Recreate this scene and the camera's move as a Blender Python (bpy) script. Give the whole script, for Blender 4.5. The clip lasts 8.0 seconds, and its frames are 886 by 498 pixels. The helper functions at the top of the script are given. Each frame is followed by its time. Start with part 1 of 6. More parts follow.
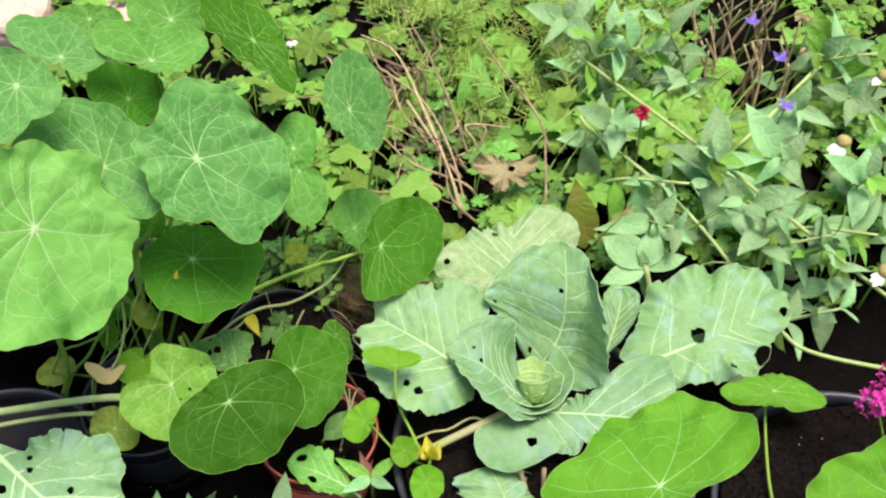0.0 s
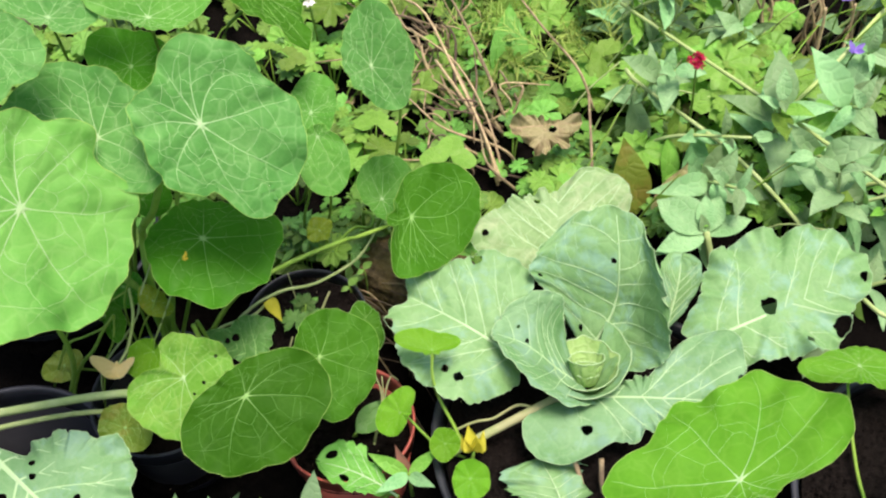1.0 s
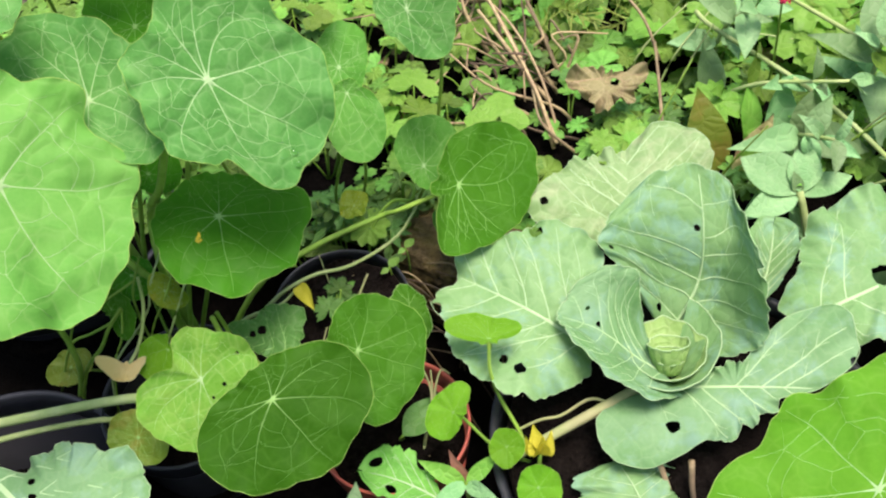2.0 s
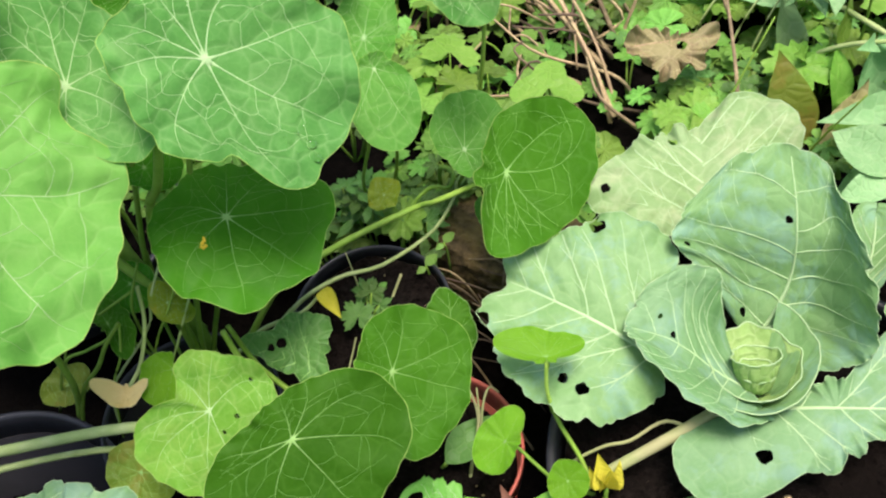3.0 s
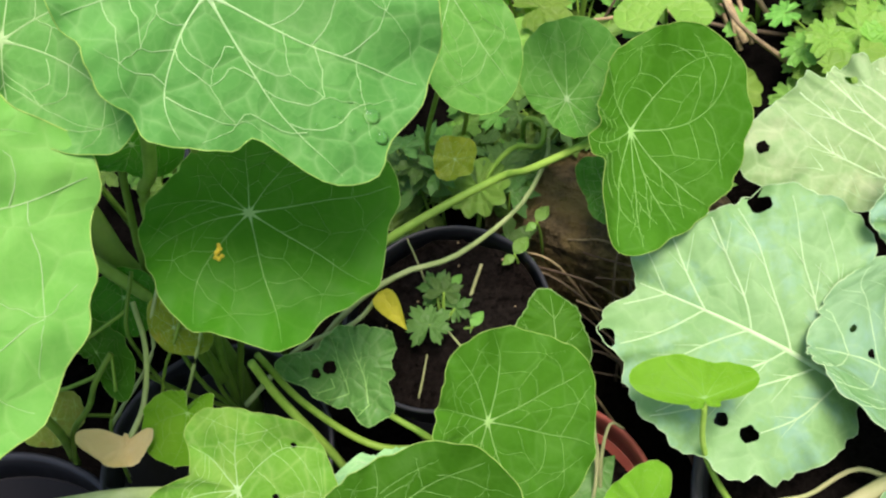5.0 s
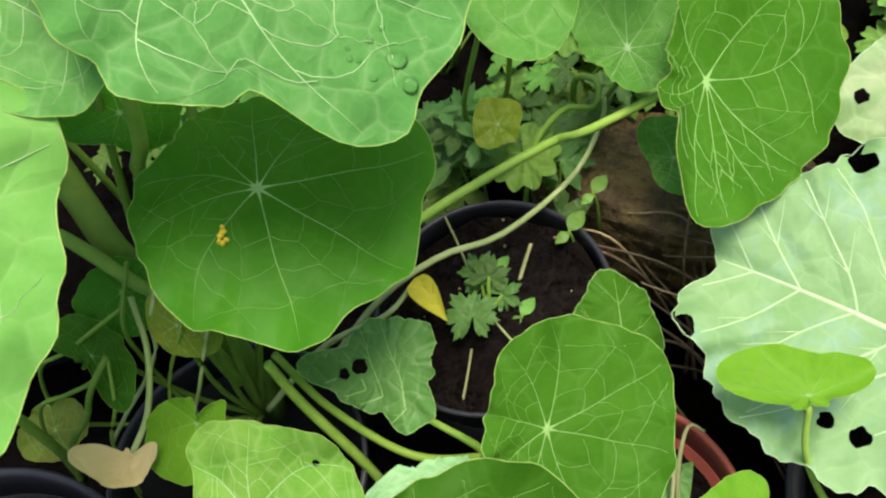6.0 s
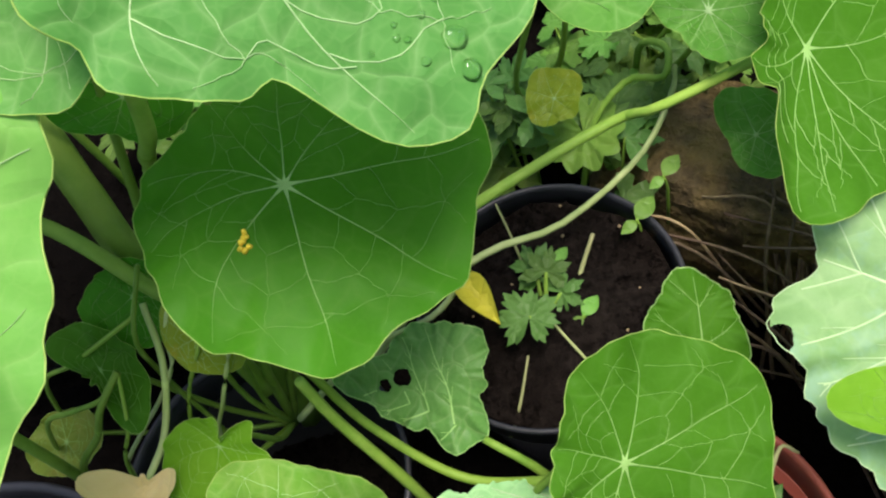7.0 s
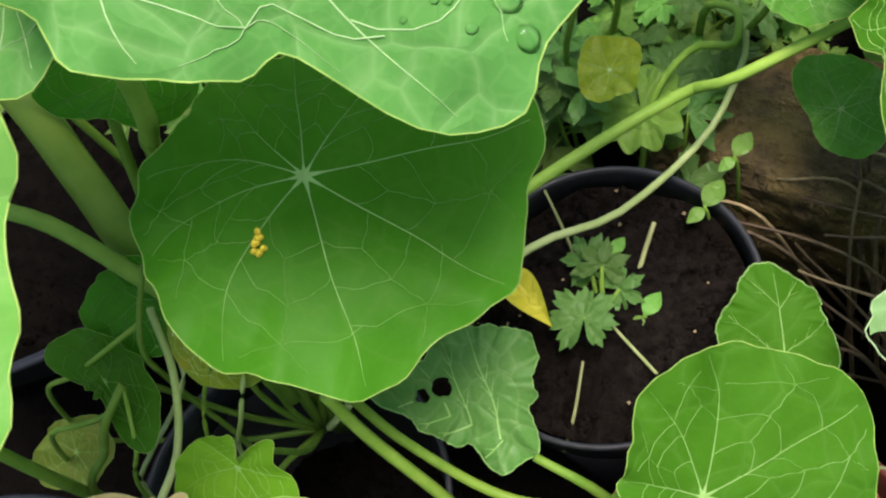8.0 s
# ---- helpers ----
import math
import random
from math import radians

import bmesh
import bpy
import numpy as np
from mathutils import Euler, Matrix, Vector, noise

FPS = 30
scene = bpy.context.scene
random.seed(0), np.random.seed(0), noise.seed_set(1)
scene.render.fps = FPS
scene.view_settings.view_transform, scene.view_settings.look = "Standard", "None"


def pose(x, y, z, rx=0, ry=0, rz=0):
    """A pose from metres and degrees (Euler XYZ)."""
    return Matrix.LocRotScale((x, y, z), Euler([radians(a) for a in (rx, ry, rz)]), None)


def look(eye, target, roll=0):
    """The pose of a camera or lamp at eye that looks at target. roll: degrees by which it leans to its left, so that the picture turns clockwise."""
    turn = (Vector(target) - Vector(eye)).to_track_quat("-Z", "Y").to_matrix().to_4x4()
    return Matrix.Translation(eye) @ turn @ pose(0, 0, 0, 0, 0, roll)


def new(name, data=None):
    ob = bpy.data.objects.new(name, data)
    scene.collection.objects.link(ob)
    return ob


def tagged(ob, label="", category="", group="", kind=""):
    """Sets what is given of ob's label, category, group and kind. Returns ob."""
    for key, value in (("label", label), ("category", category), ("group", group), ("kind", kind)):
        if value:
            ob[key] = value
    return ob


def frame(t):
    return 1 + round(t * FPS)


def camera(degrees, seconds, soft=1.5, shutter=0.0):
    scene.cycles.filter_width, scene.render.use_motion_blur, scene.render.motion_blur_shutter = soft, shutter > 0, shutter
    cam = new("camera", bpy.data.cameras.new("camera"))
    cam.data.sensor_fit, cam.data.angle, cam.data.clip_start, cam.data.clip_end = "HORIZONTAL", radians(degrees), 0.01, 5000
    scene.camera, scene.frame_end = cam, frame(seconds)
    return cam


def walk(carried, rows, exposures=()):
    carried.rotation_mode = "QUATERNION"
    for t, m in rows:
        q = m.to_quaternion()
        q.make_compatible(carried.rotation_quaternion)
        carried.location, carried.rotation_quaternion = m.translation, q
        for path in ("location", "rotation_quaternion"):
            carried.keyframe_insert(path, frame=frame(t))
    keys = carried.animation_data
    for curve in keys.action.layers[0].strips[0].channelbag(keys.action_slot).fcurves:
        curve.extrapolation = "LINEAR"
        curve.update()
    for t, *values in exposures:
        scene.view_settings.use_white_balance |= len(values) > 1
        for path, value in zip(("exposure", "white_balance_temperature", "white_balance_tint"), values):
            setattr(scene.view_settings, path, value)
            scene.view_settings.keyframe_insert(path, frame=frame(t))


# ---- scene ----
cam = camera(46.0, 8.0, soft=2.2)
PATH = [
    (0, look((0.1825, -0.4673, 0.7710), (0.1787, -0.0821, 0.3110), -0.45)),
    (0.5, look((0.1903, -0.4460, 0.7422), (0.1715, -0.0658, 0.2785), -3.08)),
    (1, look((0.1806, -0.4223, 0.7062), (0.1559, -0.0457, 0.2397), -4.78)),
    (1.5, look((0.1736, -0.3975, 0.6637), (0.1373, -0.0225, 0.1966), -7.24)),
    (3, look((0.1539, -0.2959, 0.5732), (0.0878, 0.0533, 0.0898), -12.95)),
    (3.5, look((0.1478, -0.2638, 0.5489), (0.0726, 0.0758, 0.0600), -14.78)),
    (4, look((0.1340, -0.2317, 0.5284), (0.0576, 0.0934, 0.0300), -15.70)),
    (4.5, look((0.1207, -0.2054, 0.5061), (0.0429, 0.1060, -0.0009), -16.63)),
    (6, look((0.1021, -0.1621, 0.4313), (-0.0046, 0.1380, -0.0772), -23.49)),
    (6.5, look((0.0956, -0.1443, 0.4162), (-0.0203, 0.1429, -0.0977), -25.78)),
    (7, look((0.0883, -0.1295, 0.4022), (-0.0365, 0.1474, -0.1152), -27.97)),
    (7.5, look((0.0826, -0.1171, 0.3873), (-0.0536, 0.1515, -0.1317), -30.42)),
    (8, look((0.0794, -0.1078, 0.3746), (-0.0668, 0.1547, -0.1448), -32.58)),
]
walk(cam, PATH, ((0.0, 1.6), (6.5, 1.6), (8.0, 1.67)))

# ---- world, sun, exposure ----
world = bpy.data.worlds.new("overcast sky")
scene.world = world
world.use_nodes = True
wn = world.node_tree
sky = wn.nodes.new("ShaderNodeTexSky")
sky.sky_type, sky.sun_disc = "NISHITA", False
sky.sun_elevation, sky.sun_rotation = radians(78), radians(106)
sky.air_density, sky.dust_density, sky.ozone_density = 1.0, 4.0, 0.6
wn.links.new(sky.outputs[0], wn.nodes["Background"].inputs[0])
wn.nodes["Background"].inputs[1].default_value = 0.07
sun_data = bpy.data.lights.new("sun", "SUN")
sun_data.energy, sun_data.angle, sun_data.color = 1.90, radians(24), (1.0, 0.868, 0.81)
sun = new("sun", sun_data)
sun.matrix_world = look((0.38, -0.11, 1.90), (0, 0, 0))


# ---- materials ----
def nodes_of(name):
    m = bpy.data.materials.new(name)
    m.use_nodes = True
    nt = m.node_tree
    return m, nt, nt.nodes["Principled BSDF"], nt.nodes["Material Output"]


def node(nt, kind, **values):
    n = nt.nodes.new(kind)
    for k, v in values.items():
        if k in n.inputs:
            n.inputs[k].default_value = v
    return n


def ramp(nt, source, stops):
    r = nt.nodes.new("ShaderNodeValToRGB")
    while len(r.color_ramp.elements) < len(stops):
        r.color_ramp.elements.new(0.5)
    for e, (p, c) in zip(r.color_ramp.elements, stops):
        e.position, e.color = p, (*c, 1)
    nt.links.new(source, r.inputs[0])
    return r.outputs[0]


def mix(nt, fac, a, b, blend="MIX"):
    m = nt.nodes.new("ShaderNodeMix")
    m.data_type, m.blend_type = "RGBA", blend
    for sock, v in ((m.inputs[0], fac), (m.inputs[6], a), (m.inputs[7], b)):
        if isinstance(v, (int, float)):
            sock.default_value = v
        elif isinstance(v, tuple):
            sock.default_value = (*v, 1)
        else:
            nt.links.new(v, sock)
    return m.outputs[2]


def leaf_material(name, dark, light, vein, cell=0.009, net=0.35, through_light=0.35, rough=0.42, patch=None, spread=0.25, bump=0.35, spec=0.17):
    """A leaf: a net of fine veins, mottling at two scales, its own tone from leaf to leaf, light through the blade."""
    m, nt, bsdf, out = nodes_of(name)
    uv = nt.nodes.new("ShaderNodeTexCoord").outputs["UV"]
    info = nt.nodes.new("ShaderNodeObjectInfo")
    warp = node(nt, "ShaderNodeTexNoise", Scale=70.0, Detail=2.0)
    nt.links.new(uv, warp.inputs["Vector"])
    shift = nt.nodes.new("ShaderNodeVectorMath")
    shift.operation = "MULTIPLY_ADD"
    shift.inputs[1].default_value = (0.006, 0.006, 0.006)
    nt.links.new(warp.outputs["Color"], shift.inputs[0])
    nt.links.new(uv, shift.inputs[2])
    vor = node(nt, "ShaderNodeTexVoronoi", Scale=1.0 / cell)
    vor.feature = "DISTANCE_TO_EDGE"
    nt.links.new(shift.outputs[0], vor.inputs["Vector"])
    vor2 = node(nt, "ShaderNodeTexVoronoi", Scale=3.4 / cell)
    vor2.feature = "DISTANCE_TO_EDGE"
    nt.links.new(shift.outputs[0], vor2.inputs["Vector"])
    big = node(nt, "ShaderNodeTexNoise", Scale=26.0, Detail=3.0, Roughness=0.6)
    fine = node(nt, "ShaderNodeTexNoise", Scale=420.0, Detail=3.0)
    off = nt.nodes.new("ShaderNodeVectorMath")
    off.operation = "ADD"
    nt.links.new(uv, off.inputs[0])
    nt.links.new(info.outputs["Random"], off.inputs[1])
    nt.links.new(off.outputs[0], big.inputs["Vector"])
    nt.links.new(uv, fine.inputs["Vector"])
    c = ramp(nt, big.outputs["Fac"], [(0.32, dark), (0.68, light)])
    c = mix(nt, 0.18, c, ramp(nt, fine.outputs["Fac"], [(0.3, dark), (0.7, light)]))
    if patch:
        spots = node(nt, "ShaderNodeTexNoise", Scale=48.0, Detail=4.0, Roughness=0.65)
        nt.links.new(off.outputs[0], spots.inputs["Vector"])
        c = mix(nt, ramp(nt, spots.outputs["Fac"], [(0.50, (0, 0, 0)), (0.66, (0.85, 0.85, 0.85))]), c, patch)
    edge = ramp(nt, vor.outputs["Distance"], [(0.0, (net, net, net)), (0.035, (net * 0.4, net * 0.4, net * 0.4)), (0.09, (0, 0, 0))])
    c = mix(nt, edge, c, vein)
    edge2 = ramp(nt, vor2.outputs["Distance"], [(0.0, (net * 0.3,) * 3), (0.12, (0, 0, 0))])
    c = mix(nt, edge2, c, vein)
    tone = nt.nodes.new("ShaderNodeHueSaturation")
    for sock, lo, hi in (("Value", 1 - spread, 1 + spread), ("Hue", 0.5 - 0.018 * spread * 4, 0.5 + 0.008 * spread * 4)):
        r = nt.nodes.new("ShaderNodeMapRange")
        r.inputs[3].default_value, r.inputs[4].default_value = lo, hi
        nt.links.new(info.outputs["Random"], r.inputs[0])
        nt.links.new(r.outputs[0], tone.inputs[sock])
    nt.links.new(c, tone.inputs["Color"])
    nt.links.new(tone.outputs[0], bsdf.inputs["Base Color"])
    bsdf.inputs["Roughness"].default_value = rough
    bsdf.inputs["Specular IOR Level"].default_value = spec
    b1 = node(nt, "ShaderNodeBump", Strength=bump, Distance=0.0012)
    nt.links.new(ramp(nt, vor.outputs["Distance"], [(0.0, (0, 0, 0)), (0.22, (1, 1, 1))]), b1.inputs["Height"])
    b2 = node(nt, "ShaderNodeBump", Strength=0.18, Distance=0.0006)
    nt.links.new(fine.outputs["Fac"], b2.inputs["Height"])
    nt.links.new(b1.outputs[0], b2.inputs["Normal"])
    nt.links.new(b2.outputs[0], bsdf.inputs["Normal"])
    if through_light:
        glow = nt.nodes.new("ShaderNodeBsdfTranslucent")
        warm = mix(nt, 1.0, tone.outputs[0], (1.0, 1.0, 0.45), "MULTIPLY")
        nt.links.new(warm, glow.inputs["Color"])
        nt.links.new(b2.outputs[0], glow.inputs["Normal"])
        ms = nt.nodes.new("ShaderNodeMixShader")
        ms.inputs[0].default_value = through_light
        nt.links.new(bsdf.outputs[0], ms.inputs[1])
        nt.links.new(glow.outputs[0], ms.inputs[2])
        nt.links.new(ms.outputs[0], out.inputs["Surface"])
    return m


def plain_material(name, dark, light, scale=120.0, rough=0.6, bump=0.3, size=0.001, spread=0.15, third=None, big_scale=None, metal=0.0, spec=0.4):
    """A rough surface with variation at two scales and fine relief."""
    m, nt, bsdf, out = nodes_of(name)
    co = nt.nodes.new("ShaderNodeTexCoord").outputs["Object"]
    info = nt.nodes.new("ShaderNodeObjectInfo")
    n1 = node(nt, "ShaderNodeTexNoise", Scale=scale, Detail=5.0, Roughness=0.65)
    n2 = node(nt, "ShaderNodeTexNoise", Scale=big_scale or scale / 6, Detail=3.0)
    nt.links.new(co, n1.inputs["Vector"])
    nt.links.new(co, n2.inputs["Vector"])
    c = ramp(nt, n1.outputs["Fac"], [(0.3, dark), (0.7, light)])
    c = mix(nt, ramp(nt, n2.outputs["Fac"], [(0.42, (0, 0, 0)), (0.62, (0.7, 0.7, 0.7))]), c, third or dark)
    tone = nt.nodes.new("ShaderNodeHueSaturation")
    r = nt.nodes.new("ShaderNodeMapRange")
    r.inputs[3].default_value, r.inputs[4].default_value = 1 - spread, 1 + spread
    nt.links.new(info.outputs["Random"], r.inputs[0])
    nt.links.new(r.outputs[0], tone.inputs["Value"])
    nt.links.new(c, tone.inputs["Color"])
    nt.links.new(tone.outputs[0], bsdf.inputs["Base Color"])
    bsdf.inputs["Roughness"].default_value, bsdf.inputs["Metallic"].default_value = rough, metal
    bsdf.inputs["Specular IOR Level"].default_value = spec
    b = node(nt, "ShaderNodeBump", Strength=bump, Distance=size)
    nt.links.new(n1.outputs["Fac"], b.inputs["Height"])
    nt.links.new(b.outputs[0], bsdf.inputs["Normal"])
    return m


NAST = leaf_material("nasturtium leaf", (0.070, 0.235, 0.030), (0.115, 0.335, 0.048), (0.30, 0.52, 0.18), cell=0.012, net=0.24, bump=0.30, spread=0.04, rough=0.5, spec=0.09)
NAST_BLUE = leaf_material("waxy nasturtium leaf", (0.076, 0.250, 0.050), (0.128, 0.342, 0.080), (0.33, 0.53, 0.22), cell=0.012, net=0.24, bump=0.40, spread=0.04, rough=0.5, spec=0.09)
# Lighter copy: the sunlight on an upturned leaf is put into its colour.
NAST_SUNLIT = leaf_material("nasturtium leaf painted sunlit", (0.115, 0.335, 0.055), (0.185, 0.440, 0.088), (0.36, 0.57, 0.20), cell=0.014, net=0.16, bump=0.35, spread=0.05, rough=0.5, spec=0.09)
# Darker copy: the missing sky sheen on these leaves is put into its colour.
NAST_DEEP = leaf_material("light-starved deep green nasturtium leaf", (0.024, 0.094, 0.004), (0.041, 0.136, 0.008), (0.13, 0.28, 0.05), cell=0.013, net=0.10, bump=0.10, spread=0.04, rough=0.5, spec=0.06)
NAST_FRESH = leaf_material("fresh nasturtium leaf", (0.085, 0.275, 0.014), (0.135, 0.360, 0.028), (0.30, 0.50, 0.10), cell=0.013, net=0.12, through_light=0.35, bump=0.10, spread=0.06, rough=0.5, spec=0.06)
NAST_SPOT = leaf_material("spotted nasturtium leaf", (0.105, 0.30, 0.030), (0.175, 0.40, 0.052), (0.38, 0.56, 0.20), cell=0.010, net=0.26, bump=0.16, spread=0.06, patch=(0.19, 0.38, 0.06), spec=0.06)
NAST_PALE = leaf_material("young nasturtium leaf", (0.11, 0.32, 0.014), (0.17, 0.41, 0.027), (0.30, 0.52, 0.08), cell=0.010, net=0.08, through_light=0.42, bump=0.12, spread=0.10, spec=0.06)
# Middle copy: weaker light on its leaves is put into the colour.
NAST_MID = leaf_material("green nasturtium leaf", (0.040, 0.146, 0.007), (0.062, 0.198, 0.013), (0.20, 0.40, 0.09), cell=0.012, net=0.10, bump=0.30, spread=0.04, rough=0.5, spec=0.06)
# Copy for covered leaves: the shade of those above is put into its colour.
NAST_SHADE = leaf_material("nasturtium leaf painted shaded", (0.040, 0.180, 0.008), (0.062, 0.248, 0.015), (0.17, 0.34, 0.07), cell=0.012, net=0.10, bump=0.08, spread=0.04, spec=0.06)
NAST_YELLOW = leaf_material("yellowing nasturtium leaf", (0.22, 0.40, 0.03), (0.34, 0.48, 0.04), (0.42, 0.52, 0.14), cell=0.008, net=0.12, through_light=0.5, patch=(0.55, 0.45, 0.04))
NAST_OLIVE = leaf_material("fading nasturtium leaf", (0.11, 0.19, 0.025), (0.17, 0.26, 0.03), (0.26, 0.32, 0.08), cell=0.008, net=0.18, patch=(0.22, 0.20, 0.04))
VEIN = leaf_material("leaf vein", (0.33, 0.54, 0.23), (0.42, 0.61, 0.31), (0.45, 0.63, 0.32), net=0.0, through_light=0.25, spread=0.08)
LEAF_EDGE = leaf_material("leaf edge", (0.30, 0.50, 0.10), (0.40, 0.58, 0.16), (0.4, 0.6, 0.2), net=0.0, through_light=0.35, spread=0.08)
VEIN_MID = leaf_material("leaf rib", (0.20, 0.39, 0.10), (0.28, 0.48, 0.15), (0.3, 0.5, 0.15), net=0.0, through_light=0.25, spread=0.06)
VEIN_DARK = leaf_material("dull leaf vein", (0.22, 0.42, 0.12), (0.30, 0.50, 0.17), (0.3, 0.5, 0.17), net=0.0, through_light=0.2, spread=0.08)
STALK = plain_material("green stalk", (0.100, 0.215, 0.024), (0.18, 0.305, 0.048), 160.0, 0.5, 0.25, spread=0.2, third=(0.17, 0.27, 0.035), spec=0.15)
STALK_PALE = plain_material("pale stalk", (0.27, 0.37, 0.13), (0.40, 0.48, 0.22), 160.0, 0.5, 0.25, spread=0.15, third=(0.30, 0.41, 0.12), spec=0.15)
STALK_DULL = plain_material("tan-green stalk", (0.22, 0.28, 0.10), (0.33, 0.37, 0.17), 160.0, 0.55, 0.25, spread=0.1, third=(0.30, 0.28, 0.15), spec=0.15)
CABBAGE = leaf_material("cabbage leaf", (0.125, 0.265, 0.085), (0.205, 0.360, 0.150), (0.42, 0.58, 0.29), cell=0.011, net=0.09, through_light=0.18, rough=0.5, patch=(0.19, 0.35, 0.24), spread=0.07, bump=0.22)
CABBAGE_BLUE = leaf_material("bloomed cabbage leaf", (0.110, 0.255, 0.085), (0.200, 0.360, 0.180), (0.42, 0.57, 0.32), cell=0.011, net=0.09, through_light=0.15, rough=0.55, patch=(0.20, 0.35, 0.25), spread=0.07, bump=0.22)
CABBAGE_PALE = leaf_material("fading cabbage leaf", (0.18, 0.32, 0.11), (0.26, 0.40, 0.18), (0.50, 0.62, 0.36), cell=0.011, net=0.20, through_light=0.22, rough=0.5, patch=(0.33, 0.42, 0.22), spread=0.05, bump=0.22)
CABBAGE_HEART = leaf_material("cabbage heart", (0.19, 0.34, 0.085), (0.28, 0.43, 0.145), (0.42, 0.56, 0.26), cell=0.009, net=0.34, through_light=0.1, rough=0.5, spread=0.05, bump=0.3)
CAB_VEIN = plain_material("cabbage rib", (0.28, 0.44, 0.20), (0.37, 0.52, 0.28), 90.0, 0.45, 0.2, third=(0.35, 0.50, 0.26), spread=0.05)
GLAUCOUS = leaf_material("valerian leaf", (0.145, 0.320, 0.120), (0.265, 0.455, 0.215), (0.42, 0.58, 0.32), cell=0.006, net=0.18, through_light=0.25, rough=0.48, spread=0.35)
LIME = leaf_material("bright herb leaf", (0.135, 0.33, 0.040), (0.225, 0.45, 0.080), (0.34, 0.52, 0.14), cell=0.006, net=0.25, through_light=0.4, spread=0.35)
HERB = leaf_material("herb leaf", (0.086, 0.230, 0.032), (0.172, 0.368, 0.069), (0.2, 0.36, 0.1), cell=0.005, net=0.22, through_light=0.3, spread=0.4)
# Darker herb copy: the shade of the leaf canopy is put into its colour.
HERB_SHADE = leaf_material("herb leaf painted shaded", (0.055, 0.145, 0.030), (0.105, 0.235, 0.055), (0.14, 0.26, 0.08), cell=0.005, net=0.22, through_light=0.25, spread=0.3)
NEEDLE = leaf_material("needle leaf", (0.19, 0.33, 0.055), (0.36, 0.48, 0.12), (0.3, 0.42, 0.1), cell=0.006, net=0.0, through_light=0.3, spread=0.3)
DRY = plain_material("dry stem", (0.20, 0.150, 0.078), (0.47, 0.375, 0.205), 240.0, 0.75, 0.5, spread=0.45, third=(0.22, 0.150, 0.092))
DRY_DARK = plain_material("old dry grass", (0.060, 0.042, 0.026), (0.175, 0.130, 0.080), 240.0, 0.8, 0.5, spread=0.4, third=(0.085, 0.052, 0.036))
DRY_LEAF = leaf_material("dead leaf", (0.22, 0.205, 0.085), (0.33, 0.31, 0.150), (0.52, 0.46, 0.28), cell=0.008, net=0.3, through_light=0.15, rough=0.7, patch=(0.14, 0.09, 0.05), spread=0.2)
RUST = leaf_material("reddish young leaf", (0.17, 0.075, 0.05), (0.26, 0.13, 0.085), (0.3, 0.2, 0.14), net=0.1, through_light=0.2, spread=0.1)
TAN_LEAF = leaf_material("withered leaf", (0.70, 0.55, 0.22), (0.80, 0.66, 0.34), (0.72, 0.62, 0.34), cell=0.008, net=0.2, through_light=0.25, rough=0.6, spread=0.05)
SOIL = plain_material("soil", (0.003, 0.0026, 0.0022), (0.022, 0.018, 0.0155), 260.0, 0.95, 1.0, 0.006, third=(0.008, 0.006, 0.005), big_scale=22.0, spec=0.02)
# Darker soil copy: deep shade under the plants is put into its colour.
GROUND_SOIL = plain_material("shade-toned soil", (0.0022, 0.0019, 0.0017), (0.007, 0.0060, 0.0050), 190.0, 0.95, 1.0, 0.004, third=(0.004, 0.0034, 0.003), big_scale=22.0, spec=0.02)
PLASTIC = plain_material("black plastic", (0.005, 0.005, 0.006), (0.010, 0.010, 0.012), 60.0, 0.50, 0.08, third=(0.013, 0.013, 0.016), spread=0.1, spec=0.15)
# Pot rims: a greyer tone than the pot bodies.
PLASTIC_RIM = plain_material("grey-black rim plastic", (0.012, 0.013, 0.016), (0.024, 0.026, 0.033), 80.0, 0.40, 0.12, third=(0.022, 0.024, 0.030))
TERRACOTTA = plain_material("red plastic", (0.26, 0.055, 0.035), (0.36, 0.085, 0.055), 70.0, 0.45, 0.15, third=(0.30, 0.07, 0.05))
STONE = plain_material("brown stone", (0.022, 0.018, 0.011), (0.17, 0.125, 0.060), 130.0, 0.9, 1.0, 0.010, third=(0.21, 0.155, 0.050), big_scale=40.0, spec=0.2)
PINK_STONE = plain_material("pale pink stone", (0.40, 0.28, 0.22), (0.56, 0.42, 0.34), 60.0, 0.9, 0.6, 0.002, third=(0.44, 0.33, 0.27), spec=0.2)
RED_PETAL = leaf_material("crimson petal", (0.42, 0.015, 0.05), (0.58, 0.03, 0.09), (0.6, 0.08, 0.14), net=0.0, through_light=0.3, spread=0.2)
MAGENTA = leaf_material("magenta petal", (0.55, 0.04, 0.30), (0.75, 0.08, 0.45), (0.8, 0.2, 0.5), net=0.0, through_light=0.3, spread=0.2)
PURPLE = leaf_material("violet petal", (0.22, 0.14, 0.55), (0.34, 0.24, 0.72), (0.4, 0.3, 0.75), net=0.0, through_light=0.3, spread=0.15)
WHITE_PETAL = leaf_material("white petal", (0.72, 0.72, 0.68), (0.82, 0.82, 0.80), (0.8, 0.8, 0.7), net=0.0, through_light=0.3, spread=0.08)
YELLOW = plain_material("yellow centre", (0.30, 0.26, 0.08), (0.48, 0.42, 0.14), 400.0, 0.8, 1.0, third=(0.26, 0.20, 0.09))
EGG = plain_material("egg yellow", (0.68, 0.52, 0.03), (0.78, 0.62, 0.06), 500.0, 0.45, 0.1, third=(0.66, 0.44, 0.04))
WATER, water_tree, water_body, water_out = nodes_of("water")
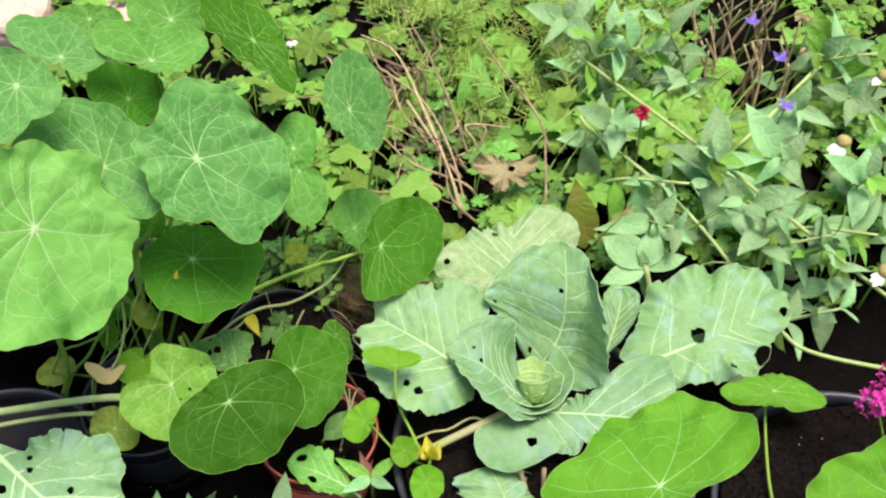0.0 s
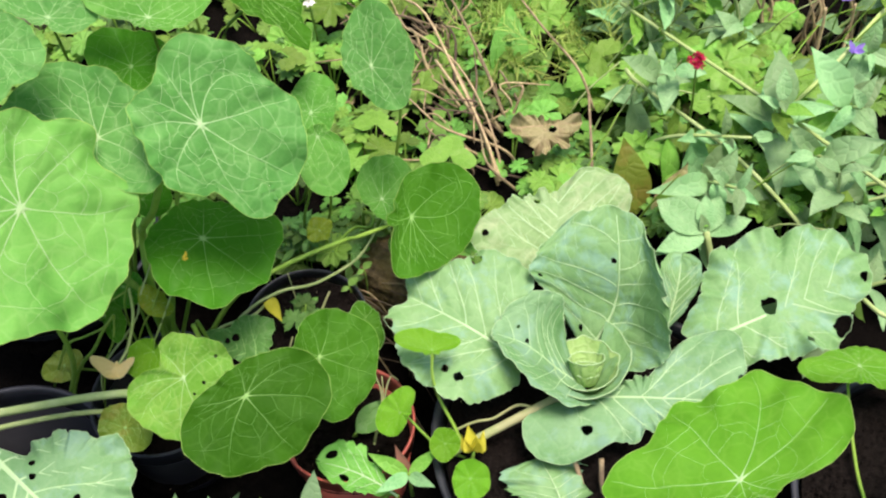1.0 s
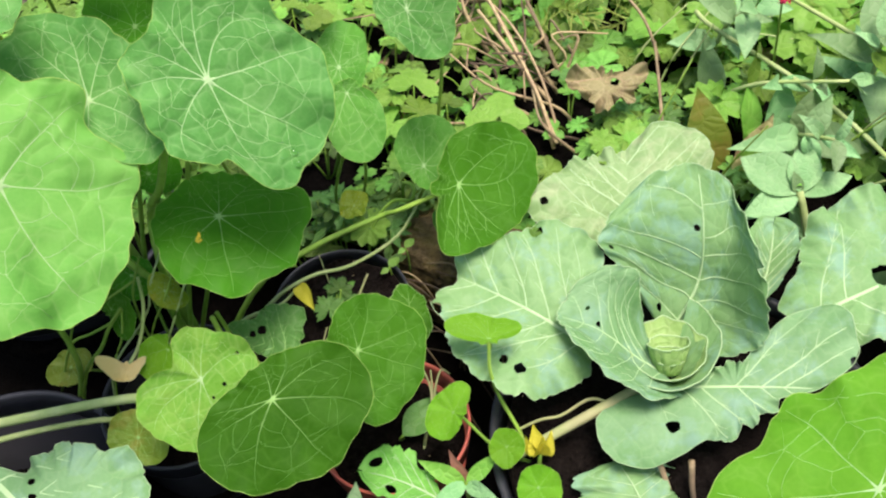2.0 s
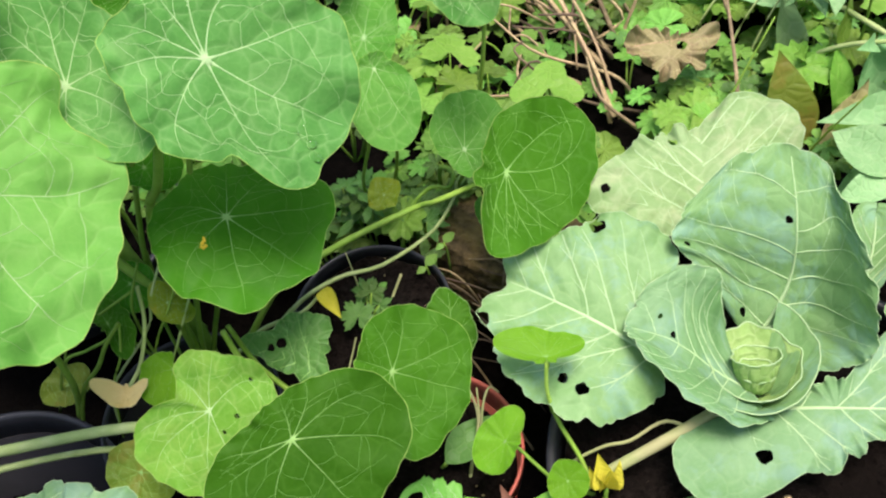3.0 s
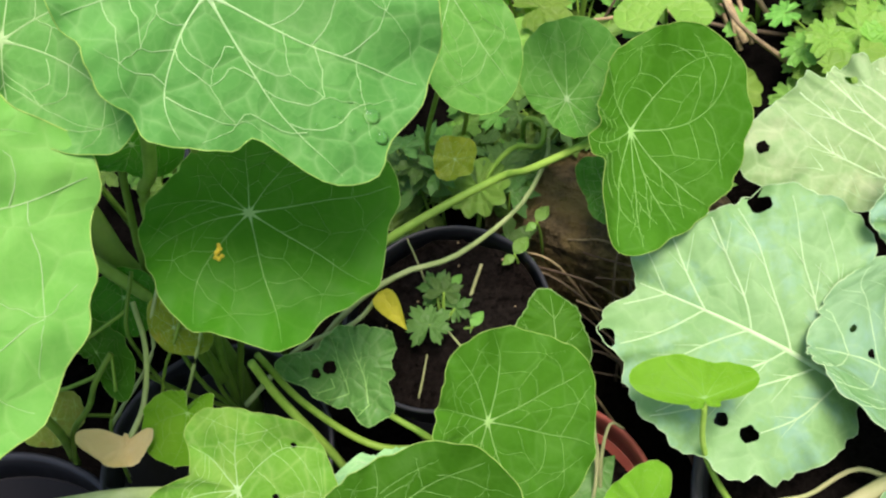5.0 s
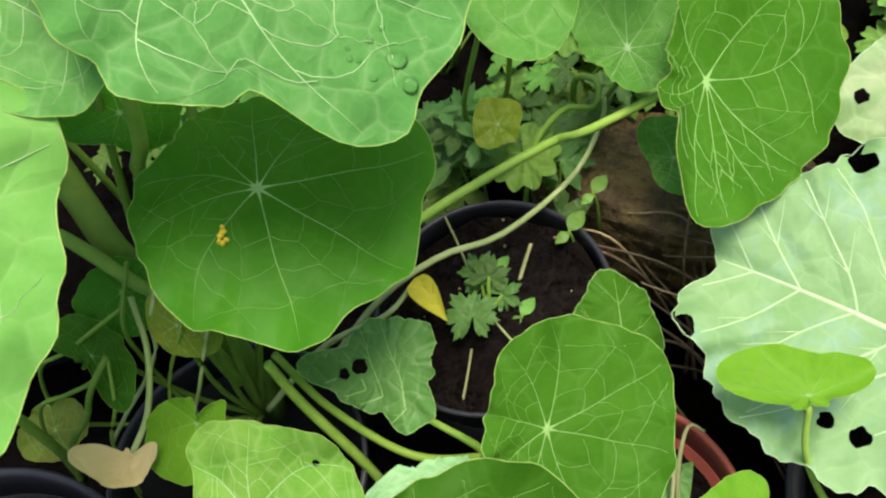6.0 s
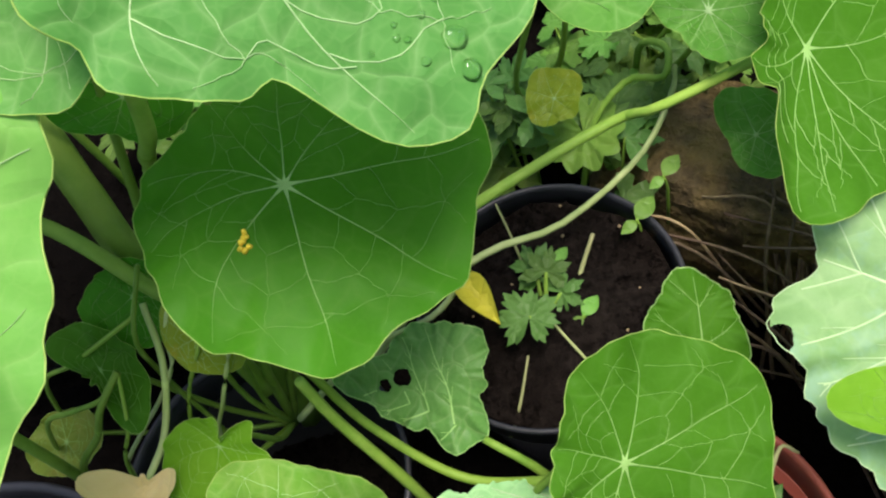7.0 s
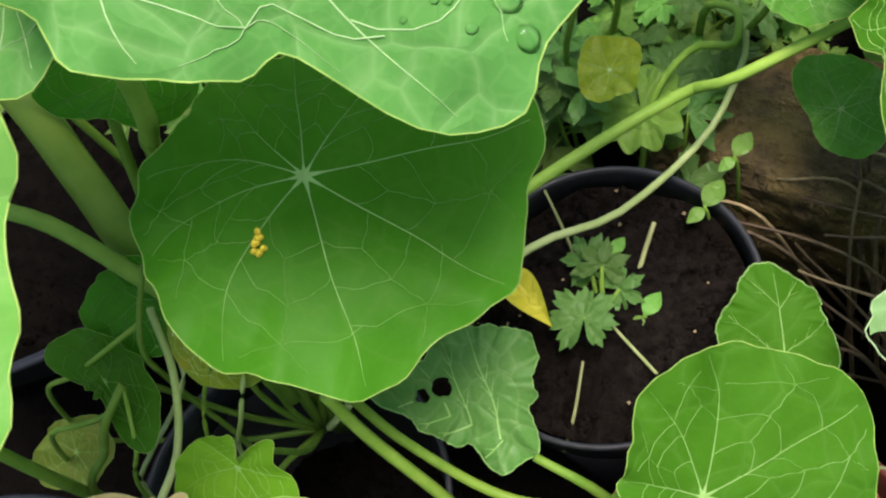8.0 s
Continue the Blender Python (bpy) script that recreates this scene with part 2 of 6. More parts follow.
water_gloss = node(water_tree, "ShaderNodeBsdfGlossy", Roughness=0.04)
water_clear = water_tree.nodes.new("ShaderNodeBsdfTransparent")
water_clear.inputs["Color"].default_value = (0.96, 1.0, 0.94, 1)
water_edge = node(water_tree, "ShaderNodeFresnel", IOR=1.33)
water_mix = water_tree.nodes.new("ShaderNodeMixShader")
water_tree.links.new(water_edge.outputs[0], water_mix.inputs[0])
water_tree.links.new(water_clear.outputs[0], water_mix.inputs[1])
water_tree.links.new(water_gloss.outputs[0], water_mix.inputs[2])
water_tree.links.new(water_mix.outputs[0], water_out.inputs["Surface"])


STEM = plain_material("juicy stem", (0.19, 0.35, 0.045), (0.29, 0.45, 0.08), 140.0, 0.42, 0.2, spread=0.12, third=(0.22, 0.36, 0.05), spec=0.15)


# ---- mesh helpers ----
def unit(v):
    v = Vector(v)
    return v.normalized()


def base_of(ob):
    while ob.parent:
        ob = ob.parent
    return ob.location


def thing(name, at, label, category, group="", kind=""):
    ob = new(name)
    ob.location = at
    ob.empty_display_size = 0.02
    return tagged(ob, label, category, group, kind)


def mesh_of(name, verts, faces, material, uvs=None, smooth=True):
    me = bpy.data.meshes.new(name)
    me.from_pydata([tuple(v) for v in verts], [], faces)
    me.materials.append(material)
    if uvs is not None:
        layer = me.uv_layers.new(name="UVMap")
        idx = np.empty(len(me.loops), dtype=np.int32)
        me.loops.foreach_get("vertex_index", idx)
        layer.data.foreach_set("uv", np.asarray(uvs, dtype=np.float32)[idx].ravel())
    if smooth:
        me.polygons.foreach_set("use_smooth", np.ones(len(me.polygons), dtype=bool))
    me.update()
    return me


def part(name, geo, material, parent, label=""):
    """One mesh under a thing or a part; geo holds world places."""
    verts, faces, uvs = geo
    o = base_of(parent)
    ob = new(name, mesh_of(name, [Vector(v) - o for v in verts], faces, material, uvs))
    ob.parent = parent
    return tagged(ob, label)


def placed(name, me, m, parent, label=""):
    """A part that shares its mesh with others of its kind, at the world pose m."""
    ob = new(name, me)
    ob.parent = parent
    ob.matrix_basis = Matrix.Translation(-base_of(parent)) @ m
    return tagged(ob, label)


def smooth_path(points, count):
    """A Catmull-Rom line through the points."""
    p = [Vector(q) for q in points]
    p = [p[0] * 2 - p[1]] + p + [p[-1] * 2 - p[-2]]
    out, n = [], len(p) - 3
    for i in range(count + 1):
        x = i / count * n
        k = min(int(x), n - 1)
        t = x - k
        a, b, c, d = p[k:k + 4]
        out.append(0.5 * ((2 * b) + (c - a) * t + (2 * a - 5 * b + 4 * c - d) * t * t + (3 * b - a - 3 * c + d) * t ** 3))
    return out


def tube(line, radii, sides=6, flat=1.0, geo=None):
    """A round stem along a line; radii: one for each place or (start, end)."""
    verts, faces, uvs = geo or ([], [], [])
    n = len(line)
    if len(radii) == 2:
        radii = [radii[0] + (radii[1] - radii[0]) * i / (n - 1) for i in range(n)]
    first, run = len(verts), 0.0
    ref = Vector((0.31, 0.17, 0.93))
    for i, p in enumerate(line):
        t = unit(line[min(i + 1, n - 1)] - line[max(i - 1, 0)])
        a = unit(t.cross(ref)) if abs(t.dot(ref)) < 0.98 else unit(t.cross(Vector((1, 0, 0))))
        b = t.cross(a)
        if i:
            run += (p - line[i - 1]).length
        for s in range(sides):
            w = 2 * math.pi * s / sides
            verts.append(p + (a * math.cos(w) + b * math.sin(w) * flat) * radii[i])
            uvs.append((s / sides * 0.006, run))
    for i in range(n - 1):
        for s in range(sides):
            k = first + i * sides
            faces.append((k + s, k + (s + 1) % sides, k + sides + (s + 1) % sides, k + sides + s))
    faces.append(tuple(first + s for s in reversed(range(sides))))
    faces.append(tuple(first + (n - 1) * sides + s for s in range(sides)))
    return verts, faces, uvs


def frame_of(n):
    n = unit(n)
    x = unit(Vector((1, 0, 0)) - n * n.x)
    return x, n.cross(x), n


# ---- blades ----
def polar_blade(hub, axes, edge, height, rings, segs):
    """A blade over the region inside edge(angle), lifted by height(x, y, rho, angle); gives its mesh and a lookup of places on it."""
    ex, ey, en = axes
    grid, uvs = [], [(0.0, 0.0)]
    reach = [edge(2 * math.pi * s / segs) for s in range(segs)]
    z = height(0.0, 0.0, 0.0, 0.0)
    centre = hub + en * z
    for i in range(1, rings + 1):
        row, rho = [], i / rings
        for s in range(segs):
            a = 2 * math.pi * s / segs
            x, y = reach[s] * rho * math.cos(a), reach[s] * rho * math.sin(a)
            row.append(hub + ex * x + ey * y + en * height(x, y, rho, a))
            uvs.append((x, y))
        grid.append(row)
    verts = [centre] + [p for row in grid for p in row]
    faces = [(0, 1 + s, 1 + (s + 1) % segs) for s in range(segs)]
    for i in range(rings - 1):
        k = 1 + i * segs
        for s in range(segs):
            n = (s + 1) % segs
            faces.append((k + s, k + segs + s, k + segs + n, k + n))

    def surf(x, y):
        a = math.atan2(y, x) % (2 * math.pi)
        fs = a / (2 * math.pi) * segs
        s = int(fs) % segs
        fs -= int(fs)
        n = (s + 1) % segs
        far = reach[s] * (1 - fs) + reach[n] * fs
        fi = min(math.hypot(x, y) / far, 1.0) * rings
        i = min(int(fi), rings - 1)
        fi -= i
        inner = grid[i - 1][s].lerp(grid[i - 1][n], fs) if i else centre
        return inner.lerp(grid[i][s].lerp(grid[i][n], fs), fi)

    def rho_of(x, y):
        fs = (math.atan2(y, x) % (2 * math.pi)) / (2 * math.pi) * segs
        s = int(fs) % segs
        return math.hypot(x, y) / (reach[s] + (reach[(s + 1) % segs] - reach[s]) * (fs - int(fs)))

    return verts, faces, uvs, surf, rho_of, [row for row in grid[-1]]


def ribbon(surf, en, path, widths, geo, rise=0.25, lift=0.00026):
    """A low vein that follows the blade along a path of flat places."""
    verts, faces, uvs = geo
    n, first = len(path), len(verts)
    for k, (x, y) in enumerate(path):
        (x0, y0), (x1, y1) = path[max(k - 1, 0)], path[min(k + 1, n - 1)]
        d = math.hypot(x1 - x0, y1 - y0) or 1.0
        sx, sy = -(y1 - y0) / d * widths[k], (x1 - x0) / d * widths[k]
        verts += [surf(x + sx, y + sy) + en * (lift * 0.3), surf(x, y) + en * (lift + widths[k] * rise), surf(x - sx, y - sy) + en * (lift * 0.3)]
        uvs += [(x + sx, y + sy), (x, y), (x - sx, y - sy)]
    for k in range(n - 1):
        f = first + 3 * k
        faces += [(f, f + 1, f + 4, f + 3), (f + 1, f + 2, f + 5, f + 4)]


def pierce(verts, faces, uvs, surf, holes, seed):
    """Round holes with uneven edges, eaten through a blade; holes: place and radius on the flat blade."""
    for n, (hx, hy, hr) in enumerate(holes):
        def reach(u, v):
            a = math.atan2(v - hy, u - hx)
            return a, hr * (1 + 0.40 * noise.noise(Vector((math.cos(a) * 1.4, math.sin(a) * 1.4, seed + n * 3.1))))

        near = sorted((math.hypot(u - hx, v - hy), k) for k, (u, v) in enumerate(uvs))[:200]
        gone = {near[0][1]} | {k for d, k in near if d < reach(*uvs[k])[1] * 0.8}
        edge = {k for f in faces if any(i in gone for i in f) for k in f} - gone
        faces[:] = [f for f in faces if not any(k in gone for k in f)]
        for k in edge:
            a, rr = reach(*uvs[k])
            uvs[k] = (hx + rr * math.cos(a), hy + rr * math.sin(a))
            verts[k] = surf(*uvs[k])


# ---- nasturtium ----
def round_leaf(plant, hub, normal, radius, shape, material, cup=0.10, saddle=0.0, fold=0.0, seed=0, veins=9, vein_mat=None, vein_size=1.0,
               holes=(), label="", turn=0.0, angles=(), net=1.0, puff=1.0):
    """A shield-shaped leaf: an uneven round blade on a stalk that meets it inside, with ribs from that point and a pale edge."""
    rng = random.Random(seed)
    ex, ey, en = frame_of(normal)
    hub = Vector(hub)
    ribs = [((k + rng.uniform(-0.22, 0.22)) * 2 * math.pi / veins + turn, rng.uniform(-0.10, 0.10), rng.uniform(0.80, 0.94)) for k in range(veins)]
    if angles:
        ribs, veins = [r if isinstance(r, tuple) else (r, 0.0, 0.9) for r in angles], len(angles)
    ribs = sorted((b % (2 * math.pi), bend, far) for b, bend, far in ribs)
    p1, p2 = rng.uniform(0, 6), rng.uniform(0, 6)
    order = len(shape) // 2

    def edge(a):
        r = 1.0
        for k in range(order):
            r += shape[2 * k] * math.cos((k + 1) * a) + shape[2 * k + 1] * math.sin((k + 1) * a)
        r += 0.014 * math.sin(veins * a + p1) + 0.010 * math.sin((veins * 2 + 3) * a + p2) + 0.005 * math.sin(31 * a + p1)
        return max(r, 0.12) * radius

    def height(x, y, rho, a):
        near = min(abs((a - b - bend * rho * rho + math.pi) % (2 * math.pi) - math.pi) for b, bend, far in ribs) * veins / math.pi
        z = radius * (cup * rho ** 2 + saddle * rho ** 2 * math.cos(2 * a + p1) + 0.105 * puff * rho ** 1.5 * min(near, 1.0) ** 0.8 * (1.2 - rho * 0.3)
                      + 0.034 * rho ** 3 * math.sin(7 * a + p2) + 0.028 * rho ** 6 * math.sin(17 * a + p1))
        z += fold * x * x / radius
        q = Vector((x * 60 + seed, y * 60, seed * 0.7))
        return z + radius * rho * puff * (0.095 * noise.noise(q) + 0.026 * noise.noise(q * 2.7))

    rings, segs = (24, 120) if radius > 0.03 else (14, 72)
    verts, faces, uvs, surf, rho_of, rim = polar_blade(hub, (ex, ey, en), edge, height, rings, segs)
    pierce(verts, faces, uvs, surf, [(hx * radius, hy * radius, hr * radius) for hx, hy, hr in holes], seed)
    blade = part("leaf", (verts, faces, uvs), material, plant, label)
    # ribs, their forks and links, and the pale edge
    geo = ([], [], [])
    size = radius * 0.0088 * vein_size

    def flat(rho, a):
        r = edge(a) * rho
        return r * math.cos(a), r * math.sin(a)

    def spoke(n, rho):
        b, bend, far = ribs[n % len(ribs)]
        return b + bend * rho * rho + 0.022 * math.sin(rho * 10 + n * 2.3 + seed) * rho + (2 * math.pi if n == len(ribs) else 0.0)

    def link(r0, a0, r1, a1, w0, w1, bow):
        line = []
        for j in range(7):
            u = j / 6
            line.append(flat(r0 + (r1 - r0) * u + bow * math.sin(math.pi * u), a0 + (a1 - a0) * u + 0.010 * math.sin(j * 2.1 + a0 * 9)))
        ribbon(surf, en, line, [w0 + (w1 - w0) * j / 6 for j in range(7)], geo)

    for n, (a, bend, far) in enumerate(ribs):
        line = [flat(0.95 * j / 20, spoke(n, 0.95 * j / 20)) for j in range(21)]
        ribbon(surf, en, line, [size * (0.30 + 0.70 * max(0.0, 1 - 0.95 * j / 20 / far)) * (0.75 if 0.95 * j / 20 < far else 0.45) * (0.5 + 0.5 * net) + size * 1.7 * max(0, 1 - j / 1.8)
                                for j in range(21)], geo)
        # side veins of two neighbouring ribs meet in loops, one beyond the other
        gap = spoke(n + 1, 0.5) - spoke(n, 0.5)
        gap += 2 * math.pi if gap < 0 else 0.0
        levels = (0.42, 0.62, 0.80) if gap > 0.55 else (0.58, 0.78)
        last = None
        for level in levels:
            r = min(level + rng.uniform(-0.05, 0.06), 0.90)
            mid = spoke(n, r) + gap * rng.uniform(0.38, 0.62)
            for side in (n, n + 1):
                r0 = max(r - rng.uniform(0.10, 0.19), 0.15)
                a0 = spoke(side, r0) if side == n else spoke(n, r0) + gap
                link(r0, a0, r, mid, size * 0.34 * net, size * 0.24 * net, rng.uniform(-0.012, 0.012))
            if last:
                link(last[0], last[1], r, mid, size * 0.22 * net, size * 0.20 * net, 0.0)
            last = (r, mid)
        for side in (-1, 1):
            link(last[0], last[1], min(last[0] + rng.uniform(0.08, 0.13), 0.95), last[1] + side * gap * rng.uniform(0.14, 0.26), size * 0.20 * net, size * 0.10 * net, 0.0)
    part("venation", geo, vein_mat or VEIN, blade, "pale ribs of the leaf")
    part("margin", tube(rim + [rim[0]], [size * 0.46] * (segs + 1), 4, 1.0), LEAF_EDGE if vein_mat is not TAN_LEAF else TAN_LEAF, blade, "light yellow-green edge of the leaf")
    return surf, en, radius


def stalk(plant, points, radius=(0.0016, 0.0022), material=None, count=14, name="stalk", sides=8):
    return part(name, tube(smooth_path(points, count), radius, sides), material or STALK, plant)


def under(hub, normal, foot, sag=0.25, seed=0):
    """The bent line of a leaf stalk from under the hub to the foot of the plant."""
    rng = random.Random(seed * 7 + 1)
    hub, foot = Vector(hub), Vector(foot)
    n = unit(normal)
    a = hub - n * 0.0012
    b = hub - n * (hub - foot).length * 0.22
    c = hub.lerp(foot, 0.6) + Vector((rng.uniform(-1, 1), rng.uniform(-1, 1), 0)) * (hub - foot).length * 0.08
    c.z -= (hub - foot).length * sag * 0.2
    return [a, b, c, foot]


# ---- cabbage ----
def broad_leaf(plant, centre, normal, radius, shape, base, tip, material, seed=0, cup=0.0, fold=0.10, holes=(), curls=(), label="", rib=0.0012, count=6, ruffle=0.06, vein_mat=None, teeth=1.0):
    """A cabbage leaf: base and tip of its midrib, holes (place, radius) and curls (direction, start, amount) in units of the radius."""
    rng = random.Random(seed)
    ex, ey, en = frame_of(normal)
    centre = Vector(centre)
    bx, by = base
    long = math.hypot(tip[0] - bx, tip[1] - by)
    dx, dy = (tip[0] - bx) / long, (tip[1] - by) / long
    sway = rng.uniform(-0.05, 0.05)
    starts = [(k + rng.uniform(-0.22, 0.22)) / count * 0.92 * long + 0.03 for k in range(count)]
    order = len(shape) // 2
    p1, p2 = rng.uniform(0, 6), rng.uniform(0, 6)

    def edge(a):
        r = 1.0
        for k in range(order):
            r += shape[2 * k] * math.cos((k + 1) * a) + shape[2 * k + 1] * math.sin((k + 1) * a)
        c, s = math.cos(a), math.sin(a)
        r += 0.012 * math.sin(19 * a + p1) + 0.014 * abs(math.sin(29 * a + p2)) + 0.045 * teeth * noise.noise(Vector((c * 3, s * 3, seed))) + (0.008 + 0.018 * teeth) * noise.noise(Vector((c * 11, s * 11, seed)))
        return max(r, 0.15) * radius

    def height(x, y, rho, a):
        u, v = x / radius - bx, y / radius - by
        s, q = u * dx + v * dy, u * -dy + v * dx
        w = abs(q - sway * math.sin(math.pi * min(max(s / long, 0), 1)))
        phase = (s - 0.42 * w) / (1 + 0.45 * w)
        near = min(abs(phase - p) for p in starts) * count / long * 2
        z = cup * rho * rho + fold * w + 0.040 * min(near, 1.0) ** 0.7 * min(1.0, w * 4) * (1 - 0.35 * rho)
        z += ruffle * rho ** 4 * (math.sin(9 * a + p1) + 0.7 * math.sin(16 * a + p2) + 0.35 * math.sin(31 * a))
        for cx, cy, start, amount in curls:
            z += amount * max(0.0, (x * cx + y * cy) / radius - start) ** 2
        g = Vector((x * 48 + seed * 3, y * 48, seed))
        z += rho * (0.070 * noise.noise(g) + 0.018 * noise.noise(g * 3))
        return z * radius

    rings, segs = 36, 180
    verts, faces, uvs, surf, rho_of, rim = polar_blade(centre, (ex, ey, en), edge, height, rings, segs)
    real = [(hx * radius, hy * radius, hr * radius) for hx, hy, hr in holes]
    pierce(verts, faces, uvs, surf, real, seed)
    blade = part("leaf", (verts, faces, uvs), material, plant, label)
    geo = ([], [], [])

    def place(s, q):
        q += sway * math.sin(math.pi * min(max(s / long, 0), 1))
        return (bx + dx * s - dy * q) * radius, (by + dy * s + dx * q) * radius

    def draw(points, w0, w1, rise=0.35):
        keep = []
        for x, y in points:
            if rho_of(x, y) > 0.96 or any(math.hypot(x - hx, y - hy) < hr * 1.2 for hx, hy, hr in real):
                break
            keep.append((x, y))
        if len(keep) > 2:
            m = len(points) - 1
            ribbon(surf, en, keep, [w0 + (w1 - w0) * j / m for j in range(len(keep))], geo, rise)

    draw([place(long * j / 24, 0) for j in range(24)], rib, rib * 0.16, 0.55)
    for side in (-1, 1):
        for k, p in enumerate(starts):
            bow, wig = rng.uniform(0.10, 0.45), rng.uniform(0, 6)

            p0, lean = p + rng.uniform(-0.05, 0.05), 0.42 + 0.45 * p + rng.uniform(-0.16, 0.16)

            def vein(w):
                return p0 + lean * w + bow * w * w + 0.022 * math.sin(w * 8 + wig)

            full = 1.5
            draw([place(vein(full * j / 30), side * full * j / 30) for j in range(31)], rib * (0.40 - 0.02 * k) * rng.uniform(0.7, 1.1), rib * 0.02)
            for w0 in (0.22, 0.42, 0.62):
                w0 += rng.uniform(-0.08, 0.08)
                for turn in ((0.55, -0.10) if rng.random() < 0.6 else (0.55,)):
                    span = rng.uniform(0.18, 0.32)
                    draw([place(vein(w0) + span * j / 7 * (0.75 if turn > 0 else 0.25), side * (w0 + span * j / 7 * (0.35 if turn > 0 else 0.9))) for j in range(8)], rib * 0.17, rib * 0.06)
    tube(rim + [rim[0]], [0.00022] * (segs + 1), 4, 1.0, geo)
    part("venation", geo, vein_mat or CAB_VEIN, blade, "pale raised midrib and veins")
    return blade


def cabbage_leaf(plant, base, mid, tip, left, right, material, seed=0, bow=0.0, start=0.10, blunt=0.55, holes=(), ruffle=0.10, rib=0.0022, label="", jag=0.08, ribs=5, square=0.8, widest=0.60):
    """A broad leaf: a fleshy midrib from base over mid to tip, a blade that reaches left and right of it, ragged and holed."""
    rng = random.Random(seed)
    base, mid, tip, left, right = (Vector(v) for v in (base, mid, tip, left, right))
    ctrl = mid * 2 - (base + tip) * 0.5
    across = (left.length + right.length) / 2
    normal = unit((tip - base).cross(left))
    if normal.z < 0:
        normal.negate()

    def spine(s):
        return base * (1 - s) ** 2 + ctrl * 2 * s * (1 - s) + tip * s * s

    def width(s):
        if s < start:
            return 0.06 + 0.10 * s / start
        x = (s - start) / (1 - start)
        if x < widest:
            return 0.16 + 0.84 * math.sin(math.pi / 2 * x / widest) ** square
        return max(1 - ((x - widest) / (1 - widest)) ** 2.4, 0.0) ** 0.5

    def at(s, q, lift=0.0):
        side = left if q < 0 else right
        a = abs(q)
        w = width(s) * (1 + jag * (noise.noise(Vector((s * 9, seed, 1 if q < 0 else 5))) * 1.6 + 0.9 * noise.noise(Vector((s * 38, seed, 2 if q < 0 else 7)))) * a)
        fan = (tip - base) * (0.10 + 0.16 * s) * a ** 1.5 * (1 - blunt * s)
        p = spine(s) + side * a * w + fan * (0.8 if s > 0.5 else 0.6)
        z = bow * a * a * across
        z += across * ruffle * a ** 2 * (math.sin(s * 15 + seed + (0 if q < 0 else 2)) + 0.5 * math.sin(s * 31 + seed * 2)) * 0.8
        z += across * 0.05 * noise.noise(Vector((s * 6, q * 4, seed))) * min(1, a * 3)
        z += across * 0.030 * a * math.sin((s - 0.2 * a) * ribs * 2 * math.pi) * (1 - 0.3 * a)
        return p + normal * (z + lift)

    length = (tip - base).length
    ns, nq = 46, 36
    verts, uvs, par = [], [], []
    for i in range(ns + 1):
        s = i / ns
        for j in range(nq + 1):
            q = -1 + 2 * j / nq
            par.append([s, q])
    for hs, hq, hr in holes:
        asp = length / max(across, 1e-4)
        for sq in par:
            ds, dq = (sq[0] - hs) * asp, sq[1] - hq
            d = math.hypot(ds, dq)
            rr = hr * (1 + 0.35 * noise.noise(Vector((math.atan2(dq, ds) * 1.3, hs * 50, seed))))
            if 1e-6 < d < rr and d > rr * 0.45:
                sq[0], sq[1] = hs + ds / d * rr / asp, max(-1.0, min(1.0, hq + dq / d * rr))
    dead = {k for k, (s, q) in enumerate(par) if any(math.hypot((s - hs) * length / max(across, 1e-4), q - hq) < hr * 0.62 for hs, hq, hr in holes)}
    for s, q in par:
        verts.append(at(s, q))
        uvs.append((s * length, q * across))
    faces = []
    for i in range(ns):
        for j in range(nq):
            k = i * (nq + 1) + j
            f = (k, k + 1, k + nq + 2, k + nq + 1)
            if not any(v in dead for v in f):
                faces.append(f)
    blade = part("leaf", (verts, faces, uvs), material, plant, label)
    geo = ([], [], [])
    line = [at(j / 16 * 0.96, 0, rib * 0.25) for j in range(17)]
    tube(line, [rib * (1.0 - 0.82 * j / 16) for j in range(17)], 6, 0.9, geo)

    def vein(s0, s1, q1, r0, steps=8, side=1):
        pts = [(s0 + (s1 - s0) * (j / steps) ** 0.85, side * q1 * j / steps) for j in range(steps + 1)]
        keep = [p for p in pts if not any(math.hypot((p[0] - hs) * length / max(across, 1e-4), p[1] - hq) < hr for hs, hq, hr in holes)]
        if len(keep) < len(pts):
            pts = pts[:max(2, pts.index(next(p for p in pts if p not in keep)))]
        tube([at(min(s, 0.985), q, r0 * 0.25) for s, q in pts], [r0 * (1 - 0.75 * j / steps) for j in range(len(pts))], 4, 0.8, geo)

    for side in (-1, 1):
        for k in range(ribs):
            s0 = start + 0.02 + (0.80 - start) * (k + rng.uniform(-0.15, 0.15)) / ribs
            s1 = s0 + rng.uniform(0.20, 0.32)
            vein(max(s0, 0.02), s1, rng.uniform(0.84, 0.95), rib * (0.40 - 0.03 * k), side=side)
            for f in (0.45, 0.68):
                sm, qm = s0 + (s1 - s0) * f ** 0.85, f * 0.9
                if any(math.hypot((sm + 0.05 - hs) * length / max(across, 1e-4), side * qm - hq) < hr * 1.5 for hs, hq, hr in holes):
                    continue
                pts = [at(min(sm + (0.04 + 0.07 * f) * j / 4, 0.98), side * (qm + 0.14 * j / 4 * (1 if rng.random() < 0.7 else -0.3)), 0.0002) for j in range(5)]
                tube(pts, (rib * 0.16, rib * 0.06), 3, 0.8, geo)
    part("venation", geo, CAB_VEIN, blade, "pale raised midrib and veins")
    return blade


